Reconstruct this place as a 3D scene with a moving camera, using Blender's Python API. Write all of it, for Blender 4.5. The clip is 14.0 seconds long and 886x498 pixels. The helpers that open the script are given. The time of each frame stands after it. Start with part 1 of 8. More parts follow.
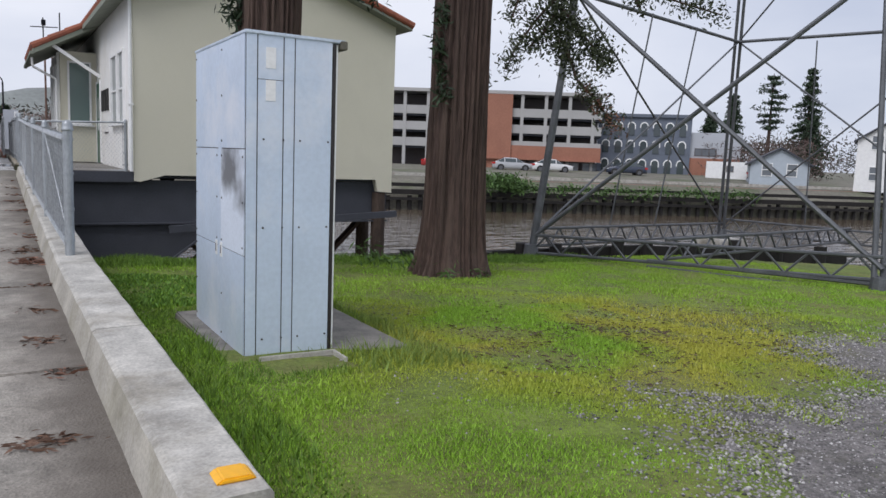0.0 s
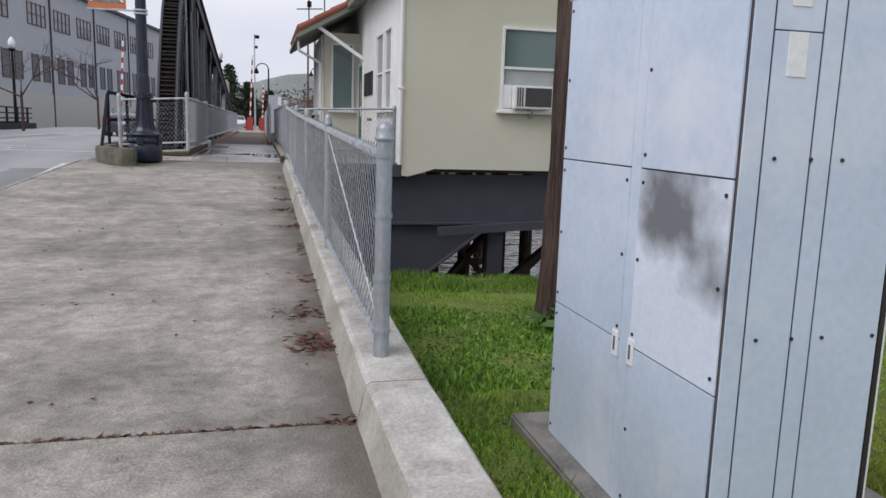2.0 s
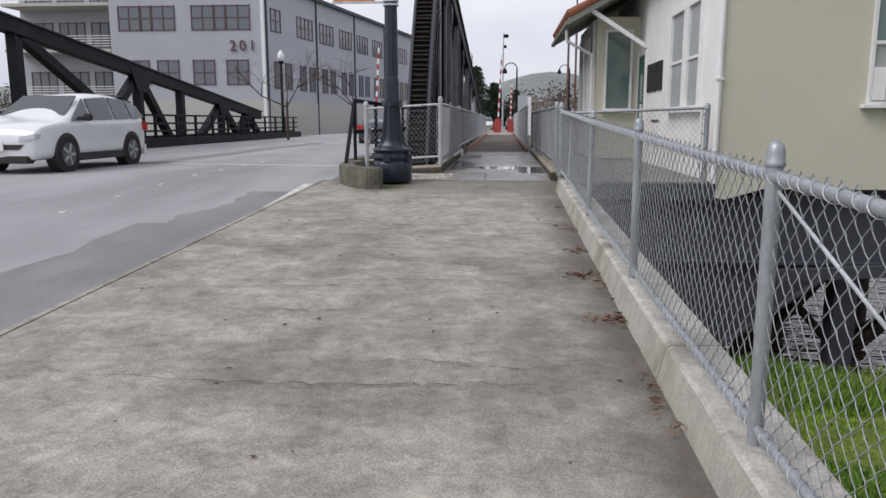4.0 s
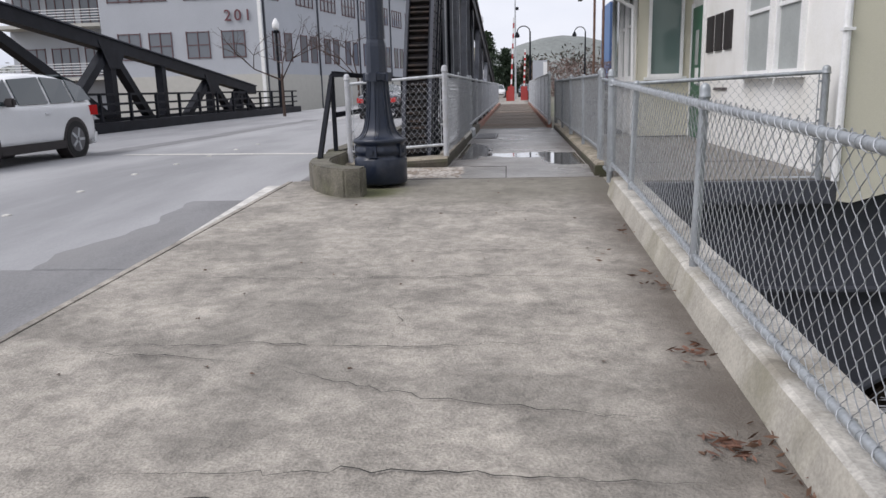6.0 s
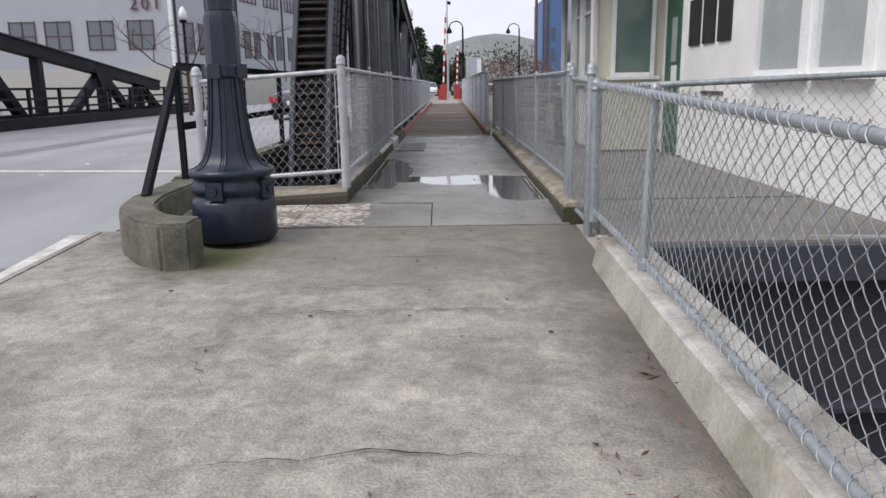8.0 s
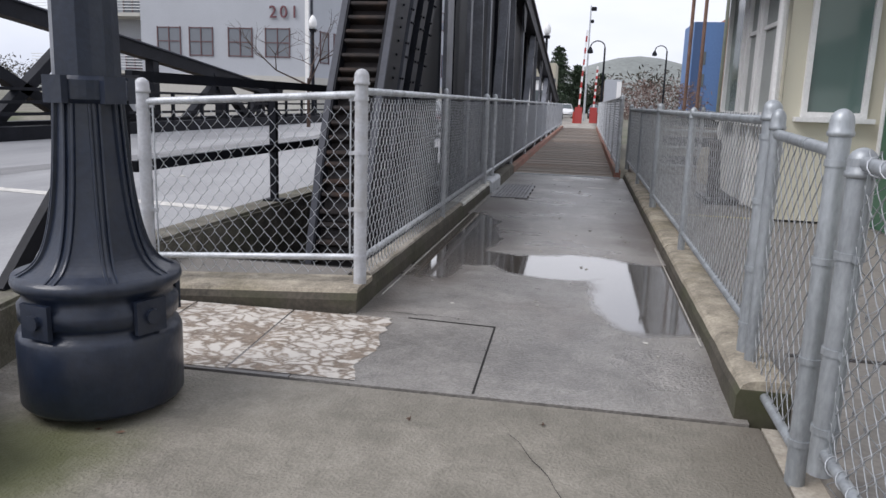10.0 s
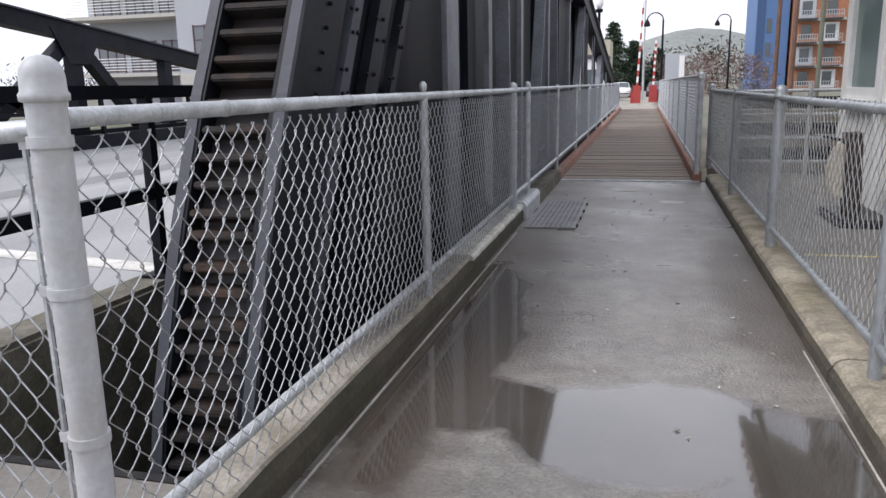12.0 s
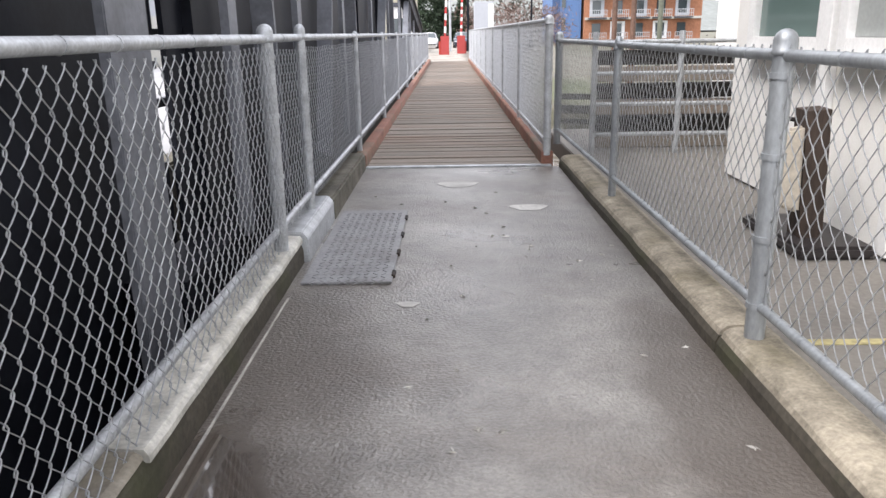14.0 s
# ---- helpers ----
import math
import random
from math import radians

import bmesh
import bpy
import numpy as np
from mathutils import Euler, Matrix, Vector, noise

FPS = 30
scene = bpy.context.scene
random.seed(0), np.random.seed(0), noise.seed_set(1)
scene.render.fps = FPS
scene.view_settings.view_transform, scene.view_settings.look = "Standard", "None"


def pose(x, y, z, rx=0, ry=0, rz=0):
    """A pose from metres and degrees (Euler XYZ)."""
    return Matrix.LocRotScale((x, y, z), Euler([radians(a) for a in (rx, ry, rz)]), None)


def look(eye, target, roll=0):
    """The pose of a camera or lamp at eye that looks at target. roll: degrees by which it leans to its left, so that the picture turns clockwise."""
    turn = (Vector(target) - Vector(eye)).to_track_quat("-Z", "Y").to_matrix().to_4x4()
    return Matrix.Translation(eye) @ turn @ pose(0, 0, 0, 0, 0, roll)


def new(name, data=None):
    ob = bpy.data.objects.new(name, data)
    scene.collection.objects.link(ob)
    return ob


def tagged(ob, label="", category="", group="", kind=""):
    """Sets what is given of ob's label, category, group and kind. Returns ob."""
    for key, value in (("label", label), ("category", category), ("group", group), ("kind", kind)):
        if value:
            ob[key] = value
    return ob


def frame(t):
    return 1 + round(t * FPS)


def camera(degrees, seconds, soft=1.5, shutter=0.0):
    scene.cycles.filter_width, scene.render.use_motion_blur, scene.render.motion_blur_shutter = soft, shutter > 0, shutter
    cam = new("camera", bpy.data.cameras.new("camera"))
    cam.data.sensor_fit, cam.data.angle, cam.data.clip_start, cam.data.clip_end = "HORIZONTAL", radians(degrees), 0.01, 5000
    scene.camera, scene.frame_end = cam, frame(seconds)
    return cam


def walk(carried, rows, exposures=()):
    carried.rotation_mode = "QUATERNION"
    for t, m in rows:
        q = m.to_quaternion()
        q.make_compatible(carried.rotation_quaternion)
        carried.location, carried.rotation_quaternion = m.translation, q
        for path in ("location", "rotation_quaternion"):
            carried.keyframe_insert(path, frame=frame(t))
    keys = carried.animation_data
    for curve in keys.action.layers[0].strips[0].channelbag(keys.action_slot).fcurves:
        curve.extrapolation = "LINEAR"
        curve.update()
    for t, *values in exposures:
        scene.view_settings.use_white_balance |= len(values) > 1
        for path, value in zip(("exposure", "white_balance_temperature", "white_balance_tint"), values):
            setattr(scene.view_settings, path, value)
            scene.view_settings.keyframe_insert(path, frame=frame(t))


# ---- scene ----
cam = camera(61.6, 14.0)
METRES, EYE, TILT, LEAN, TURN = 22.0, 1.338, 0.0, 0.0, -31.1
ROWS = [
    (0.0, 0.0, 0.0, 0.0, 0.27, -7.08, -2.21),
    (0.5, -0.0185, 0.0323, 0.0017, -1.46, -7.72, -2.25),
    (1.0, -0.0363, 0.0655, 0.0036, 1.9, -8.41, -3.31),
    (1.5, -0.0583, 0.0968, 0.006, 7.41, -9.13, -3.39),
    (2.0, -0.0811, 0.1304, 0.0073, 17.5, -9.32, -1.75),
    (2.5, -0.1069, 0.1608, 0.0083, 27.58, -8.55, -0.51),
    (3.0, -0.1295, 0.1928, 0.0107, 32.86, -8.11, -0.15),
    (3.2, -0.1390, 0.2051, 0.0113, 34.19, -8.38, 0.1),
    (5.3, -0.2297, 0.3320, 0.0173, 36.51, -11.37, 0.35),
    (5.5, -0.2371, 0.3434, 0.0178, 36.78, -11.58, 0.61),
    (6.0, -0.2578, 0.3734, 0.0189, 36.5, -12.15, 1.53),
    (6.5, -0.2799, 0.4018, 0.0201, 35.43, -12.62, 2.22),
    (7.0, -0.298, 0.434, 0.0201, 33.38, -13.01, 2.34),
    (7.2, -0.3062, 0.4458, 0.0201, 32.35, -13.03, 2.3),
    (9.3, -0.3668, 0.5805, 0.0238, 32.93, -10.97, -0.9),
    (9.5, -0.3738, 0.5911, 0.0247, 35.83, -10.9, -1.21),
    (10.0, -0.3906, 0.6189, 0.0259, 41.91, -11.25, -1.81),
    (10.5, -0.4085, 0.6454, 0.0269, 42.59, -10.48, -2.31),
    (11.0, -0.4249, 0.6711, 0.0274, 45.84, -9.93, -0.76),
    (11.5, -0.4439, 0.6973, 0.0293, 47.05, -10.32, 0.57),
    (12.0, -0.4619, 0.7259, 0.0298, 45.91, -12.33, 1.2),
    (12.5, -0.4847, 0.7518, 0.0286, 43.97, -13.64, 1.71),
    (13.0, -0.5057, 0.7790, 0.0296, 40.74, -14.48, 1.34),
    (13.5, -0.5250, 0.8067, 0.0294, 35.75, -14.59, 1.04),
    (14.0, -0.5407, 0.8355, 0.0283, 31.49, -16.19, 0.92),
]
walk(cam, [(t, pose(0, 0, EYE, TILT, LEAN, TURN) @ pose(METRES * x, METRES * y, METRES * z, 90 + pitch, roll, yaw)) for t, x, y, z, yaw, pitch, roll in ROWS],
     exposures=[(t, e, k, 14) for t, e, k in ((0.0, 0.0, 6250), (1.5, 0.02, 6350), (3.0, -0.03, 6450), (5.5, 0.2, 6500), (7.0, 0.24, 6500), (9.5, 0.30, 6420), (10.0, 0.36, 6420), (10.5, 0.50, 6430), (11.0, 0.50, 6450), (12.0, 0.66, 6480), (12.5, 0.99, 6500), (13.0, 1.28, 6500), (13.5, 1.64, 6580), (14.0, 1.53, 6720))])


# ---- world, sun and exposure ----
world = bpy.data.worlds.new("overcast")
scene.world = world
world.use_nodes = True
wn, wl = world.node_tree.nodes, world.node_tree.links
wn.clear()
w_out, w_bg = wn.new("ShaderNodeOutputWorld"), wn.new("ShaderNodeBackground")
w_sky = wn.new("ShaderNodeTexSky")
w_sky.sky_type, w_sky.sun_disc = "NISHITA", False
w_sky.sun_elevation, w_sky.sun_rotation = radians(50), radians(239.7)
w_dim = wn.new("ShaderNodeVectorMath")
w_dim.operation = "SCALE"
w_dim.inputs["Scale"].default_value = 0.10
w_co, w_map = wn.new("ShaderNodeTexCoord"), wn.new("ShaderNodeMapping")
w_map.inputs["Scale"].default_value = (1.0, 1.0, 2.6)
w_noise, w_ramp, w_mix = wn.new("ShaderNodeTexNoise"), wn.new("ShaderNodeValToRGB"), wn.new("ShaderNodeMixRGB")
w_noise.inputs["Scale"].default_value, w_noise.inputs["Detail"].default_value = 1.7, 6.0
w_ramp.color_ramp.elements[0].position, w_ramp.color_ramp.elements[0].color = 0.33, (0.58, 0.63, 0.73, 1)
w_ramp.color_ramp.elements[1].position, w_ramp.color_ramp.elements[1].color = 0.66, (0.86, 0.885, 0.93, 1)
w_mix.inputs[0].default_value = 0.93
wl.new(w_sky.outputs[0], w_dim.inputs[0])
wl.new(w_co.outputs["Generated"], w_map.inputs[0])
wl.new(w_map.outputs[0], w_noise.inputs["Vector"])
wl.new(w_noise.outputs["Fac"], w_ramp.inputs[0])
wl.new(w_dim.outputs[0], w_mix.inputs[1])
wl.new(w_ramp.outputs[0], w_mix.inputs[2])
wl.new(w_mix.outputs[0], w_bg.inputs[0])
w_bg.inputs[1].default_value = 1.0
wl.new(w_bg.outputs[0], w_out.inputs[0])
sun = new("sun", bpy.data.lights.new("sun", "SUN"))
sun.data.energy, sun.data.angle, sun.data.color = 1.7, radians(35), (1.0, 0.985, 0.96)
sun.matrix_world = look((0, 0, 16), (12, 7, 0))


# ---- materials ----
def mat(name, col, rough=0.7, metal=0.0, var=0.25, scale=3.0, fine=40.0, bump=0.15, dist=0.01, stain=None, stain_scale=0.8,
        stain_amt=0.5, stretch=(1, 1, 1), rand=0.0, spec=0.5, gloss_var=0.0, mottle=0.0, mottle_scale=4.0):
    """Two scales of noise on the colour, an optional second colour in blotches, fine relief."""
    m = bpy.data.materials.new(name)
    m.use_nodes = True
    n, l = m.node_tree.nodes, m.node_tree.links
    b = n["Principled BSDF"]
    geo, mp = n.new("ShaderNodeNewGeometry"), n.new("ShaderNodeMapping")
    mp.inputs["Scale"].default_value = stretch
    l.new(geo.outputs["Position"], mp.inputs[0])
    n1, n2 = n.new("ShaderNodeTexNoise"), n.new("ShaderNodeTexNoise")
    n1.inputs["Scale"].default_value, n1.inputs["Detail"].default_value = scale, 5.0
    n2.inputs["Scale"].default_value, n2.inputs["Detail"].default_value = fine, 4.0
    l.new(mp.outputs[0], n1.inputs["Vector"])
    l.new(mp.outputs[0], n2.inputs["Vector"])
    add = n.new("ShaderNodeMath")
    add.operation = "ADD"
    l.new(n1.outputs["Fac"], add.inputs[0])
    l.new(n2.outputs["Fac"], add.inputs[1])
    last = add.outputs[0]
    if rand:
        oi, mul = n.new("ShaderNodeObjectInfo"), n.new("ShaderNodeMath")
        mul.operation = "MULTIPLY_ADD"
        mul.inputs[1].default_value = rand
        l.new(oi.outputs["Random"], mul.inputs[0])
        l.new(last, mul.inputs[2])
        last = mul.outputs[0]
    mr = n.new("ShaderNodeMapRange")
    mr.inputs["From Min"].default_value, mr.inputs["From Max"].default_value = 0.70, 1.30 + rand
    mr.inputs["To Min"].default_value, mr.inputs["To Max"].default_value = 1 - var, 1 + var
    l.new(last, mr.inputs[0])
    vm = n.new("ShaderNodeVectorMath")
    vm.operation = "SCALE"
    vm.inputs[0].default_value = col
    l.new(mr.outputs[0], vm.inputs["Scale"])
    colour = vm.outputs[0]
    if stain:
        n3, rp, mx = n.new("ShaderNodeTexNoise"), n.new("ShaderNodeValToRGB"), n.new("ShaderNodeMixRGB")
        n3.inputs["Scale"].default_value, n3.inputs["Detail"].default_value, n3.inputs["Roughness"].default_value = stain_scale, 6.0, 0.62
        l.new(mp.outputs[0], n3.inputs["Vector"])
        rp.color_ramp.elements[0].position, rp.color_ramp.elements[1].position = 0.48, 0.68
        rp.color_ramp.elements[0].color, rp.color_ramp.elements[1].color = (0, 0, 0, 1), (stain_amt,) * 3 + (1,)
        l.new(n3.outputs["Fac"], rp.inputs[0])
        l.new(rp.outputs[0], mx.inputs[0])
        l.new(colour, mx.inputs[1])
        mx.inputs[2].default_value = (*stain, 1)
        colour = mx.outputs[0]
    if mottle:
        n4, r4, v4 = n.new("ShaderNodeTexNoise"), n.new("ShaderNodeMapRange"), n.new("ShaderNodeVectorMath")
        n4.inputs["Scale"].default_value, n4.inputs["Detail"].default_value, n4.inputs["Roughness"].default_value = mottle_scale, 9.0, 0.78
        n4.inputs["Distortion"].default_value = 0.4
        l.new(mp.outputs[0], n4.inputs["Vector"])
        r4.inputs["From Min"].default_value, r4.inputs["From Max"].default_value = 0.36, 0.62
        r4.inputs["To Min"].default_value, r4.inputs["To Max"].default_value = 1 - mottle, 1 + mottle * 0.45
        l.new(n4.outputs["Fac"], r4.inputs[0])
        v4.operation = "SCALE"
        l.new(colour, v4.inputs[0])
        l.new(r4.outputs[0], v4.inputs["Scale"])
        colour = v4.outputs[0]
    l.new(colour, b.inputs["Base Color"])
    b.inputs["Roughness"].default_value, b.inputs["Metallic"].default_value = rough, metal
    b.inputs["Specular IOR Level"].default_value = spec
    if gloss_var:
        g = n.new("ShaderNodeMapRange")
        g.inputs["From Min"].default_value, g.inputs["From Max"].default_value = 0.38, 0.62
        g.inputs["To Min"].default_value, g.inputs["To Max"].default_value = rough, rough - gloss_var
        l.new(n1.outputs["Fac"], g.inputs[0])
        l.new(g.outputs[0], b.inputs["Roughness"])
    if bump:
        bp = n.new("ShaderNodeBump")
        bp.inputs["Strength"].default_value, bp.inputs["Distance"].default_value = bump, dist
        l.new(add.outputs[0], bp.inputs["Height"])
        l.new(bp.outputs[0], b.inputs["Normal"])
    return m


def glass_mat(name, col, rough=0.06):
    m = bpy.data.materials.new(name)
    m.use_nodes = True
    b = m.node_tree.nodes["Principled BSDF"]
    b.inputs["Base Color"].default_value, b.inputs["Roughness"].default_value = (*col, 1), rough
    b.inputs["Specular IOR Level"].default_value = 0.8
    return m


M = dict(
    walk=mat("sidewalk_concrete", (0.362, 0.331, 0.287), 0.8, mottle=0.36, mottle_scale=8.0, var=0.34, scale=2.2, fine=80, bump=0.9, dist=0.011, stain=(0.15, 0.138, 0.12), stain_scale=0.9, stain_amt=0.7, stretch=(1.0, 1.05, 1)),
    wet=mat("wet_concrete", (0.17, 0.165, 0.16), 0.55, var=0.25, scale=1.1, fine=45, bump=0.25, dist=0.003, stain=(0.11, 0.092, 0.08), stain_scale=0.7, stain_amt=0.8, gloss_var=0.3),
    kerb=mat("kerb_concrete", (0.46, 0.44, 0.40), 0.85, var=0.25, scale=4, fine=70, bump=0.4, dist=0.004, stain=(0.20, 0.175, 0.13), stain_scale=1.6, stain_amt=0.75, mottle=0.3, mottle_scale=5),
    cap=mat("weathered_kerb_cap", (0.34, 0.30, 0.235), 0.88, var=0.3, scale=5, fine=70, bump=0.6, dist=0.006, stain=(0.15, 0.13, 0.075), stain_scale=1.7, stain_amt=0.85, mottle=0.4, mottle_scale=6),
    moss=mat("mossy_concrete", (0.15, 0.138, 0.11), 0.9, var=0.35, scale=5, fine=60, bump=0.6, dist=0.008, stain=(0.085, 0.088, 0.045), stain_scale=2.0, stain_amt=0.75, mottle=0.35, mottle_scale=5),
    asphalt=mat("worn_asphalt", (0.33, 0.33, 0.335), 0.8, var=0.15, scale=0.7, fine=80, bump=0.3, dist=0.004, stain=(0.19, 0.19, 0.195), stain_scale=0.25, stain_amt=0.7, stretch=(1.5, 0.35, 1)),
    patch=mat("dark_asphalt_mend", (0.20, 0.198, 0.20), 0.75, var=0.25, scale=1.5, fine=60, bump=0.3, dist=0.004, stain=(0.24, 0.235, 0.23), stain_scale=0.8, stain_amt=0.6, stretch=(1.5, 0.5, 1)),
    paint=mat("road_paint", (0.62, 0.60, 0.56), 0.7, var=0.25, scale=6, stain=(0.3, 0.29, 0.27), stain_scale=5, stain_amt=0.6),
    soil=mat("grass_soil", (0.125, 0.165, 0.028), 0.95, var=0.4, scale=1.2, fine=30, bump=0.6, dist=0.03, stain=(0.17, 0.155, 0.05), stain_scale=0.8, stain_amt=0.8, mottle=0.35, mottle_scale=6),
    gravel=mat("gravel_bed", (0.165, 0.152, 0.145), 0.9, mottle=0.45, mottle_scale=2.2, stain=(0.10, 0.095, 0.045), stain_scale=1.6, stain_amt=0.7, var=0.6, scale=25, fine=90, bump=0.8, dist=0.02),
    pebble=mat("pebble", (0.27, 0.26, 0.26), 0.85, var=0.5, scale=30, fine=60, bump=0.3),
    galv=mat("galvanised_steel", (0.54, 0.56, 0.58), 0.5, 0.4, var=0.25, scale=9, fine=90, bump=0.1, dist=0.002, stain=(0.30, 0.31, 0.33), stain_scale=8, stain_amt=0.6),
    oldgalv=mat("weathered_zinc", (0.355, 0.378, 0.395), 0.45, 0.45, var=0.2, scale=7, fine=70, bump=0.08, dist=0.002, stain=(0.24, 0.255, 0.27), stain_scale=6, stain_amt=0.5, mottle=0.12, mottle_scale=14, stretch=(1, 1, 0.35)),
    whitepost=mat("flaking_white_post_paint", (0.50, 0.51, 0.535), 0.5, 0.05, var=0.12, scale=5, fine=60, bump=0.15, dist=0.002, stain=(0.36, 0.34, 0.31), stain_scale=7, stain_amt=0.5),
    oldwire=mat("dull_fence_wire", (0.36, 0.375, 0.39), 0.5, 0.35, var=0.3, scale=9, bump=0),
    brightwire=mat("bright_fence_wire", (0.476, 0.493, 0.518), 0.42, 0.35, var=0.2, scale=12, bump=0),
    wire=mat("fence_wire", (0.51, 0.53, 0.555), 0.45, 0.4, var=0.2, scale=12, bump=0),
    cab=mat("cabinet_aluminium", (0.59, 0.675, 0.795), 0.42, 0.1, var=0.07, scale=2.2, fine=25, bump=0.04, dist=0.003, stain=(0.76, 0.79, 0.85), stain_scale=1.5, stain_amt=0.85),
    cabedge=mat("cabinet_trim", (0.60, 0.67, 0.76), 0.45, 0.4, var=0.15, scale=6, bump=0.1),
    bark=mat("redwood_bark", (0.072, 0.046, 0.037), 0.95, var=0.55, scale=5, fine=28, bump=1.0, dist=0.03, stain=(0.12, 0.083, 0.066), stain_scale=3, stain_amt=0.7, stretch=(1.6, 1.6, 0.16)),
    stucco=mat("cream_stucco", (0.64, 0.615, 0.50), 0.9, var=0.06, scale=1.2, fine=90, bump=0.25, dist=0.004, stain=(0.58, 0.555, 0.44), stain_scale=0.6, stain_amt=0.5),
    white=mat("white_painted_stucco", (0.84, 0.83, 0.80), 0.85, var=0.06, scale=1.5, fine=80, bump=0.2, dist=0.003, stain=(0.66, 0.63, 0.55), stain_scale=1.0, stain_amt=0.4),
    trimw=mat("white_paint", (0.82, 0.82, 0.81), 0.55, var=0.08, scale=4, bump=0.05),
    steel=mat("charcoal_painted_steel", (0.009, 0.010, 0.014), 0.5, spec=0.14, var=0.3, scale=3, fine=30, bump=0.15, dist=0.004, stain=(0.022, 0.024, 0.032), stain_scale=1.2, stain_amt=0.6),
    girder=mat("grey_painted_girder", (0.062, 0.066, 0.080), 0.6, spec=0.3, var=0.15, scale=2, fine=30, bump=0.1, stain=(0.06, 0.063, 0.075), stain_scale=1, stain_amt=0.5),
    truss=mat("weathered_grey_truss_paint", (0.17, 0.178, 0.20), 0.5, var=0.2, scale=3, fine=30, bump=0.15, stain=(0.06, 0.062, 0.07), stain_scale=2, stain_amt=0.6),
    rack=mat("rusty_rack_steel", (0.022, 0.018, 0.017), 0.75, 0.2, var=0.45, scale=6, fine=40, bump=0.4, stain=(0.085, 0.05, 0.034), stain_scale=4, stain_amt=0.7),
    lamp=mat("blue_black_lamp_paint", (0.014, 0.020, 0.036), 0.3, var=0.25, scale=5, fine=40, bump=0.12, stain=(0.04, 0.044, 0.054), stain_scale=6, stain_amt=0.4),
    plank=mat("weathered_plank", (0.26, 0.225, 0.19), 0.8, var=0.3, scale=4, fine=40, bump=0.4, stretch=(0.4, 3, 1), rand=0.7, stain=(0.30, 0.19, 0.14), stain_scale=0.9, stain_amt=0.5),
    redsteel=mat("red_oxide_steel", (0.29, 0.135, 0.095), 0.75, var=0.35, scale=4, bump=0.3, stain=(0.19, 0.165, 0.12), stain_scale=1.6, stain_amt=0.85),
    tile=mat("red_roof_tile", (0.27, 0.088, 0.05), 0.8, var=0.35, scale=5, rand=0.5, bump=0.2),
    fascia=mat("green_grey_fascia", (0.22, 0.24, 0.19), 0.7, var=0.15),
    door=mat("green_door_paint", (0.035, 0.12, 0.07), 0.45, var=0.15, scale=2, bump=0.05),
    black=mat("black_panel", (0.03, 0.025, 0.025), 0.5, var=0.2, bump=0.05),
    glass=glass_mat("window_glass", (0.05, 0.065, 0.07)),
    teal=glass_mat("tinted_glass", (0.13, 0.19, 0.175), 0.12),
    # far panes carry the pale sky's reflection in their base colour
    farglass=glass_mat("sky_lit_glass", (0.15, 0.165, 0.185), 0.12),
    blind=mat("window_blind", (0.36, 0.38, 0.37), 0.7, var=0.1, bump=0.05),
    pile=mat("dark_timber_and_recess", (0.015, 0.013, 0.012), 0.9, var=0.4, scale=5, fine=30, bump=0.6, stretch=(1, 1, 0.2)),
    deckc=mat("deck_concrete", (0.21, 0.195, 0.175), 0.8, var=0.2, scale=2, bump=0.2, stain=(0.16, 0.15, 0.13), stain_scale=1, stain_amt=0.6),
    face=mat("dark_kerb_face", (0.068, 0.059, 0.045), 0.85, var=0.4, scale=4, fine=45, bump=0.4, dist=0.005, stain=(0.055, 0.06, 0.025), stain_scale=1.5, stain_amt=0.8),
    upface=mat("mossy_shaded_kerb_side", (0.40, 0.375, 0.325), 0.9, var=0.22, scale=3, fine=60, bump=0.5, dist=0.005, stain=(0.21, 0.195, 0.13), stain_scale=1.6, stain_amt=0.65, mottle=0.2, mottle_scale=4),
    trestle=mat("brown_trestle_timber", (0.06, 0.042, 0.032), 0.9, var=0.4, scale=5, fine=30, bump=0.6, stretch=(1, 1, 0.2)),
    pipe=mat("rust_brown_pipe", (0.20, 0.12, 0.09), 0.7, var=0.3, scale=5),
    plate=mat("worn_steel_plate", (0.29, 0.29, 0.295), 0.5, 0.25, var=0.25, scale=4, fine=60, bump=0.15, stain=(0.13, 0.12, 0.11), stain_scale=3, stain_amt=0.6),
    tower=mat("tower_steel", (0.115, 0.12, 0.13), 0.55, 0.4, var=0.25, scale=4, bump=0.1),
    bldg=mat("grey_siding", (0.43, 0.45, 0.485), 0.7, var=0.05, scale=0.6, fine=10, bump=0.1),
    bldg2=mat("pale_base", (0.50, 0.49, 0.45), 0.8, var=0.06),
    mull=mat("dark_trim_and_recess", (0.10, 0.085, 0.085), 0.6, var=0.1, bump=0),
    sign=mat("maroon_sign", (0.15, 0.055, 0.065), 0.6, var=0.1, bump=0),
)


# ---- building helpers ----
ORIGIN = {}


def thing(name, loc, label="", category="", group="", kind=""):
    ob = new(name)
    ob.location = loc
    ob.empty_display_size = 0.1
    ORIGIN[ob] = Vector(loc)
    return tagged(ob, label, category, group, kind)


def link(name, me, material, parent=None, label=""):
    """One mesh object, its points given in world places, under a thing or part."""
    ob = new(name, me)
    if material:
        me.materials.append(material)
    if parent is not None:
        o = ORIGIN[parent]
        me.transform(Matrix.Translation(-o))
        ob.parent = parent
        ORIGIN[ob] = o
    else:
        ORIGIN[ob] = Vector((0, 0, 0))
    return tagged(ob, label) if label else ob


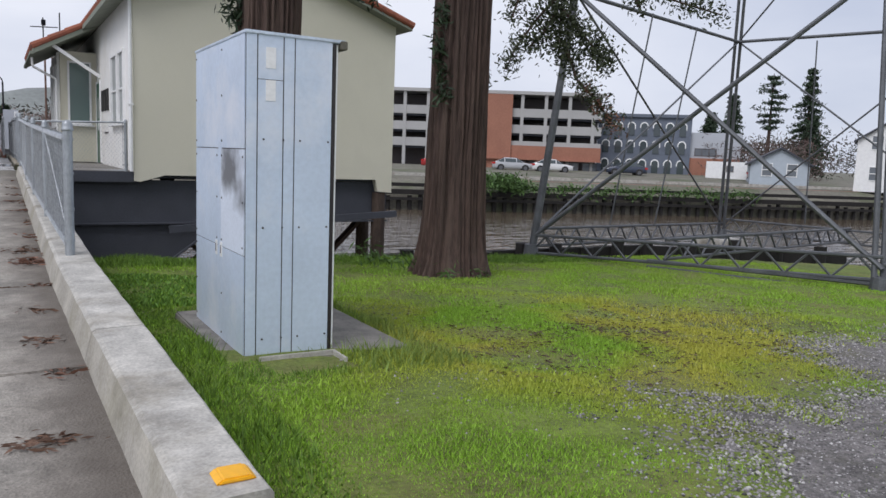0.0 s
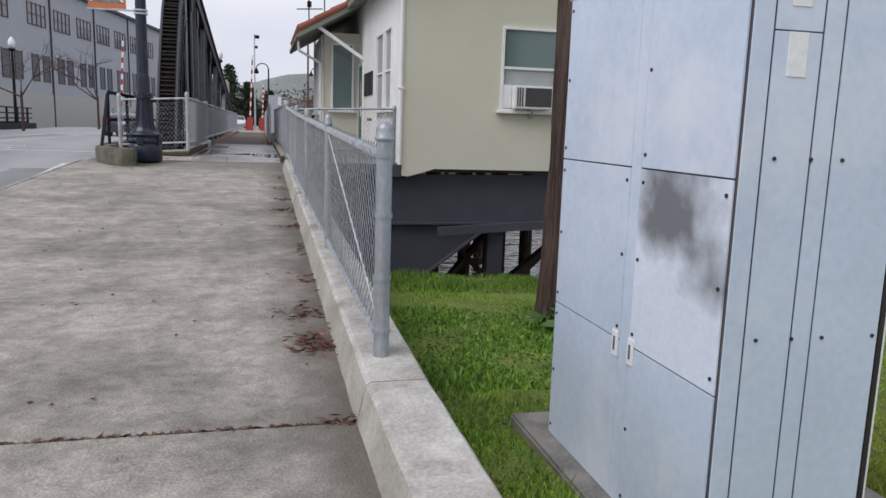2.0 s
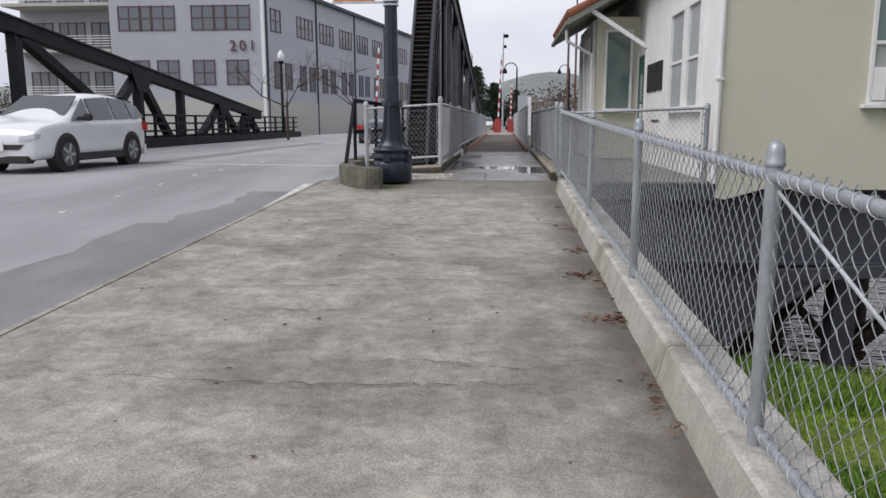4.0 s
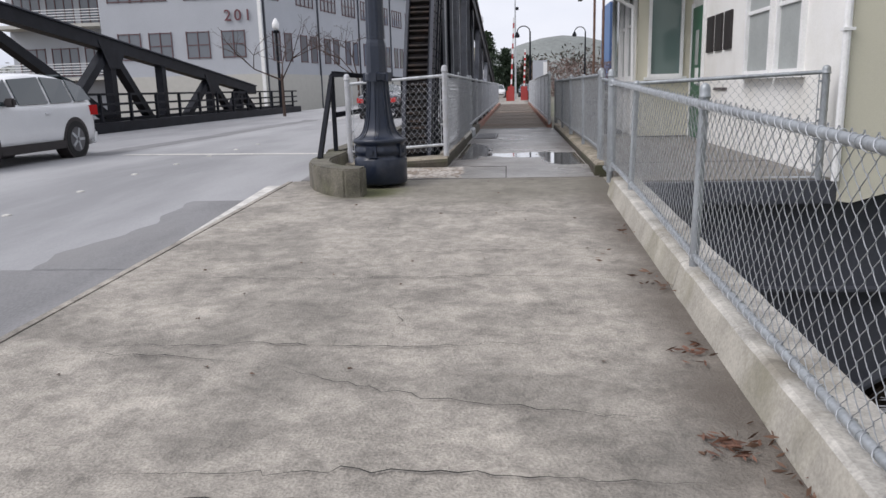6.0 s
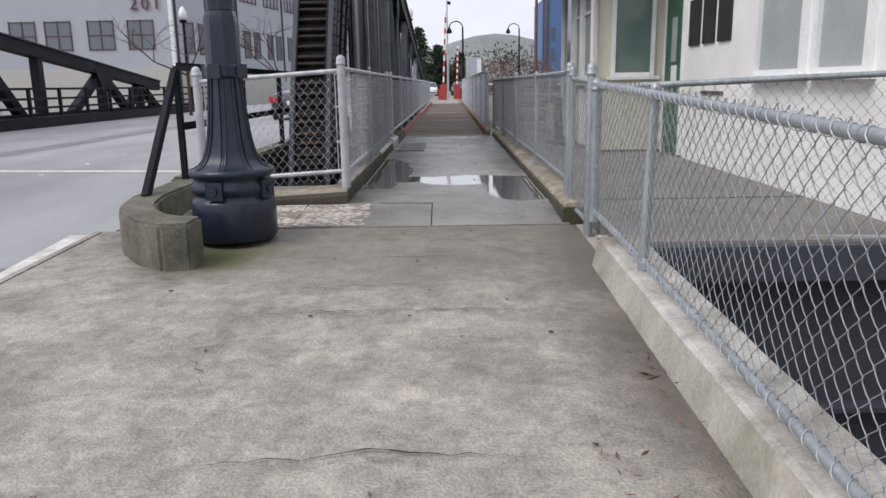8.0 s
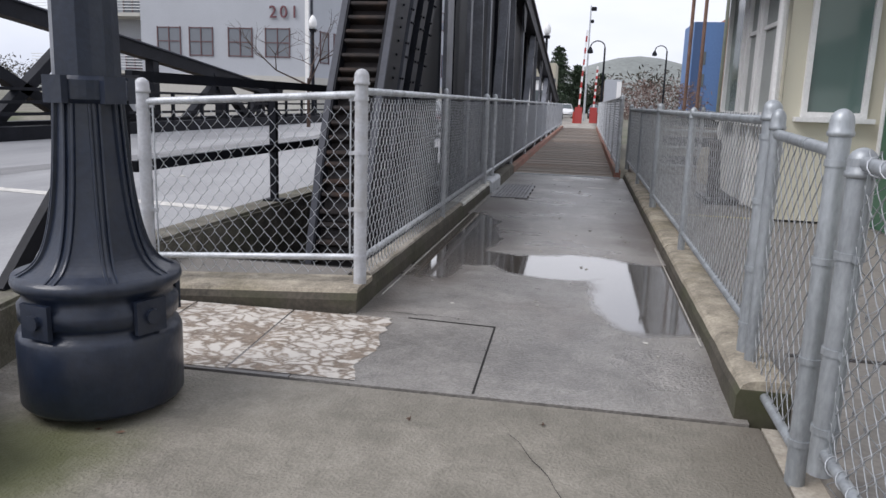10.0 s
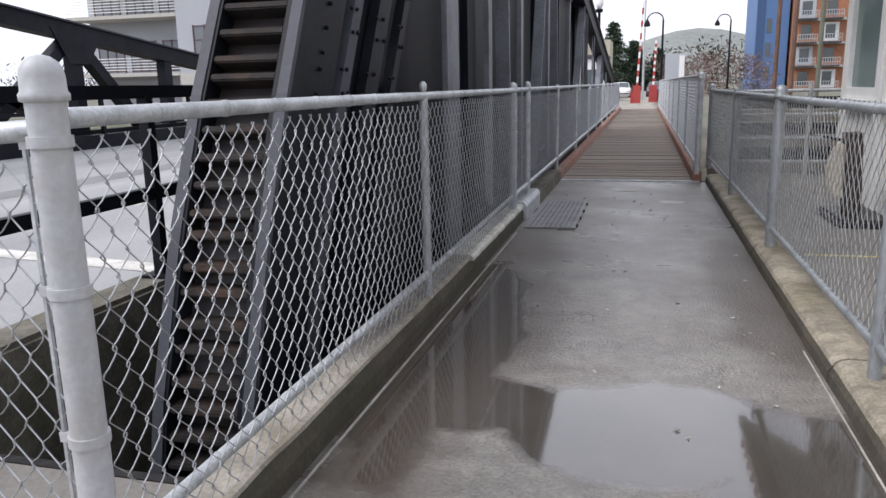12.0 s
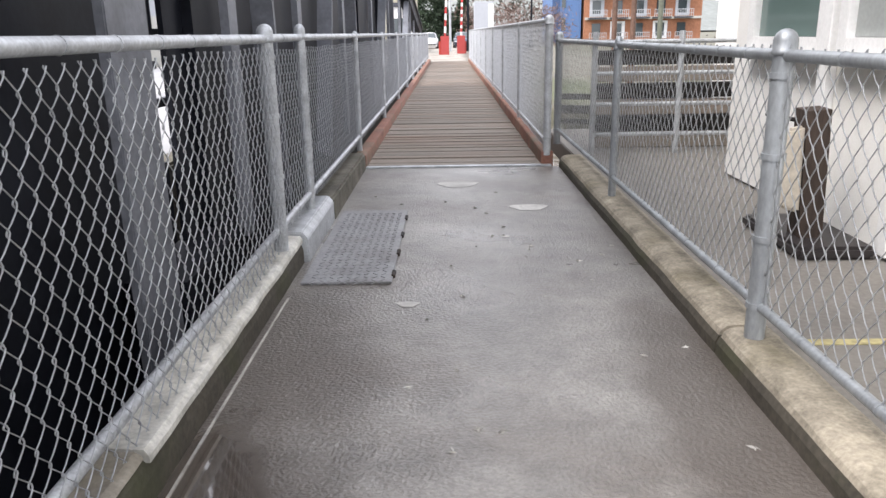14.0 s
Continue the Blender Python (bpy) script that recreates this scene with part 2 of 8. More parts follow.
def part(name, bm, material, parent=None, label="", smooth=False):
    me = bpy.data.meshes.new(name)
    if smooth:
        for f in bm.faces:
            f.smooth = True
        for e in bm.edges:
            if len(e.link_faces) == 2 and e.calc_face_angle() > 0.75:
                e.smooth = False
    bm.to_mesh(me)
    bm.free()
    return link(name, me, material, parent, label)


def raw(name, verts, faces, material, parent=None, label="", smooth=False):
    me = bpy.data.meshes.new(name)
    verts, faces = np.asarray(verts, dtype=np.float32), np.asarray(faces, dtype=np.int32)
    k = faces.shape[1]
    me.vertices.add(len(verts))
    me.vertices.foreach_set("co", verts.ravel())
    me.loops.add(faces.size)
    me.loops.foreach_set("vertex_index", faces.ravel())
    me.polygons.add(len(faces))
    me.polygons.foreach_set("loop_start", np.arange(0, faces.size, k, dtype=np.int32))
    if smooth:
        me.polygons.foreach_set("use_smooth", np.ones(len(faces), dtype=bool))
    me.update(calc_edges=True)
    return link(name, me, material, parent, label)


def box(x0, x1, y0, y1, z0, z1, bevel=0.0, bm=None):
    own = bmesh.new()
    bmesh.ops.create_cube(own, size=1)
    for v in own.verts:
        v.co = ((x0, x1)[v.co.x > 0], (y0, y1)[v.co.y > 0], (z0, z1)[v.co.z > 0])
    if bevel:
        bmesh.ops.bevel(own, geom=own.edges[:], offset=bevel, segments=2, affect="EDGES", clamp_overlap=True)
    return join(bm, own)


def join(bm, own):
    if bm is None:
        return own
    me = bpy.data.meshes.new("tmp")
    own.to_mesh(me)
    own.free()
    bm.from_mesh(me)
    bpy.data.meshes.remove(me)
    return bm


def tube(a, b, r0, r1=None, seg=10, bm=None, caps=True):
    a, b = Vector(a), Vector(b)
    r1 = r0 if r1 is None else r1
    own = bmesh.new()
    bmesh.ops.create_cone(own, cap_ends=caps, segments=seg, radius1=r0, radius2=r1, depth=(b - a).length)
    q = (b - a).to_track_quat("Z", "Y").to_matrix().to_4x4()
    bmesh.ops.transform(own, matrix=Matrix.Translation((a + b) / 2) @ q, verts=own.verts[:])
    return join(bm, own)


def bar(a, b, w, h, bm=None, up=(0, 0, 1)):
    """A square bar from a to b, w across and h deep."""
    a, b = Vector(a), Vector(b)
    d = (b - a).normalized()
    s = d.cross(Vector(up))
    s = s.normalized() if s.length > 1e-4 else Vector((1, 0, 0))
    t = s.cross(d)
    own = bmesh.new()
    vs = [own.verts.new(p + s * sx * w / 2 + t * sz * h / 2) for p in (a, b) for sx, sz in ((-1, -1), (1, -1), (1, 1), (-1, 1))]
    for f in ((0, 1, 2, 3), (7, 6, 5, 4), (0, 4, 5, 1), (1, 5, 6, 2), (2, 6, 7, 3), (3, 7, 4, 0)):
        own.faces.new([vs[i] for i in f])
    bmesh.ops.recalc_face_normals(own, faces=own.faces[:])
    return join(bm, own)


def prism(poly, axis, lo, hi, bm=None, bevel=0.0):
    """A flat outline of (u, v) drawn out along an axis: x takes (y, z), y takes (x, z), z takes (x, y)."""
    own = bmesh.new()

    def p(u, v, w):
        return {"x": (w, u, v), "y": (u, w, v), "z": (u, v, w)}[axis]
    a = [own.verts.new(p(u, v, lo)) for u, v in poly]
    b = [own.verts.new(p(u, v, hi)) for u, v in poly]
    n = len(poly)
    own.faces.new(a)
    own.faces.new(b[::-1])
    for i in range(n):
        own.faces.new((a[i], b[i], b[(i + 1) % n], a[(i + 1) % n]))
    bmesh.ops.recalc_face_normals(own, faces=own.faces[:])
    if bevel:
        bmesh.ops.bevel(own, geom=own.edges[:], offset=bevel, segments=2, affect="EDGES", clamp_overlap=True)
    return join(bm, own)


def lathe(profile, x, y, seg=24, bm=None, flute=0, depth=0.0):
    """A turned shape about the upright through x, y; profile rows are (radius, z)."""
    own = bmesh.new()
    rings = []
    for r, z in profile:
        ring = []
        for i in range(seg):
            a = 2 * math.pi * i / seg
            k = 1 - (depth if flute and i % flute == 0 else 0)
            ring.append(own.verts.new((x + r * k * math.cos(a), y + r * k * math.sin(a), z)))
        rings.append(ring)
    for p, q in zip(rings, rings[1:]):
        for i in range(seg):
            own.faces.new((p[i], p[(i + 1) % seg], q[(i + 1) % seg], q[i]))
    own.faces.new(rings[0][::-1])
    own.faces.new(rings[-1])
    return join(bm, own)


def hills(name, cx, cy, sx, sy, n, fn, material, kind="structure", label="", category=""):
    xs, ys = np.linspace(cx - sx, cx + sx, n), np.linspace(cy - sy, cy + sy, n)
    v = [(x, y, fn(x, y)) for y in ys for x in xs]
    i = np.arange(n * (n - 1)).reshape(n - 1, n)[:, :-1].ravel()
    f = np.stack([i, i + 1, i + n + 1, i + n], 1)
    return tagged(raw(name, v, f, material, smooth=True), label, category, kind=kind)


def gz(y):
    """Height of the footway along the walk."""
    return 0.0352 * y if y < 19.2 else 0.6758 + 0.049 * min(1.0, (y - 19.2) / 0.8)


def lawn(x, y):
    return -0.04 - 0.03 * x - 0.04 * y


# ---- ground, road, footway, water ----
WATER = -2.55
tagged(raw("water", [(-400, -60, WATER), (900, -60, WATER), (900, 700, WATER), (-400, 700, WATER)], [(0, 1, 2, 3)], None), "brown rippled tidal river water", "river", kind="structure")
def water_mat():
    m = bpy.data.materials.new("river_water")
    m.use_nodes = True
    n, l = m.node_tree.nodes, m.node_tree.links
    b = n["Principled BSDF"]
    b.inputs["Base Color"].default_value, b.inputs["Roughness"].default_value = (0.11, 0.085, 0.06, 1), 0.08
    geo, mp, ns, bp = n.new("ShaderNodeNewGeometry"), n.new("ShaderNodeMapping"), n.new("ShaderNodeTexNoise"), n.new("ShaderNodeBump")
    mp.inputs["Scale"].default_value, mp.inputs["Rotation"].default_value = (0.45, 1.5, 1), (0, 0, radians(20))
    ns.inputs["Scale"].default_value, ns.inputs["Detail"].default_value = 1.3, 3.0
    bp.inputs["Strength"].default_value, bp.inputs["Distance"].default_value = 0.6, 0.25
    l.new(geo.outputs["Position"], mp.inputs[0])
    l.new(mp.outputs[0], ns.inputs["Vector"])
    l.new(ns.outputs["Fac"], bp.inputs["Height"])
    l.new(bp.outputs[0], b.inputs["Normal"])
    return m


bpy.data.objects["water"].data.materials.append(water_mat())


# land on the near side: lawn falling to the bank at y = 13.6, then a steep muddy drop
def near_land(x, y):
    if x < 0.6:
        return min(gz(max(y, -40)), 0.72) - 0.7 if y < 13 else -3.4
    bank = 13.7 + 0.25 * math.sin(x * 0.9) - max(0, x - 15) * 0.6
    z = lawn(min(x, 40), max(y, -30)) + 0.02 * math.sin(x * 2.1) * math.cos(y * 1.7)
    return z if y < bank else max(-3.4, z - (y - bank) * 1.5)


hills("ground", 15, 0, 60, 40, 241, near_land, M["soil"], label="mossy green and yellowing lawn by the river", category="lawn")
hills("ground_beyond", 0, -540, 1500, 500, 3, lambda x, y: -0.7, M["soil"], label="flat land behind the walk", category="ground")


def strip(name, x0, x1, ys, drop, material, label, category, thick=0.0):
    """A sheet along the walk that follows its slope."""
    v, f = [], []
    for y in ys:
        v += [(x0, y, gz(y) + drop), (x1, y, gz(y) + drop)]
    for i in range(len(ys) - 1):
        f.append((2 * i, 2 * i + 1, 2 * i + 3, 2 * i + 2))
    return tagged(raw(name, v, f, material), label, category, kind="structure")


strip("road", -14.6, -3.38, [-60, 0, 10, 19.2, 19.6, 20, 29, 60, 140], -0.12, M["asphalt"], "worn grey asphalt roadway with patches", "road")
strip("road_far_verge", -60, -14.6, [-60, 0, 19.2, 20], -0.14, M["asphalt"], "grey paved verge across the roadway", "road")
# painted lines on the road
for i, (xa, ya, xb, yb, w) in enumerate([(-3.58, 16.4, -3.74, 19.4, 0.22), (-8.6, 24.6, -3.7, 23.9, 0.25), (-8.2, 40, -8.2, 56, 0.12), (-8.45, 40, -8.45, 56, 0.12)]):
    bm = bmesh.new()
    d = Vector((xb - xa, yb - ya, 0)).normalized()
    s = Vector((-d.y, d.x, 0)) * w / 2
    vs = [bm.verts.new((p.x, p.y, gz(p.y) - 0.115)) for p in (Vector((xa, ya, 0)) - s, Vector((xb, yb, 0)) - s, Vector((xb, yb, 0)) + s, Vector((xa, ya, 0)) + s)]
    f = bm.faces.new(vs)
    f.normal_update()
    if f.normal.z < 0:
        f.normal_flip()
    tagged(part("road_marking", bm, M["paint"]), "worn white painted road line", "road marking", "road markings", "structure")
# darker asphalt mends beside the footway and across the lane
for x0, x1, y0, y1 in ((-4.75, -3.475, 2.0, 15.4), (-4.4, -3.475, 15.41, 18.4), (-6.2, -4.76, -6.0, 9.0), (-9.6, -8.9, 24.5, 42.0)):
    v, fq = [], []
    k = 24
    for i in range(k + 1):
        y = y0 + (y1 - y0) * i / k
        w = 0.10 * noise.noise(Vector((x0, y * 0.9, 3))) + 0.05 * noise.noise(Vector((x0, y * 3, 8)))
        v += [(x0 + w * 2, y, gz(y) - 0.1165), (x1 + (0 if x1 > -3.6 else w), y, gz(y) - 0.1165)]
        if i:
            fq.append((2 * i - 2, 2 * i - 1, 2 * i + 1, 2 * i))
    tagged(raw("road_patch", v, fq, M["patch"]), "dark damp asphalt mend in the roadway", "road patch", "road patches", "structure")
# raised dots that mark the lane
for i in range(10):
    bm = lathe([(0.055, 0), (0.05, 0.012), (0.025, 0.018)], 0, 0, 8)
    ob = part("lane_dot", bm, M["paint"])
    y = 13 + i * 1.55
    ob.location = (-6.1 - 0.045 * i * 1.2, y, gz(y) - 0.12)
    tagged(ob, "small round raised white lane dot", "lane dot", "lane dots")

def dirt_band(m):
    """Silt washed along the kerb's foot."""
    n, l = m.node_tree.nodes, m.node_tree.links
    bs = n["Principled BSDF"]
    geo, sep, ns, ad, mr, mx = (n.new(k) for k in ("ShaderNodeNewGeometry", "ShaderNodeSeparateXYZ", "ShaderNodeTexNoise", "ShaderNodeMath", "ShaderNodeMapRange", "ShaderNodeMixRGB"))
    ns.inputs["Scale"].default_value, ns.inputs["Detail"].default_value = 2.2, 6.0
    ad.operation = "MULTIPLY_ADD"
    ad.inputs[1].default_value = 0.55
    mr.inputs["From Min"].default_value, mr.inputs["From Max"].default_value, mr.inputs["To Max"].default_value = 0.24, 0.58, 0.8
    mx.inputs[2].default_value = (0.10, 0.082, 0.066, 1)
    l.new(geo.outputs["Position"], sep.inputs[0])
    l.new(geo.outputs["Position"], ns.inputs["Vector"])
    l.new(ns.outputs["Fac"], ad.inputs[0])
    l.new(sep.outputs["X"], ad.inputs[2])
    l.new(ad.outputs[0], mr.inputs[0])
    l.new(mr.outputs[0], mx.inputs[0])
    l.new(bs.inputs["Base Color"].links[0].from_socket, mx.inputs[1])
    l.new(mx.outputs[0], bs.inputs["Base Color"])


dirt_band(M["walk"])


def damp_foot(m):
    """Moss spreading from the lamp's foot and damp creeping back from the bridge joint."""
    n, l = m.node_tree.nodes, m.node_tree.links
    bs = n["Principled BSDF"]
    geo, ns = n.new("ShaderNodeNewGeometry"), n.new("ShaderNodeTexNoise")
    ns.inputs["Scale"].default_value, ns.inputs["Detail"].default_value, ns.inputs["Roughness"].default_value = 1.8, 7.0, 0.65
    l.new(geo.outputs["Position"], ns.inputs["Vector"])
    for centre, scale, lo, hi, most, col in (((-0.9, 18.6, 0.65), (2.6, 1.9, 2.0), 1.25, 0.85, 0.6, (0.16, 0.148, 0.115, 1)), ((-2.3, 18.2, 0.65), (0.75, 0.62, 2.0), 1.3, 0.75, 0.8, (0.085, 0.095, 0.028, 1))):
        mp, ln, ad, mr, mx = (n.new(k) for k in ("ShaderNodeMapping", "ShaderNodeVectorMath", "ShaderNodeMath", "ShaderNodeMapRange", "ShaderNodeMixRGB"))
        mp.vector_type, ln.operation, ad.operation = "TEXTURE", "LENGTH", "MULTIPLY_ADD"
        mp.inputs[1].default_value, mp.inputs[3].default_value = centre, scale
        ad.inputs[1].default_value = 0.9
        mr.inputs["From Min"].default_value, mr.inputs["From Max"].default_value, mr.inputs["To Max"].default_value = lo, hi, most
        mx.inputs[2].default_value = col
        l.new(geo.outputs["Position"], mp.inputs[0])
        l.new(mp.outputs[0], ln.inputs[0])
        l.new(ns.outputs["Fac"], ad.inputs[0])
        l.new(ln.outputs["Value"], ad.inputs[2])
        l.new(ad.outputs[0], mr.inputs[0])
        l.new(mr.outputs[0], mx.inputs[0])
        l.new(bs.inputs["Base Color"].links[0].from_socket, mx.inputs[1])
        l.new(mx.outputs[0], bs.inputs["Base Color"])


damp_foot(M["walk"])
# footway: concrete slabs with open joints over a bed
side = thing("pavement", (0, 0, 0), "stained pale concrete footway in large slabs", "footway", kind="structure")
bm = bmesh.new()
prof = [(-40, gz(-40)), (19.1, gz(19.1)), (19.1, -0.6), (-40, -2.2)]
prism([(a, b - 0.03 if i < 2 else b) for i, (a, b) in enumerate(prof)], "x", -3.4, 0.5, bm)
part("bed", bm, M["moss"], side)
JOINTS = [-12, -8.5, -4.6, -0.4, 1.9, 4.26, 6.43, 19.075]
for a, b in zip(JOINTS, JOINTS[1:]):
    g = 0.010 if 6 < max(a, b) < 7 or a == 6.43 else 0.004
    dz = 0.004 * ((int(a * 7)) % 3 - 1)
    bm = prism([(a + g, gz(a + g) + dz), (b - g, gz(b - g) + dz), (b - g, gz(b - g) - 0.1), (a + g, gz(a + g) - 0.1)], "x", -3.39, 0.44, bevel=0.006)
    part("slab", bm, M["walk"], side)
bm = bmesh.new()
for a, b in ((-40, 6.4), (6.42, 13), (13.02, 19.05)):
    prism([(a, gz(a) - 0.02), (b, gz(b) - 0.02), (b, gz(b) + 0.0), (a, gz(a) + 0.0)], "x", -3.46, -3.392, bm, bevel=0.008)
part("edge_stone", bm, M["walk"], side, "worn pavement edge")

# concrete kerb upstand beside the lawn, in lengths
kerb = thing("kerb_upstand", (0.5, 2.2, 0.1), "pale concrete kerb upstand with worn stained edges", "kerb", kind="structure")
KJ = [2.2, 4.35, 6.42, 10.4, 14.5, 17.86]
for a, b in zip(KJ, KJ[1:]):
    h = 0.18
    bm = bmesh.new()
    prism([(0.335, -0.6), (0.345, 0.0), (0.385, h - 0.014), (0.408, h), (0.645, h + 0.005), (0.66, h - 0.01), (0.665, -0.7)], "y", a + 0.006, b - 0.006, bm)
    bmesh.ops.subdivide_edges(bm, edges=[e for e in bm.edges if abs(e.verts[0].co.y - e.verts[1].co.y) > 0.5], cuts=24)
    for v in bm.verts:
        y = v.co.y
        k = noise.noise(Vector((v.co.x * 9, y * 5, v.co.z * 9)))
        v.co.z += gz(y) + (0.006 * k if v.co.z > 0.1 else 0)
        v.co.x += 0.006 * noise.noise(Vector((v.co.x * 3, y * 4, 7))) + 0.075 * max(0.0, (6.4 - y) / 4.2)
    bm.normal_update()
    # walk-side faces get the darker mossy material, their shade partly in its colour
    for q in bm.faces:
        q.material_index = 1 if q.normal.x < -0.8 else 0
    part("kerb_length", bm, M["kerb"], kerb).data.materials.append(M["upface"])
reflector = thing("road_reflector", (0.62, 2.33, 0.27), "yellow plastic raised reflector on the kerb's end", "reflector")
bm = prism([(0.57, 0.265), (0.71, 0.265), (0.685, 0.285), (0.595, 0.285)], "y", 2.29, 2.40, bevel=0.006)
part("body", bm, mat("yellow_plastic", (0.85, 0.42, 0.01), 0.35, var=0.08, bump=0.05), reflector)

part("edge_strip", prism([(17.87, gz(17.87) - 0.006), (19.07, gz(19.07) - 0.006), (19.07, 0.4), (17.87, 0.4)], "x", 0.445, 0.66), mat("sandy_mortar", (0.37, 0.335, 0.28), 0.9, var=0.25, scale=5, fine=60, bump=0.5, stain=(0.24, 0.20, 0.15), stain_scale=2.5, stain_amt=0.7, mottle=0.25, mottle_scale=6), side, "pale sandy mortar strip")


def worn(poly, a, b):
    """A kerb length along y with chipped, uneven faces."""
    bm = prism(poly, "y", a, b)
    bmesh.ops.subdivide_edges(bm, edges=[e for e in bm.edges if abs(e.verts[0].co.y - e.verts[1].co.y) > 0.5], cuts=int((b - a) * 14))
    for v in bm.verts:
        if v.co.z > 0.5:
            k = Vector((v.co.x * 11, v.co.y * 4.5, v.co.z * 11))
            v.co.z += 0.005 * noise.noise(k)
            v.co.x += 0.005 * noise.noise(k * 1.1 + Vector((5, 0, 0))) + 0.0015 * noise.noise(k * 4)
    return bm


# bridge approach deck with its low side kerbs
deck = thing("bridge_deck", (0, 19.1, 0.7), "damp dark concrete bridge footway with puddles", "footway", kind="structure")


def wet_mat():
    """Damp concrete whose low places stand under water."""
    m = mat("puddled_concrete", (0.245, 0.23, 0.21), 0.62, var=0.3, scale=1.3, fine=70, bump=0.8, dist=0.009, mottle=0.3, mottle_scale=5, stain=(0.15, 0.125, 0.105), stain_scale=0.75, stain_amt=0.8)
    n, l = m.node_tree.nodes, m.node_tree.links
    b = n["Principled BSDF"]
    geo = n.new("ShaderNodeNewGeometry")
    sep = n.new("ShaderNodeSeparateXYZ")
    l.new(geo.outputs["Position"], sep.inputs[0])
    ns = n.new("ShaderNodeTexNoise")
    ns.inputs["Scale"].default_value, ns.inputs["Detail"].default_value = 1.9, 7.0
    l.new(geo.outputs["Position"], ns.inputs["Vector"])

    def math_node(op, a, b2):
        q = n.new("ShaderNodeMath")
        q.operation = op
        for k, val in enumerate((a, b2)):
            if isinstance(val, (int, float)):
                q.inputs[k].default_value = val
            else:
                l.new(val, q.inputs[k])
        return q.outputs[0]

    def pool(cx, cy, rx, ry):
        dx = math_node("DIVIDE", math_node("SUBTRACT", sep.outputs["X"], cx), rx)
        dy = math_node("DIVIDE", math_node("SUBTRACT", sep.outputs["Y"], cy), ry)
        return math_node("SUBTRACT", 1.0, math_node("ADD", math_node("MULTIPLY", dx, dx), math_node("MULTIPLY", dy, dy)))
    best = math_node("MAXIMUM", math_node("MAXIMUM", pool(0.18, 20.95, 0.42, 1.05), pool(-1.38, 22.5, 0.36, 1.65)), math_node("MAXIMUM", pool(-0.35, 21.62, 0.85, 0.42), pool(-1.05, 21.7, 0.45, 0.32)))
    wobble = math_node("MULTIPLY", math_node("SUBTRACT", ns.outputs["Fac"], 0.5), 2.0)
    depth = math_node("ADD", best, wobble)
    mr = n.new("ShaderNodeMapRange")
    mr.inputs["From Min"].default_value, mr.inputs["From Max"].default_value = -0.1, 0.25
    l.new(depth, mr.inputs[0])
    # water lies smooth and darkens what it soaks
    r = n.new("ShaderNodeMapRange")
    damp = n.new("ShaderNodeMapRange")
    ns2 = n.new("ShaderNodeTexNoise")
    ns2.inputs["Scale"].default_value, ns2.inputs["Detail"].default_value = 0.8, 4.0
    l.new(geo.outputs["Position"], ns2.inputs["Vector"])
    damp.inputs["From Min"].default_value, damp.inputs["From Max"].default_value = 0.38, 0.62
    damp.inputs["To Min"].default_value, damp.inputs["To Max"].default_value = 0.42, 0.24
    l.new(ns2.outputs["Fac"], damp.inputs[0])
    l.new(damp.outputs[0], r.inputs["To Min"])
    r.inputs["To Max"].default_value = 0.04
    l.new(mr.outputs[0], r.inputs[0])
    l.new(r.outputs[0], b.inputs["Roughness"])
    old = b.inputs["Base Color"].links[0].from_socket
    mx = n.new("ShaderNodeMixRGB")
    mx.inputs[2].default_value = (0.05, 0.042, 0.035, 1)
    l.new(math_node("MULTIPLY", mr.outputs[0], 0.8), mx.inputs[0])
    l.new(old, mx.inputs[1])
    l.new(mx.outputs[0], b.inputs["Base Color"])
    wet = n.new("ShaderNodeMapRange")
    wet.inputs["From Min"].default_value, wet.inputs["From Max"].default_value, wet.inputs["To Max"].default_value = -0.2, 0.5, 0.75
    l.new(math_node("ADD", math_node("MAXIMUM", pool(-1.40, 23.0, 0.55, 2.7), pool(0.25, 23.6, 0.3, 1.6)), wobble), wet.inputs[0])
    soak = n.new("ShaderNodeMixRGB")
    soak.inputs[2].default_value = (0.085, 0.068, 0.055, 1)
    l.new(wet.outputs[0], soak.inputs[0])
    l.new(mx.outputs[0], soak.inputs[1])
    l.new(soak.outputs[0], b.inputs["Base Color"])
    sp = n.new("ShaderNodeMapRange")
    sp.inputs["To Min"].default_value, sp.inputs["To Max"].default_value = 0.6, 1.0
    l.new(mr.outputs[0], sp.inputs[0])
    l.new(sp.outputs[0], b.inputs["Specular IOR Level"])
    l.new(math_node("MULTIPLY", mr.outputs[0], 0.7), b.inputs["Coat Weight"])
    b.inputs["Coat Roughness"].default_value, b.inputs["Coat IOR"].default_value = 0.03, 1.6
    bp = [q for q in n if q.type == "BUMP"][0]
    s = n.new("ShaderNodeMapRange")
    s.inputs["To Min"].default_value, s.inputs["To Max"].default_value = 0.7, 0.02
    l.new(mr.outputs[0], s.inputs[0])
    l.new(s.outputs[0], bp.inputs["Strength"])
    return m


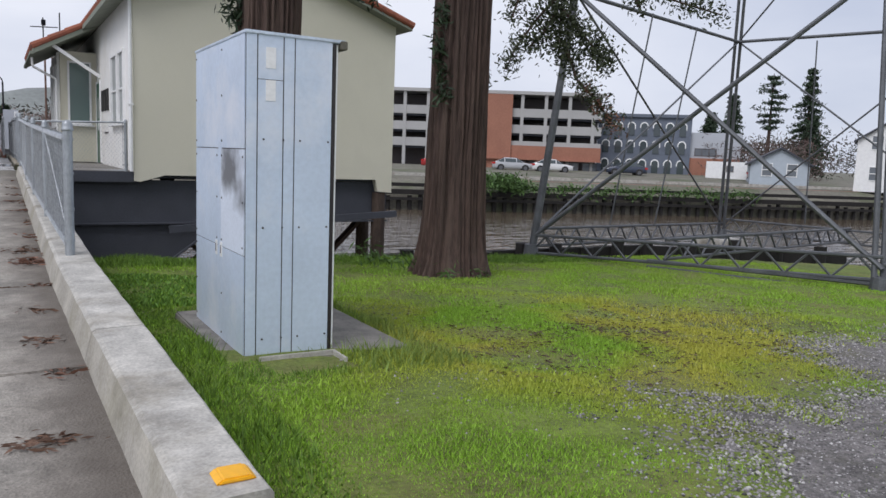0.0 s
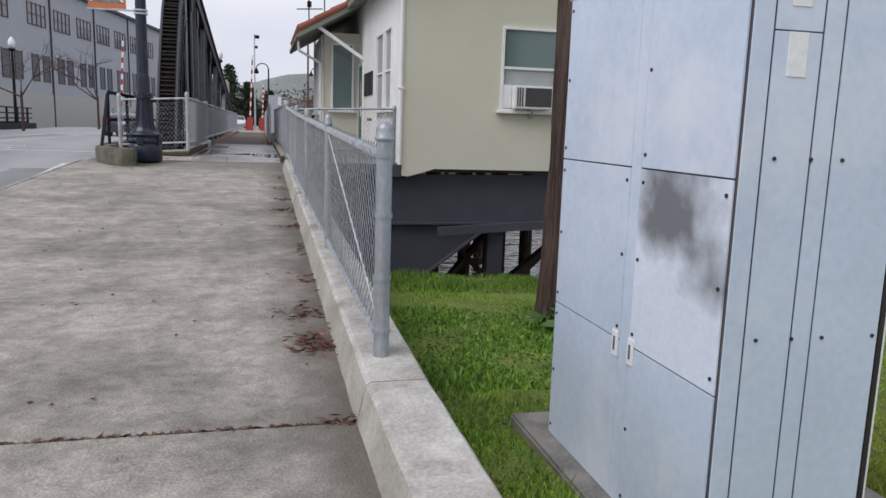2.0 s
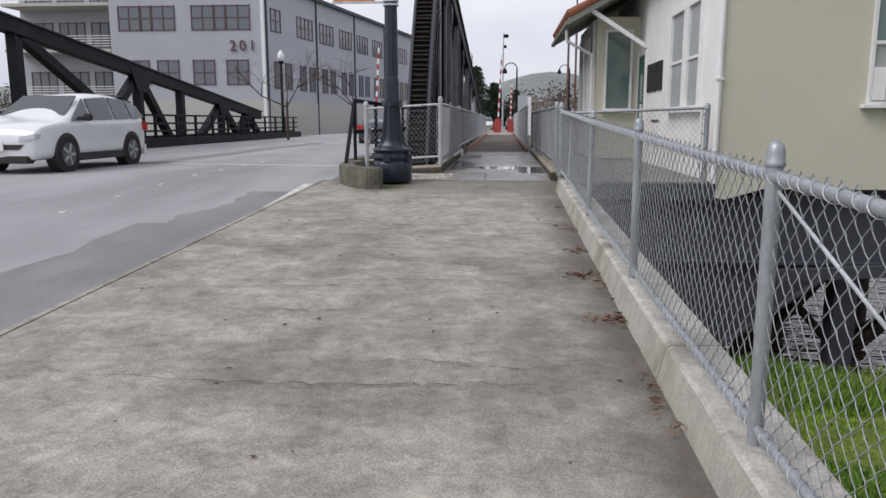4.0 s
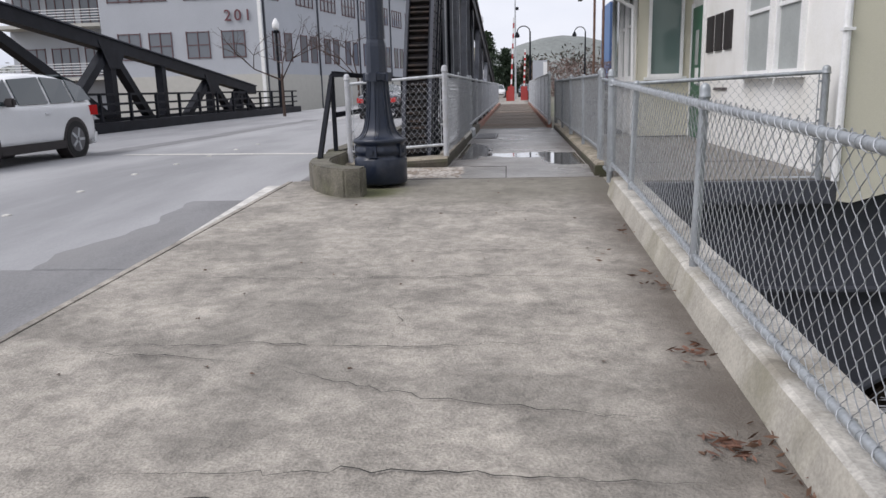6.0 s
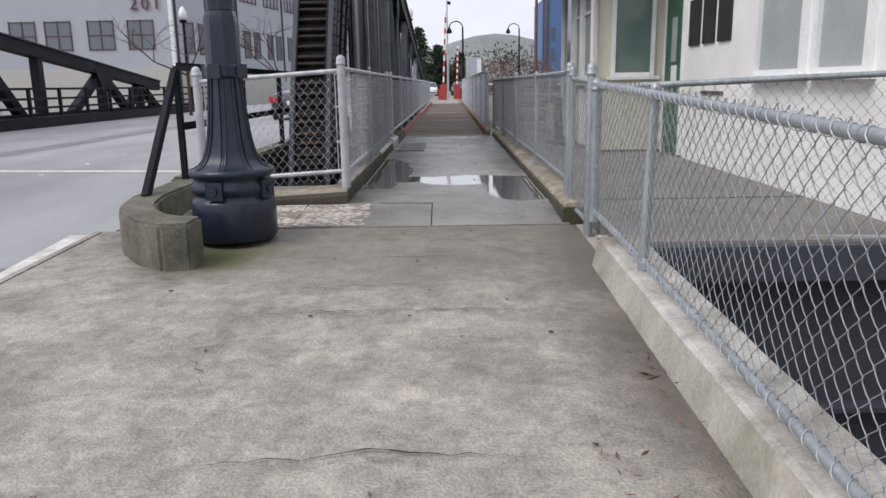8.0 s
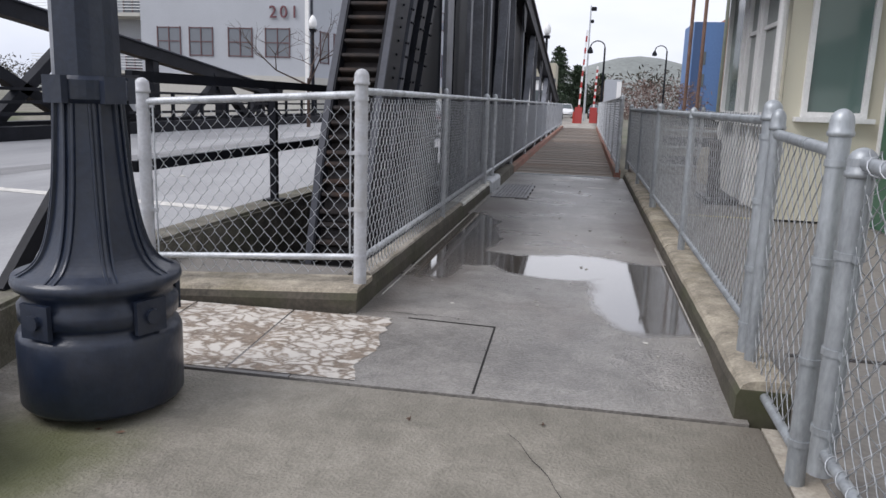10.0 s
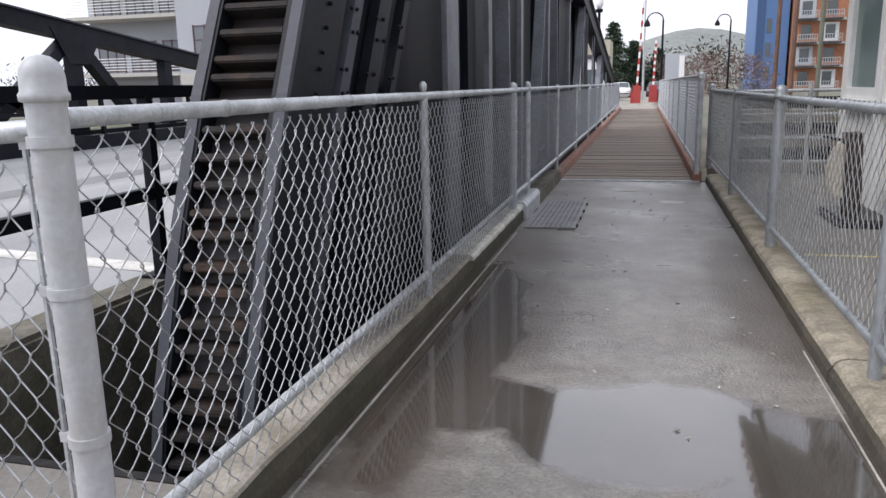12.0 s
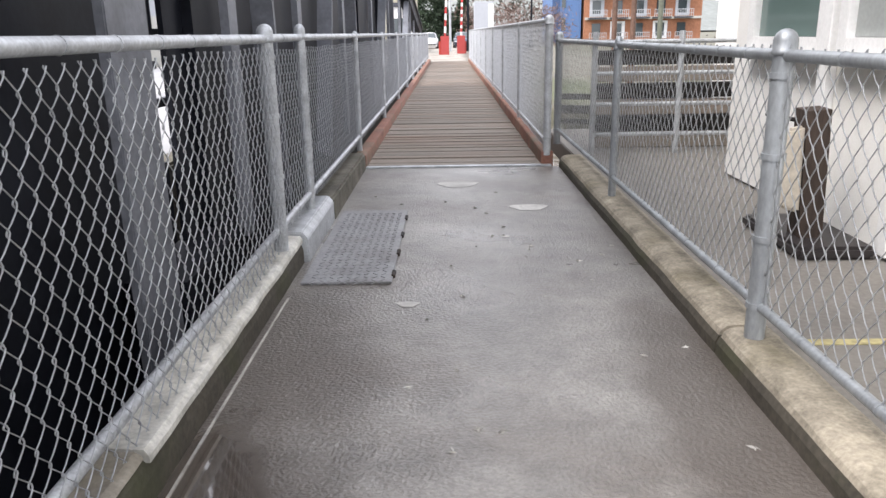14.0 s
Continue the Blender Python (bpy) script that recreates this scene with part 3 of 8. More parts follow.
M["puddle"] = wet_mat()
bm = prism([(19.08, gz(19.08)), (20.0, gz(20.0)), (28.93, gz(28.93)), (28.93, 0.45), (19.08, 0.45)], "x", -1.56, 0.40)
part("deck_slab", bm, M["puddle"], deck)
bm = prism([(19.08, gz(19.08)), (19.9, gz(19.9)), (19.9, 0.45), (19.08, 0.45)], "x", -3.3, -1.565)
part("deck_slab", bm, M["wet"], deck)
def scrub_mat():
    """Pale crazed flakes of old paint over brown concrete."""
    m = mat("scrubbed_concrete", (0.21, 0.165, 0.125), 0.7, var=0.3, scale=9, bump=0.3)
    n, l = m.node_tree.nodes, m.node_tree.links
    bs = n["Principled BSDF"]
    geo, mp, ns, wp, vo, th, ad, mr, mx = (n.new(k) for k in ("ShaderNodeNewGeometry", "ShaderNodeMapping", "ShaderNodeTexNoise", "ShaderNodeMixRGB", "ShaderNodeTexVoronoi", "ShaderNodeTexNoise", "ShaderNodeMath", "ShaderNodeMapRange", "ShaderNodeMixRGB"))
    mp.inputs["Scale"].default_value = (1.0, 1.5, 1.0)
    ns.inputs["Scale"].default_value, ns.inputs["Detail"].default_value = 5.0, 4.0
    wp.inputs[0].default_value = 0.32
    vo.feature = "DISTANCE_TO_EDGE"
    vo.inputs["Scale"].default_value = 12.0
    th.inputs["Scale"].default_value, th.inputs["Detail"].default_value = 3.4, 5.0
    ad.operation = "MULTIPLY_ADD"
    ad.inputs[1].default_value = 0.55
    mr.inputs["From Min"].default_value, mr.inputs["From Max"].default_value = 0.31, 0.50
    mx.inputs[2].default_value = (0.56, 0.525, 0.475, 1)
    l.new(geo.outputs["Position"], mp.inputs[0])
    l.new(mp.outputs[0], ns.inputs["Vector"])
    l.new(mp.outputs[0], wp.inputs[1])
    l.new(ns.outputs["Color"], wp.inputs[2])
    l.new(wp.outputs[0], vo.inputs["Vector"])
    l.new(mp.outputs[0], th.inputs["Vector"])
    l.new(th.outputs["Fac"], ad.inputs[0])
    l.new(vo.outputs["Distance"], ad.inputs[2])
    l.new(ad.outputs[0], mr.inputs[0])
    l.new(mr.outputs[0], mx.inputs[0])
    l.new(bs.inputs["Base Color"].links[0].from_socket, mx.inputs[1])
    l.new(mx.outputs[0], bs.inputs["Base Color"])
    return m


SCRUB = scrub_mat()
# scrubbed pale squares by the corner, the last with a ragged edge
for a, b in ((-3.1, -2.476), (-2.464, -1.884)):
    bm = prism([(19.10, gz(19.10) + 0.004), (19.2, gz(19.2) + 0.004), (19.93, gz(19.93) + 0.004), (19.93, gz(19.93) - 0.01), (19.10, gz(19.10) - 0.01)], "x", a, b)
    part("worn_square", bm, SCRUB, deck)
ys = np.linspace(19.11, 19.93, 24)
v = []
for y in ys:
    xr = -1.29 + 0.05 * noise.noise(Vector((y * 5, 3, 1))) + 0.03 * noise.noise(Vector((y * 17, 7, 1)))
    v += [(-1.872, y, gz(y) + 0.004), (xr, y, gz(y) + 0.004)]
raw("worn_square", v, [(2 * i, 2 * i + 1, 2 * i + 3, 2 * i + 2) for i in range(len(ys) - 1)], SCRUB, deck)
# saw-cut joints in the damp deck
for p, q in (((-1.22, 19.965, 0), (-0.735, 19.935, 0)), ((-0.735, 19.935, 0), (-0.728, 19.10, 0))):
    bm = bmesh.new()
    for k in range(8):
        a, b = Vector(p).lerp(Vector(q), k / 8), Vector(p).lerp(Vector(q), (k + 1) / 8)
        a.z, b.z = gz(a.y) + 0.0015, gz(b.y) + 0.0015
        bar(a, b, 0.010, 0.004, bm)
    part("joint", bm, M["pile"], deck, "dark saw-cut joint")
def low_end(bm):
    """Lets the end kerb fall towards the road."""
    for v in bm.verts:
        if v.co.z > 0.5:
            v.co.z += 0.052 * (v.co.x + 1.5)
    return bm


PALE = mat("scoured_kerb_top", (0.34, 0.31, 0.265), 0.85, var=0.25, scale=6, fine=60, bump=0.6, dist=0.006, stain=(0.27, 0.235, 0.17), stain_scale=2.2, stain_amt=0.6, mottle=0.3, mottle_scale=7)
# kerb faces are far darker than the caps on them
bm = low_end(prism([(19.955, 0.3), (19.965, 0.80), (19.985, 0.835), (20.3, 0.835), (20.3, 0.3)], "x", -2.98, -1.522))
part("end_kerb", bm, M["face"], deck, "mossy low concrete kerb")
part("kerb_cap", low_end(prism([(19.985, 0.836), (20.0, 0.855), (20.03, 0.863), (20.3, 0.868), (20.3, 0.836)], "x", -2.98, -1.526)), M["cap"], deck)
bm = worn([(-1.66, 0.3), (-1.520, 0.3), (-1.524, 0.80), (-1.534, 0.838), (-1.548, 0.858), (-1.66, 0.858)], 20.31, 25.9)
part("side_kerb", bm, M["face"], deck, "dark brown kerb face")
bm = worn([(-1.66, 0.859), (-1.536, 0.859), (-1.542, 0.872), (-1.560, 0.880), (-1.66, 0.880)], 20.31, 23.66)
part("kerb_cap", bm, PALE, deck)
# newer mortar cap over the far length, spilling over the face
bm = worn([(-1.66, 0.842), (-1.523, 0.842), (-1.524, 0.862), (-1.538, 0.881), (-1.66, 0.886)], 23.67, 25.9)
part("kerb_cap", bm, mat("pale_mortar_cap", (0.66, 0.645, 0.59), 0.85, var=0.2, scale=6, fine=60, bump=0.6, dist=0.006, stain=(0.40, 0.37, 0.30), stain_scale=2.6, stain_amt=0.5, mottle=0.3, mottle_scale=8), deck, "pale rough mortar kerb cap")
bm = prism([(-1.66, 0.3), (-1.488, 0.3), (-1.498, 0.86), (-1.53, 0.90), (-1.66, 0.90)], "y", 25.91, 26.9, bevel=0.006)
part("side_kerb", bm, M["galv"], deck, "grey steel kerb box")
bm = prism([(-1.66, 0.3), (-1.485, 0.3), (-1.50, 0.88), (-1.66, 0.88)], "y", 26.91, 28.93, bevel=0.015)
part("side_kerb", bm, M["moss"], deck)
for a, b in ((19.12, 22.2), (22.21, 24.6), (24.61, 28.9)):
    part("side_kerb", worn([(0.340, 0.2), (0.346, 0.775), (0.358, 0.80), (0.555, 0.80), (0.555, 0.2)], a, b), M["face"], deck, "dark mossy kerb face")
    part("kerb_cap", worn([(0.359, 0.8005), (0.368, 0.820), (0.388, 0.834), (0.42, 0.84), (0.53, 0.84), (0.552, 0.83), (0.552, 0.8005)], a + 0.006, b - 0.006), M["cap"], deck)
# steel cover plate
plate = thing("cover_plate", (-1.25, 26, 0.73), "grey chequered steel cover plate lying on the footway", "cover plate")
bm = box(-1.47, -1.0, 25.50, 27.12, 0.727, 0.739, 0.003)
part("plate", bm, M["plate"], plate)
bm = bmesh.new()
for i in range(30):
    for j in range(9):
        x, y = -1.41 + j * 0.045, 25.47 + i * 0.053
        s = 0.011 if (i + j) % 2 else -0.011
        bar((x - s, y - 0.011, 0.7405), (x + s, y + 0.011, 0.7405), 0.005, 0.003, bm)
tagged(part("tread", bm, M["plate"], plate), kind="stuff")
for y in (25.6, 26.0, 26.4, 26.85):
    part("hinge", tube((-1.0, y, 0.733), (-1.0, y + 0.09, 0.733), 0.012, seg=8), M["rack"], plate)

# bascule leaf: planks on steel between red edge channels
leaf = thing("bascule_leaf_deck", (-0.6, 29, 0.7), "weathered transverse timber planks with rusty edge channels", "bridge deck", kind="structure")
part("channel", box(0.19, 0.30, 29.0, 56.5, 0.62, 0.86, 0.008), M["redsteel"], leaf, "rusty red steel edge channel")
part("channel", box(-1.62, -1.50, 29.0, 56.5, 0.62, 0.84, 0.008), M["redsteel"], leaf, "rusty red steel edge channel")
part("joint_angle", box(-1.5, 0.28, 28.94, 29.02, 0.6, 0.737, 0.004), M["galv"], leaf)
me = bpy.data.meshes.new("plank")
bm = box(-0.845, 0.845, -0.066, 0.066, -0.05, 0, 0.008)
bm.to_mesh(me)
bm.free()
me.materials.append(M["plank"])
for i in range(190):
    ob = new("plank", me)
    ob.parent = leaf
    ob.location = (0.0 - 0.655 + 0.6, 29.1 + i * 0.144 - 29, 0.735 + 0.004 * math.sin(i * 2.4) + 0.003 * math.sin(i * 5.1) - 0.7)
part("stringer", box(-1.5, 0.19, 29.05, 56.4, 0.5, 0.68), M["pile"], leaf)


# ---- chain-link fences ----
def fence_mesh(a, b, h0, h1, name, parent, pitch=0.039, tall=0.05, r=0.0025, wire="wire", bent=True):
    """Woven wire between two ground points a and b, from h0 to h1 above them; each wire zigzags and hooks round its neighbour."""
    a, b = np.array(a, float), np.array(b, float)
    length = np.hypot(*(b - a)[:2])
    along = (b - a) / length
    nrm = np.array([-along[1], along[0], 0])
    flat = np.array([along[0], along[1], 0])
    n, rows = int(length / pitch), int((h1 - h0) / tall) + 1
    step = 5 if bent else 1
    frac = np.array([0.0, 0.10, 0.30, 0.70, 0.90]) if bent else np.array([0.0])
    side = np.array([0.0, 0.035, 0.27, 0.73, 0.965]) if bent else np.array([0.0])
    hook = 0.10 if bent else 0.0
    i, j = np.meshgrid(np.arange(n), np.arange(rows), indexing="ij")
    here, there = (i + j) % 2, (i + j + 1) % 2
    slack = 0.05 * pitch * np.sin(i * 1.3 + j * 0.23) + 0.06 * pitch * np.sin(i * 0.37 + j * 1.9)
    bow = 1 - (1 - side) ** 1.8
    u = here[..., None] * (1 - side) + there[..., None] * bow
    u = (u - 0.5) * (1 + hook) + 0.5
    u = (i[..., None] + u) * pitch + slack[..., None]
    w = np.where(here[..., None] == 0, 1 - 2 * side, 2 * side - 1) * (r * 1.1)
    z = h0 + (j[..., None] + frac) * tall + 0.004 * np.sin(i * 0.31)[..., None]
    c = a + u[..., None] * along + w[..., None] * nrm
    c[..., 2] += z
    m = rows * step - (step - 1)
    c = c.reshape(n, rows * step, 3)[:, :m]
    ring = [np.cos(k) * flat + np.sin(k) * nrm for k in (0.5, 2.6, 4.7)]
    v = np.stack([c + r * 1.25 * q for q in ring], 2).reshape(-1, 3)
    base = (np.arange(n)[:, None] * m + np.arange(m - 1)[None, :]).ravel() * 3
    f = np.concatenate([np.stack([base + k, base + (k + 1) % 3, base + 3 + (k + 1) % 3, base + 3 + k], 1) for k in range(3)])
    return tagged(raw(name, v, f, M[wire], parent, smooth=True), kind="stuff")


def fence_post(parent, x, y, z, h, r, cap="dome", name="post", metal="galv", lean=0.0):
    p = part(name, tube((x, y, z), (x + lean, y, z + h), r, seg=22), M[metal], parent, smooth=True)
    x = x + lean
    if cap == "dome":
        t = z + h
        bm = lathe([(r * 1.02, t - 0.055), (r * 1.22, t - 0.052), (r * 1.24, t - 0.040), (r * 1.12, t - 0.034), (r * 1.10, t - 0.006), (r * 1.02, t + 0.008), (r * 0.82, t + 0.020), (r * 0.5, t + 0.029), (r * 0.15, t + 0.033)], x, y, 22)
        part("cap", bm, M[metal], p, smooth=True)
    elif cap == "ball":
        bm = lathe([(r, z + h), (r * 0.8, z + h + 0.01), (r * 0.45, z + h + 0.016), (r * 0.6, z + h + 0.022), (r * 0.86, z + h + 0.034), (r * 0.92, z + h + 0.047), (r * 0.8, z + h + 0.060), (r * 0.45, z + h + 0.070), (r * 0.1, z + h + 0.073)], x, y, 16)
        part("cap", bm, M[metal], p, smooth=True)
    return p


def fence_bands(post, x, y, z, h, r, metal="galv", toward=None):
    """Clamp bands with a bolted lug that holds the tension bar."""
    for k in (0.12, 0.36, 0.64, 0.90):
        part("tension_band", tube((x, y, z + h * k - 0.011), (x, y, z + h * k + 0.011), r + 0.005, seg=22), M[metal], post, smooth=True)
        if toward is not None:
            p = Vector((x, y, z + h * k)) + toward * (r + 0.002)
            part("lug", bar(p, p + toward * 0.032, 0.012, 0.022), M[metal], post)


def rail(parent, a, b, r, name="rail", metal="galv"):
    return part(name, tube(a, b, r, seg=16), M[metal], parent, smooth=True)


def ties(parent, a, b, r, step, metal="galv"):
    a, b = Vector(a), Vector(b)
    d = (b - a).normalized()
    bm = bmesh.new()
    k = int((b - a).length / step)
    for i in range(1, k):
        p = a + d * (i * step)
        tube(p - d * 0.002, p + d * (0.002 + 0.005 * (i % 3)), r + 0.0022, seg=12, bm=bm)
    tagged(part("wire_tie", bm, M[metal], parent), kind="stuff")


def fence(label, pts, ends, top, low, post_h, base, group="", r_post=0.027, r_end=0.037, mesh_low=None, caps=None, lower=None, wire="wire", wire_r=0.0019,
          metal="galv", pitch=0.039, tall=0.05, bent=True, mesh_top=0.03, front=0.0, tilt=0.0, skip=(), leans=None, end_metal=None):
    """Fence along ground points; each span has rails and mesh. ends: indices of thick end posts."""
    x0, y0 = pts[0][:2]
    th = thing("chain_link_fence", (x0, y0, base(y0)), label, "fence", group)
    P = [(x, y, base(y) + tilt * (x - pts[-1][0])) for x, y in pts]
    for i, (x, y, z) in enumerate(P):
        if i in skip:
            continue
        thick = i in ends
        mm = end_metal if thick and end_metal else metal
        p = fence_post(th, x, y, z - 0.02, post_h + (0.035 if thick else 0.0) - (lower or {}).get(i, 0.0), r_end if thick else r_post, (caps or {}).get(i, "dome"), metal=mm, lean=(leans or {}).get(i, 0.0))
        if thick:
            j = i + 1 if i + 1 < len(P) else i - 1
            fence_bands(p, x, y, z, post_h, r_end, mm, (Vector(P[j]) - Vector(P[i])).normalized())
    for i in ends:
        for j in (i - 1, i + 1):
            if 0 <= j < len(P):
                d = (Vector(P[j]) - Vector(P[i])).normalized() * (r_end + 0.025)
                q = Vector(P[i]) + d
                part("tension_bar", box(q.x - 0.004, q.x + 0.004, q.y - 0.004, q.y + 0.004, q.z + low, q.z + top - 0.02), M[metal], th)
    for (a, b) in zip(P, P[1:]):
        up = Vector((0, 0, top))
        rail(th, Vector(a) + up, Vector(b) + up, 0.021, "top_rail", metal)
        ties(th, Vector(a) + up, Vector(b) + up, 0.021, 0.3, metal)
        dn = Vector((0, 0, low))
        rail(th, Vector(a) + dn, Vector(b) + dn, 0.019, "bottom_rail", metal)
        ties(th, Vector(a) + dn, Vector(b) + dn, 0.019, 0.42, metal)
        a, b = (a[0] + front, *a[1:]), (b[0] + front, *b[1:])
        fence_mesh(a, b, mesh_low if mesh_low is not None else low - 0.02, top + mesh_top, "wire_mesh", th, r=wire_r, wire=wire, pitch=pitch, tall=tall, bent=bent)
    return th


def kerb_top(y):
    return gz(y) + 0.18


def deck_top(y):
    return 0.88


LINE = [(0.50, 6.75), (0.47, 9.35), (0.45, 11.78), (0.44, 14.39), (0.47, 17.08), (0.46, 18.42)]
f1 = fence("weathered galvanised chain-link fence standing on the concrete kerb", LINE, (0, 5), 0.945, 0.06, 1.05, kerb_top,
           lower={4: 0.06, 5: 0.11}, metal="oldgalv", wire="oldwire", leans={3: 0.02, 4: 0.03}, pitch=0.045, tall=0.045, mesh_top=0.05)
def lacing(parent, a, b, r, turn, wire_r, material):
    """Wire wound round a rail from a to b."""
    a, b = np.array(a, float), np.array(b, float)
    length = np.linalg.norm(b - a)
    d = (b - a) / length
    n1 = np.array([1.0, 0.0, 0.0])
    n2 = np.cross(d, n1)
    k = int(length / turn * 10)
    t = np.arange(k + 1) / k
    ph = t * length / turn * 2 * np.pi
    rr = r + wire_r + 0.004 * np.maximum(0, np.sin(ph * 0.37))
    c = a + t[:, None] * (b - a) + (np.cos(ph) * rr)[:, None] * n1 + (np.sin(ph) * rr)[:, None] * n2
    out = (c - (a + t[:, None] * (b - a))) / rr[:, None]
    v = np.stack([c + wire_r * (np.cos(q) * out + np.sin(q) * d) for q in (0.0, 2.1, 4.2)], 1).reshape(-1, 3)
    base = np.arange(k) * 3
    f = np.concatenate([np.stack([base + q, base + (q + 1) % 3, base + 3 + (q + 1) % 3, base + 3 + q], 1) for q in range(3)])
    tagged(raw("lacing_wire", v, f, material, parent, "wire laced round the rail", smooth=True), kind="stuff")


for (xa, ya), (xb, yb) in zip(LINE, LINE[1:]):
    lacing(f1, (xa, ya, kerb_top(ya) + 0.945), (xb, yb, kerb_top(yb) + 0.945), 0.021, 0.085, 0.0024, M["wire"])
    lacing(f1, (xa, ya, kerb_top(ya) + 0.06), (xb, yb, kerb_top(yb) + 0.06), 0.019, 0.085, 0.0022, M["wire"])
# diagonal truss rod of the end span
part("brace_rod", tube((0.5, 6.8, kerb_top(6.8) + 0.12), (0.47, 9.3, kerb_top(9.3) + 0.9), 0.006, seg=6), M["galv"], f1)
f2 = fence("weathered galvanised chain-link fence along the bridge's kerb", [(0.45, 19.52), (0.46, 22.0), (0.45, 24.50), (0.45, 27.05), (0.44, 29.75)], (0, 2, 4), 1.03, 0.13, 1.07, lambda y: 0.84, metal="oldgalv", wire="oldwire")
fence("narrow galvanised chain-link panel bridging the kerb's gap", [(0.465, 18.66), (0.45, 19.40)], (0,), 1.13, 0.10, 1.22, gz, r_end=0.033, metal="oldgalv", wire="oldwire")
f3 = fence("galvanised chain-link fence closing the machinery pit", [(-2.88, 20.12), (-1.55, 20.12)], (0, 1), 1.05, 0.135, 1.14, deck_top, wire_r=0.0019, mesh_top=-0.012, mesh_low=0.04, tilt=0.06, end_metal="whitepost")
f4 = fence("galvanised chain-link fence beside the bascule girder", [(-1.555, 20.16), (-1.558, 22.70), (-1.58, 25.62)], (2,), 1.068, 0.12, 1.09, deck_top, caps={1: "ball"}, r_post=0.023, front=0.026, mesh_low=0.03, wire="brightwire", wire_r=0.0019, mesh_top=-0.012, skip=(0,))
f5 = fence("galvanised chain-link fence along the timber bascule leaf", [(-1.58, 25.66), (-1.58, 26.50)] + [(-1.58 - 0.004 * i, 29.2 + i * 3.0) for i in range(10)], (1,), 1.07, 0.12, 1.10, deck_top, mesh_low=0.06, wire="brightwire", wire_r=0.0019, mesh_top=-0.012, skip=(0,), r_end=0.03)
f6 = fence("galvanised chain-link fence on the leaf's rusty channel", [(0.24, 29.02)] + [(0.245, 32 + i * 3.0) for i in range(9)], (0,), 1.22, 0.10, 1.22, lambda y: 0.84, mesh_low=0.03)
f7 = fence("chain-link fence across the end of the house deck", [(0.49, 18.42), (2.49, 17.93)], (1,), 1.06, 0.0, 1.08, lambda y: 0.76, metal="oldgalv", wire="oldwire", skip=(0,), tilt=0.035)


# ---- equipment cabinet on its pad ----
def cabinet():
    x0, x1, y0, y1, z0, z1 = 1.67, 2.40, 5.80, 7.45, -0.33, 2.22
    pad = thing("concrete_pad", (2.3, 6.6, -0.4), "weathered concrete pad under the cabinet", "pad")
    part("slab", box(1.52, 3.10, 5.62, 7.75, -0.75, z0, 0.015), mat("damp_pad_concrete", (0.17, 0.16, 0.145), 0.8, var=0.3, scale=4, bump=0.3, stain=(0.30, 0.28, 0.25), stain_scale=2.0, stain_amt=0.6), pad)
    th = thing("equipment_cabinet", (x0, y0, z0), "tall pale grey aluminium equipment cabinet on a concrete pad", "cabinet")
    part("body", box(x0 + 0.006, x1 - 0.02, y0 + 0.006, y1, z0, z1, 0.004), M["mull"], th)
    lid = part("lid", box(x0 - 0.012, x1 + 0.09, y0 - 0.015, y1 + 0.02, z1, z1 + 0.028, 0.006), M["cabedge"], th, "dirty overhanging metal lid")
    part("gutter", box(x1 + 0.04, x1 + 0.10, y0 - 0.03, y1 + 0.02, z1 - 0.05, z1 + 0.02, 0.006), M["moss"], th)

    def front(a, b, c, d, name="front_panel"):
        return part(name, box(a + 0.003, b - 0.003, y0 - 0.004, y0 + 0.004, c, d, 0.0015), M["cab"], th)
    w = x1 - x0 - 0.02
    front(x0, x0 + w * 0.125, z0, z1)
    front(x0 + w * 0.13, x0 + w * 0.42, z0, z1 - 0.34)
    front(x0 + w * 0.13, x0 + w * 0.42, z1 - 0.335, z1)
    front(x0 + w * 0.425, x0 + w * 0.55, z0, z1)
    front(x0 + w * 0.555, x0 + w * 1.0, z0, z1)
    part("corner_post", box(x1 - 0.016, x1 + 0.012, y0 - 0.002, y0 + 0.03, z0, z1 - 0.01, 0.003), M["black"], th, "dark rubber-sealed corner strip")
    part("corner_post", box(x1 + 0.013, x1 + 0.03, y0 + 0.005, y1, z0, z1 - 0.01, 0.003), M["trimw"], th, "pale corner flashing")
    # side facing the footway: two columns of three panels either side of a centre strip
    rows = [(z0, 0.485), (0.492, 1.335), (1.342, z1)]
    ymid = y0 + 0.72
    smoke = mat("smudged_aluminium", (0.74, 0.80, 0.90), 0.45, 0.1, var=0.07, scale=2.2, bump=0.04)
    n, l = smoke.node_tree.nodes, smoke.node_tree.links
    b = n["Principled BSDF"]
    geo, sub, ln, ns, sc, rp, mx = (n.new(k) for k in ("ShaderNodeNewGeometry", "ShaderNodeMapping", "ShaderNodeVectorMath", "ShaderNodeTexNoise", "ShaderNodeMath", "ShaderNodeValToRGB", "ShaderNodeMixRGB"))
    ln.operation, sc.operation = "LENGTH", "MULTIPLY_ADD"
    sub.vector_type = "TEXTURE"
    sub.inputs[1].default_value, sub.inputs[2].default_value, sub.inputs[3].default_value = (x0, 6.24, 1.20), (radians(33), 0, 0), (1, 1.5, 0.8)
    ns.inputs["Scale"].default_value, ns.inputs["Detail"].default_value = 4.0, 5.0
    sc.inputs[1].default_value = 0.55
    rp.color_ramp.elements[0].position, rp.color_ramp.elements[0].color = 0.42, (1, 1, 1, 1)
    rp.color_ramp.elements[1].position, rp.color_ramp.elements[1].color = 0.63, (0, 0, 0, 1)
    mx.inputs[2].default_value = (0.19, 0.195, 0.21, 1)
    l.new(geo.outputs["Position"], sub.inputs[0])
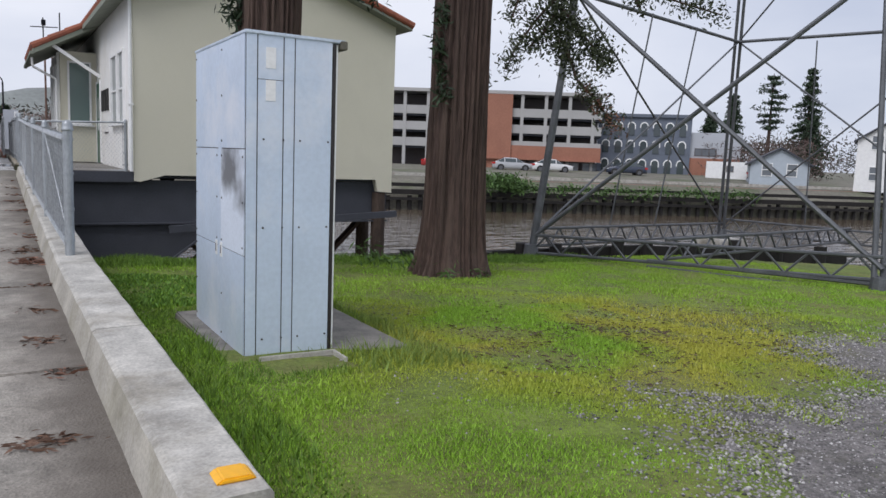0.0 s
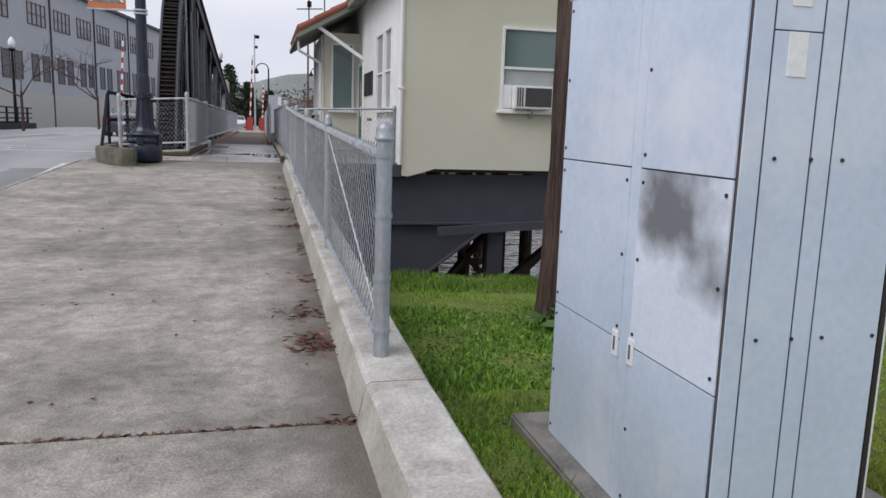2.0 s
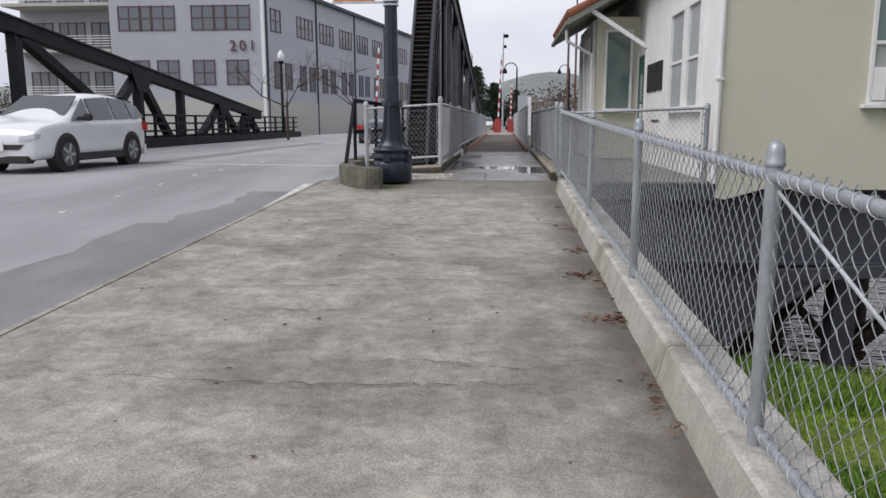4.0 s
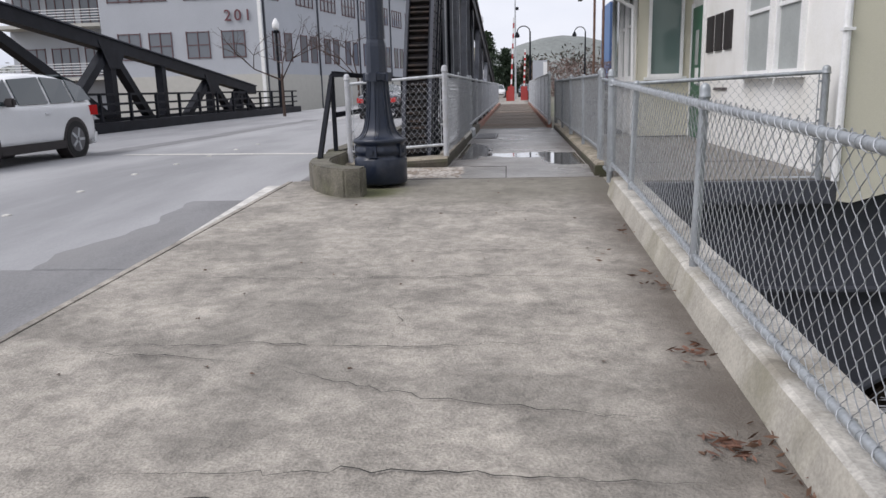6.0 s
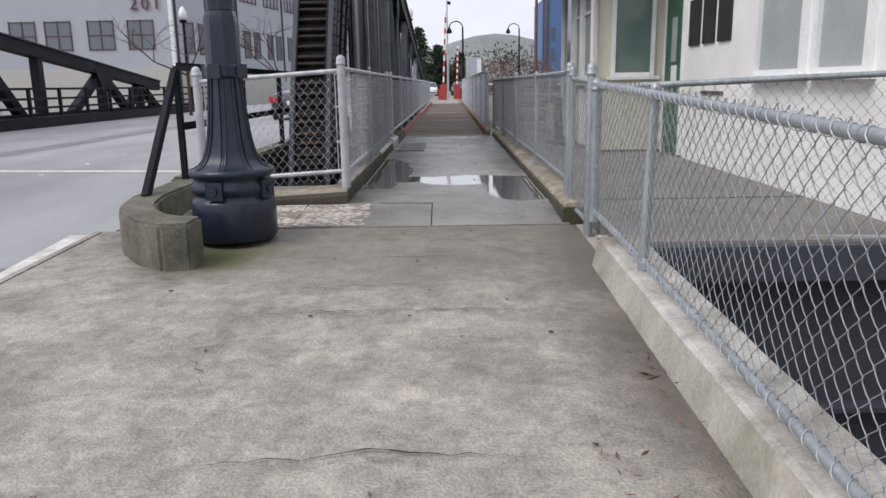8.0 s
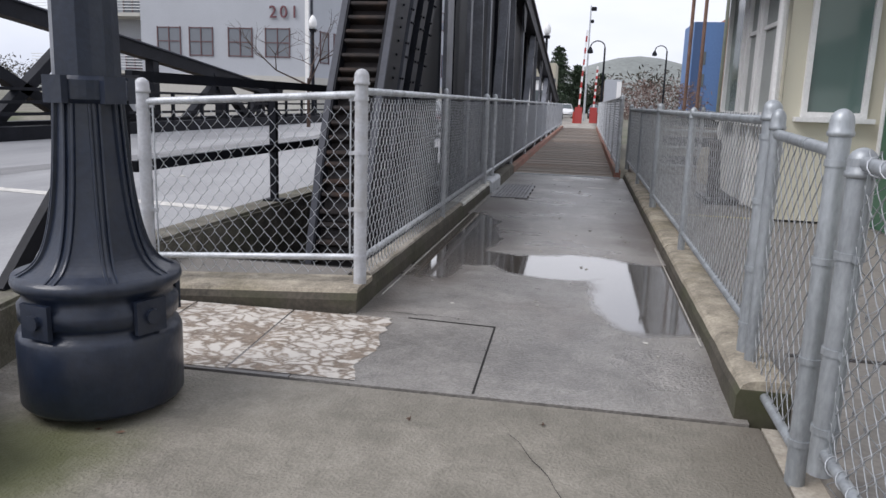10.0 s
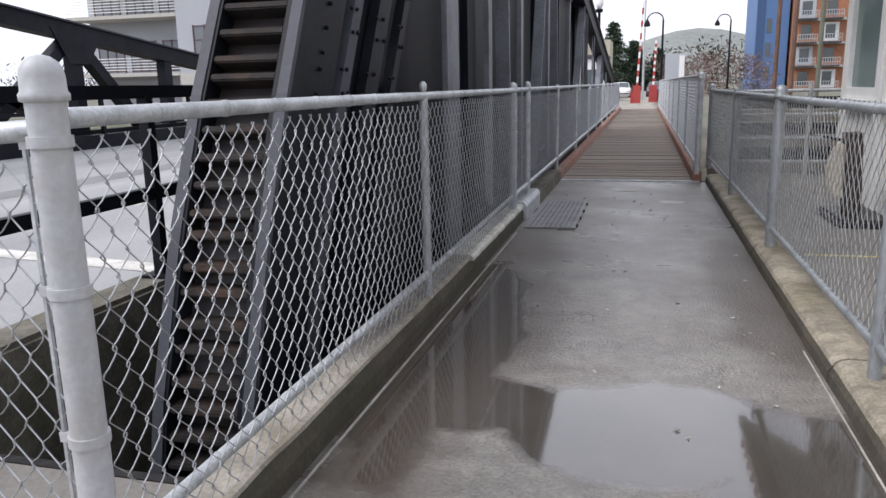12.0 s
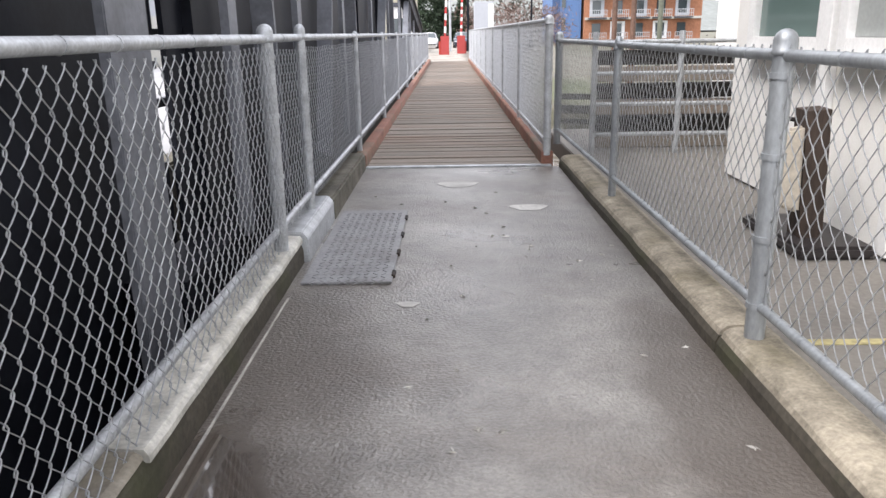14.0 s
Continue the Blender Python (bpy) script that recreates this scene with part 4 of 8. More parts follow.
    l.new(sub.outputs[0], ln.inputs[0])
    l.new(geo.outputs["Position"], ns.inputs["Vector"])
    l.new(ns.outputs["Fac"], sc.inputs[0])
    l.new(ln.outputs["Value"], sc.inputs[2])
    l.new(sc.outputs[0], rp.inputs[0])
    l.new(rp.outputs[0], mx.inputs[0])
    old = b.inputs["Base Color"].links[0].from_socket
    l.new(old, mx.inputs[1])
    l.new(mx.outputs[0], b.inputs["Base Color"])
    for i, (c, d) in enumerate(rows):
        for k, (a, e) in enumerate(((y0 + 0.02, ymid - 0.002), (ymid + 0.095, y1 - 0.01))):
            p = part("side_panel", box(x0 - 0.006, x0 + 0.004, a, e, c, d, 0.002), smoke if (i, k) == (1, 0) else M["cab"], th, "panel with a dark grey smudge of paint" if (i, k) == (1, 0) else "")
            for yy in (a + 0.03, e - 0.03):
                for zz in (c + 0.06, (c + d) / 2, d - 0.06):
                    if i == 1 or yy == e - 0.03:
                        part("screw", tube((x0 - 0.011, yy, zz), (x0 - 0.005, yy, zz), 0.009, seg=8), M["black"], p)
    part("centre_strip", box(x0 - 0.005, x0 + 0.004, ymid, ymid + 0.093, z0, z1, 0.002), M["cab"], th)
    for y in (ymid - 0.03, ymid + 0.13):
        part("latch", box(x0 - 0.014, x0 - 0.006, y - 0.030, y + 0.030, 0.40, 0.53, 0.003), M["trimw"], th, "white folded metal latch")
        part("latch_bar", box(x0 - 0.018, x0 - 0.013, y - 0.006, y + 0.006, 0.43, 0.50), M["mull"], th)
    for zz in (z0 + 0.14, z0 + 1.05, z0 + 1.75):
        for dx in (0.14, 0.30, 0.44, 0.68):
            part("screw", tube((x0 + dx, y0 - 0.010, zz), (x0 + dx, y0 - 0.003, zz), 0.008, seg=8), M["black"], th)
    for zz in (1.72, 1.97):
        part("notice", box(x0 + 0.155, x0 + 0.235, y0 - 0.0075, y0 - 0.0045, zz, zz + 0.16), M["trimw"], th, "blank white faded sticker")
    # shallow vault frame before the cabinet
    va = thing("vault_cover", (2.05, 5.3, -0.33), "sunken concrete vault cover with a pale steel rim", "vault cover")
    part("cover", box(1.76, 2.32, 5.24, 5.56, -0.5, -0.312, 0.01), M["moss"], va)
    for a in ((1.72, 2.36, 5.555, 5.578), (2.33, 2.355, 5.30, 5.553)):
        part("rim", box(a[0], a[1], a[2], a[3], -0.36, -0.272, 0.004), M["kerb"], va)


cabinet()


# ---- ornate street lamp and its low wall ----
def street_lamp(x, y, z, k=0.9):
    th = thing("street_lamp", (x, y, z), "blue-black cast-iron street lamp with a flared octagonal base", "street lamp")
    part("drum", lathe([(r * k, z + q) for r, q in [(0.34, -0.01), (0.362, 0.012), (0.364, 0.27), (0.352, 0.295), (0.322, 0.31), (0.320, 0.33), (0.348, 0.345), (0.350, 0.40), (0.328, 0.42), (0.326, 0.45), (0.362, 0.468), (0.370, 0.49), (0.362, 0.515)]], x, y, 40), M["lamp"], th, smooth=True)
    curve = [(0.352, 0.515), (0.285, 0.545), (0.238, 0.60), (0.205, 0.69), (0.180, 0.81), (0.162, 0.96), (0.152, 1.09), (0.146, 1.165)]
    for _ in range(2):
        curve = curve[:1] + [((a[0] * u + b[0] * (1 - u)), (a[1] * u + b[1] * (1 - u))) for a, b in zip(curve, curve[1:]) for u in (0.75, 0.25)] + curve[-1:]
    part("flare", lathe([(r * k * 0.97, z + q) for r, q in curve], x, y, 8), M["lamp"], th)
    for i in range(8):
        an = radians(45 * i)
        dx, dy = math.cos(an), math.sin(an)
        rows = [(r * 0.965, q) for r, q in curve]
        bm = bmesh.new()
        rad, tan = Vector((dx, dy, 0)), Vector((-dy, dx, 0))
        for s in (-1, 1):
            last = None
            for ra, qa in rows:
                c = Vector((x, y, z + qa)) + tan * 0.018 * s
                ring = [bm.verts.new(c + rad * (ra * k + e) + tan * w) for e, w in ((-0.03, -0.006), (0.004, -0.005), (0.006, 0.0), (0.004, 0.005), (-0.03, 0.006))]
                if last:
                    for m in range(4):
                        bm.faces.new((last[m], last[m + 1], ring[m + 1], ring[m]))
                last = ring
        bmesh.ops.recalc_face_normals(bm, faces=bm.faces[:])
        part("rib", bm, M["lamp"], th, smooth=True)
    part("collar", lathe([(r * k, q) for r, q in [(0.146, z + 1.165), (0.167, z + 1.18), (0.167, z + 1.25), (0.146, z + 1.265)]], x, y, 32), M["lamp"], th)
    part("sleeve", lathe([(r * k, q) for r, q in [(0.146, z + 1.265), (0.142, z + 1.56), (0.135, z + 1.60), (0.122, z + 1.64)]], x, y, 16, flute=2, depth=0.06), M["lamp"], th)
    part("shaft", lathe([(0.108, z + 1.64), (0.085, z + 4.2), (0.07, z + 5.6)], x, y, 24, flute=3, depth=0.06), M["lamp"], th)
    for a in (-100, -20, 60, 160):
        dx, dy = math.cos(radians(a)), math.sin(radians(a))
        p = Vector((x + 0.345 * k * dx, y + 0.345 * k * dy, z + 0.375))
        d = Vector((dx, dy, 0))
        bm = bar(p, p + d * 0.02, 0.13, 0.13)
        boss = part("boss", bm, M["lamp"], th)
        part("bolt", tube(p + d * 0.02, p + d * 0.035, 0.03, seg=10), M["lamp"], boss)
        q = Vector((x + 0.16 * k * dx, y + 0.16 * k * dy, z + 1.215))
        part("lug", bar(q, q + d * 0.03, 0.09, 0.10), M["lamp"], th)
    part("banner_arm", bar((x - 0.05, y, z + 2.76), (x - 0.92, y, z + 2.76), 0.03, 0.03), M["galv"], th)
    part("banner_band", lathe([(0.125, z + 2.70), (0.125, z + 2.73)], x, y, 16), M["galv"], th)
    part("banner_band", lathe([(0.125, z + 2.76), (0.125, z + 2.79)], x, y, 16), M["galv"], th)
    head = part("lantern", lathe([(0.10, z + 5.6), (0.16, z + 5.7), (0.22, z + 6.0), (0.2, z + 6.3), (0.08, z + 6.45)], x, y, 16), M["trimw"], th, smooth=True)
    bn = thing("banner", (x - 0.5, y, z + 2.8), "street banner with orange border hung from the lamp", "banner")
    ora, gre = mat("banner_orange", (0.62, 0.20, 0.08), 0.7, var=0.1), mat("banner_picture", (0.22, 0.22, 0.22), 0.8, var=0.5, scale=5)
    cloth = part("cloth", box(x - 0.90, x - 0.25, y - 0.006, y + 0.006, z + 2.78, z + 4.6), ora, bn)
    part("picture", box(x - 0.86, x - 0.29, y - 0.010, y - 0.007, z + 2.88, z + 3.22), gre, bn, "dim photographic picture field")
    part("white_field", box(x - 0.86, x - 0.29, y - 0.010, y - 0.007, z + 3.23, z + 4.5), M["trimw"], bn)
    for s in (1, -1):
        part("stripe", bar((x - 0.575 - s * 0.28, y - 0.013, z + 2.90), (x - 0.575 + s * 0.28, y - 0.013, z + 3.40), 0.04, 0.004, up=(0, 1, 0)), M["trimw"], bn)


LX, LY = -2.20, 18.69
street_lamp(LX, LY, gz(LY) + 0.035, 0.85)


def low_wall():
    th = thing("low_wall", (-2.6, 18.2, 0.62), "curved mossy low concrete wall round the lamp's foot", "low wall")
    outer = [(-2.27, 17.87), (-2.46, 17.84), (-2.70, 18.02), (-2.93, 18.34), (-3.08, 18.70), (-3.18, 19.15), (-3.22, 20.3)]
    inner = [(-2.94, 20.3), (-2.92, 19.2), (-2.84, 18.82), (-2.72, 18.52), (-2.56, 18.28), (-2.42, 18.18), (-2.27, 18.14)]
    part("wall", prism(outer + inner, "z", 0.45, 0.94, bevel=0.02), M["moss"], th)
    # roadside wall of the machinery pit
    pw = thing("pit_wall", (-3.1, 24, 0.5), "mossy concrete wall beside the dark machinery pit", "pit wall", kind="structure")
    part("wall", box(-3.28, -3.02, 20.31, 29.5, -1.4, 0.955, 0.025), M["moss"], pw)
    # pit's inner faces are near-black, its shade put into their colour
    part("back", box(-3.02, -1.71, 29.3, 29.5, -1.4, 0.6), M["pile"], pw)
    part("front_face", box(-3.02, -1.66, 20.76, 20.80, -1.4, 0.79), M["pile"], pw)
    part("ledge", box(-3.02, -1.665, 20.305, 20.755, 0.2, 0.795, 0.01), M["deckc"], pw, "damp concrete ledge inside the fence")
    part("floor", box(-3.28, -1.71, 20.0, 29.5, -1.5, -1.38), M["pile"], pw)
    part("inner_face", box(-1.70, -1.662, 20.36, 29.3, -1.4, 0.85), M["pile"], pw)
    # black guard rail on the pit wall
    gr = thing("guard_rail", (-3.12, 22, 0.95), "black painted steel guard rail on the mossy wall", "guard rail")
    for y in (22.55, 24.6, 26.8, 29.0):
        p = part("post", box(-3.15, -3.09, y - 0.03, y + 0.03, 0.95, 2.0), M["steel"], gr)
        part("foot", box(-3.2, -3.04, y - 0.08, y + 0.08, 0.955, 0.972), M["steel"], p)
    for z in (1.44, 2.0):
        part("rail", bar((-3.12, 20.36, z), (-3.12, 29.2, z), 0.05, 0.07), M["steel"], gr)
    rk = thing("handrail_end", (-2.95, 18.8, 0.93), "dark steel raking handrail end on the low wall", "handrail")
    part("rake", bar((-3.06, 19.15, 0.92), (-3.12, 20.25, 1.95), 0.05, 0.09), M["steel"], rk)
    part("post", bar((-3.12, 20.28, 0.92), (-3.12, 20.28, 1.98), 0.05, 0.06, up=(0, 1, 0)), M["steel"], rk)
    part("rail", bar((-3.12, 20.25, 1.975), (-2.88, 20.14, 1.975), 0.05, 0.05), M["steel"], rk)


low_wall()


# ---- bascule girder with its toothed rack ----
ARC = [(21.12, -0.9), (21.20, 0.0), (21.36, 0.75), (21.58, 1.4), (21.83, 1.97), (22.24, 2.75), (22.72, 3.5), (23.2, 4.15), (23.9, 4.8), (24.8, 5.3)]


def arc_points(step):
    """Even steps along the rolling face, as (y, z, along-y, along-z)."""
    out, carry = [], 0.0
    fine = []
    for (a, b), (c, d) in zip(ARC, ARC[1:]):
        for k in range(20):
            fine.append((a + (c - a) * k / 20, b + (d - b) * k / 20))
    for p, q in zip(fine, fine[1:]):
        l = math.hypot(q[0] - p[0], q[1] - p[1])
        carry += l
        if carry >= step:
            carry -= step
            out.append((*p, (q[0] - p[0]) / l, (q[1] - p[1]) / l))
    return out


def chord_z(y):
    return 5.38 - 0.1115 * (y - 25.0)


def rivets(parent, rows, x, dx):
    bm = bmesh.new()
    for y, z in rows:
        own = bmesh.new()
        bmesh.ops.create_icosphere(own, subdivisions=1, radius=0.013)
        bmesh.ops.translate(own, verts=own.verts[:], vec=(x + dx * 0.006, y, z))
        join(bm, own)
    tagged(part("rivets", bm, M["steel"], parent, smooth=True), kind="stuff")


def bascule(name, label, xl, xr, group):
    th = thing(name, ((xl + xr) / 2, 23, -0.9), label, "bridge girder", group)
    edge = arc_points(0.12)
    for x in (xl, xr):
        poly = [(p[0] + 0.02, p[1]) for p in edge] + [(p[0] + 0.5, p[1] - 0.15) for p in edge[::-1]]
        part("rim_plate", prism(poly, "x", x - 0.02, x + 0.02), M["steel"], th)
    # solid web behind the rim, set back from its face
    poly = [(p[0] + 0.3, p[1] - 0.05) for p in edge[::4] if p[1] < 3.5] + [(23.3, 3.6), (23.22, 2.5), (23.33, 2.0), (23.9, 0.6), (24.2, -0.9)]
    part("web", prism(poly, "x", xr - 0.10, xr - 0.05), M["steel"], th)
    part("web", prism(poly, "x", xl + 0.05, xl + 0.10), M["steel"], th)
    # plates on the inner side, with two narrow slits left between them
    for y0, y1, z0, z1 in ((23.26, 23.74, 0.4, 3.9), (23.74, 23.98, -0.9, 2.0), (23.74, 23.98, 3.1, 4.4), (23.98, 25.74, -0.9, 5.2),
                           (25.74, 25.98, -0.9, 1.3), (25.74, 25.98, 1.95, 5.1)):
        part("back_panel", box(xl + 0.03, xl + 0.06, y0, y1, z0, z1), M["steel"], th)
    part("heel_post", box(xr - 0.03, xr + 0.015, 24.72, 25.12, 0.3, 5.3, 0.006), M["truss"], th, "paler grey riveted heel post")
    for x in (xl, xr):
        fl = bmesh.new()
        for p, q in zip(edge, edge[1:]):
            bar((x - 0.02 if x == xl else x + 0.03, p[0] + 0.03, p[1]), (x - 0.02 if x == xl else x + 0.03, q[0] + 0.03, q[1]), 0.05, 0.03, fl, up=(0, -p[3], p[2]))
        part("rim_flange", fl, M["girder"], th, "lighter grey rim flange")
    bed = [(p[0] + 0.14, p[1]) for p in edge] + [(p[0] + 0.20, p[1] - 0.02) for p in edge[::-1]]
    part("rack_bed", prism(bed, "x", xl + 0.02, xr - 0.02), M["black"], th)
    tooth = bmesh.new()
    prism([(-0.03, -0.016), (0.09, -0.034), (0.09, 0.034), (-0.03, 0.014)], "x", xl + 0.021, xr - 0.021, tooth, bevel=0.006)
    tme = bpy.data.meshes.new("rack_tooth")
    tooth.to_mesh(tme)
    tooth.free()
    tme.materials.append(M["rack"])
    for p in arc_points(0.118):
        ob = new("rack_tooth", tme)
        ob.parent = th
        ob.location = Vector((0, p[0] + 0.06, p[1])) - ORIGIN[th]
        ob.rotation_euler = (math.atan2(-p[2], p[3]) * 0.55, 0, 0)
    # top chord, bottom chord, posts and diagonals of the truss arm
    tc = bmesh.new()
    bar((xr - 0.05, 24.0, chord_z(24.0)), (xr - 0.05, 55.8, chord_z(55.8)), 0.32, 0.34, tc)
    part("top_chord", tc, M["steel"], th)
    part("top_flange", bar((xr - 0.05, 24.2, chord_z(24.2) + 0.19), (xr - 0.05, 55.8, chord_z(55.8) + 0.19), 0.46, 0.03), M["girder"], th)
    part("bottom_chord", box(xr - 0.28, xr + 0.02, 25.2, 55.8, 0.35, 0.85), M["steel"], th)
    part("end_post", bar((xr - 0.1, 55.6, 0.4), (xr - 0.1, 55.9, chord_z(55.8)), 0.25, 0.3), M["steel"], th)
    part("back_web", prism([(25.95, 0.6), (40, 0.6), (40, chord_z(40) - 0.1), (25.95, chord_z(25.95) - 0.1)], "x", xl + 0.10, xl + 0.13), M["steel"], th)
    ys = [26.3, 28.3, 31.0, 34.4, 38.0, 41.8, 45.8, 50.0]
    for i, y in enumerate(ys):
        if chord_z(y) < 1.2:
            continue
        part("truss_post", bar((xr + 0.02, y, 0.8), (xr + 0.02, y, chord_z(y) - 0.1), 0.05, 0.17, up=(0, 1, 0)), M["truss"], th)
        part("truss_post", bar((xr - 0.22, y + 0.12, 0.8), (xr - 0.22, y + 0.12, chord_z(y) - 0.1), 0.1, 0.35, up=(0, 1, 0)), M["steel"], th)
        if i + 1 < len(ys):
            y2 = ys[i + 1]
            part("diagonal", bar((xr + 0.02, y + 0.95, 0.8), (xr + 0.02, y + 0.55 if i % 2 == 0 else y2 - 0.3, chord_z(y2 if i % 2 else y) - 0.1), 0.05, 0.15, up=(1, 0, 0)), M["truss"], th)
            part("gusset", prism([(y - 0.45, chord_z(y) - 0.1), (y + 0.5, chord_z(y) - 0.15), (y + 0.2, chord_z(y) - 0.75), (y - 0.15, chord_z(y) - 0.75)], "x", xr + 0.046, xr + 0.06), M["steel"], th)
    # stiffeners over the solid web, with riveted angles
    for k, (off, w) in enumerate(((0.85, 0.12), (1.30, 0.2), (1.72, 0.10))):
        pts = [(p[0] + off * (1 + 0.10 * p[1]) * 0.72, p[1] - 0.02 * k) for p in edge[6::3] if p[1] < 4.2]
        bm = prism([(p[0] - w / 2, p[1]) for p in pts] + [(p[0] + w / 2, p[1]) for p in pts[::-1]], "x", xr - 0.04, xr + 0.02)
        part("stiffener", bm, M["girder"] if k == 0 else M["steel"], th)
        rivets(th, [(p[0] + s * w * 0.3, p[1] + 0.1 * j) for p in pts for s in (-1, 1) for j in (0, 1.2)], xr + 0.02, 1)
    rivets(th, [(p[0] + 0.38, p[1]) for p in edge[::1]], xr + 0.02, 1)
    return th


bascule("bascule_girder", "charcoal painted riveted bascule girder with a rusty toothed rack", -2.32, -1.96, "bascule girders")


def far_truss():
    """The matching truss beyond the roadway, with its parapet."""
    x = -14.9
    th = thing("bridge_truss", (x, 40, 0.6), "charcoal painted steel bridge truss beyond the roadway", "bridge truss")

    def cz(y):
        return 4.42 - 0.1095 * (y - 28.0)
    part("top_chord", bar((x, 21.5, cz(21.5)), (x, 50.4, cz(50.4)), 0.4, 0.42), M["steel"], th)
    part("chord_flange", bar((x, 21.5, cz(21.5) + 0.23), (x, 50.4, cz(50.4) + 0.23), 0.55, 0.04), M["girder"], th)
    part("bottom_chord", box(x - 0.2, x + 0.2, 21.5, 57, 0.60, 1.05), M["steel"], th)
    for y in (28.4, 35.8, 39.7, 44.5, 48.3):
        part("post", bar((x, y, 0.9), (x, y, cz(y)), 0.3, 0.34, up=(0, 1, 0)), M["steel"], th)
    for a, b in ((28.4, 35.6), (35.8, 32.4), (35.8, 38.4), (44.5, 41.8), (44.5, 46.8), (48.3, 46.9), (48.3, 50.2)):
        part("diagonal", bar((x, a, cz(a) - 0.1), (x, b, 0.95), 0.3, 0.3, up=(1, 0, 0)), M["steel"], th)
    for y in (35.8, 44.5):
        part("gusset", prism([(y - 0.9, cz(y - 0.9)), (y + 0.9, cz(y + 0.9)), (y + 0.35, cz(y) - 0.8), (y - 0.35, cz(y) - 0.8)], "x", x + 0.2, x + 0.22), M["steel"], th)
    rl = thing("parapet_rail", (x + 0.5, 40, 0.6), "dark steel parapet rail along the far footway", "parapet")
    for z in (1.25, 1.55, 1.88):
        part("rail", bar((x + 0.5, 21.5, z), (x + 0.5, 57, z), 0.06, 0.08), M["steel"], rl)
    for i in range(18):
        part("post", box(x + 0.46, x + 0.56, 22 + i * 2.0, 22.1 + i * 2.0, 0.6, 1.92), M["steel"], rl)
    part("kerb_beam", box(x + 0.3, x + 0.75, 21.0, 57, 0.45, 0.95), M["steel"], rl)


far_truss()


# ---- bridge house ----
def window(parent, plane, at, a0, a1, z0, z1, out, bars=(1,), frame_w=0.055, pane=None, sill=True, depth=0.06):
    """A sash window on a wall; plane x or y, at its place, a0 to a1 along the wall; out is the outward sign."""
    def bx(u0, u1, w0, w1, c, d):
        lo, hi = sorted((at + out * w0, at + out * w1))
        return box(lo, hi, u0, u1, c, d, 0.004) if plane == "x" else box(u0, u1, lo, hi, c, d, 0.004)
    w = part("window", bx(a0, a1, 0.004, 0.012, z0, z1), pane or M["glass"], parent)
    f = frame_w
    for u0, u1, c, d in ((a0 - f, a0, z0 - f, z1 + f), (a1, a1 + f, z0 - f, z1 + f), (a0, a1, z1, z1 + f), (a0, a1, z0 - f, z0)):
        part("window_frame", bx(u0, u1, -0.01, depth, c, d), M["trimw"], w)
    for k in bars:
        z = z0 + (z1 - z0) * (0.48 if k == 1 else k)
        part("sash_bar", bx(a0, a1, 0.0, depth - 0.02, z - 0.025, z + 0.025), M["trimw"], w)
    if sill:
        part("window_sill", bx(a0 - 0.12, a1 + 0.12, 0.0, depth + 0.06, z0 - f - 0.05, z0 - f), M["trimw"], w)
    return w


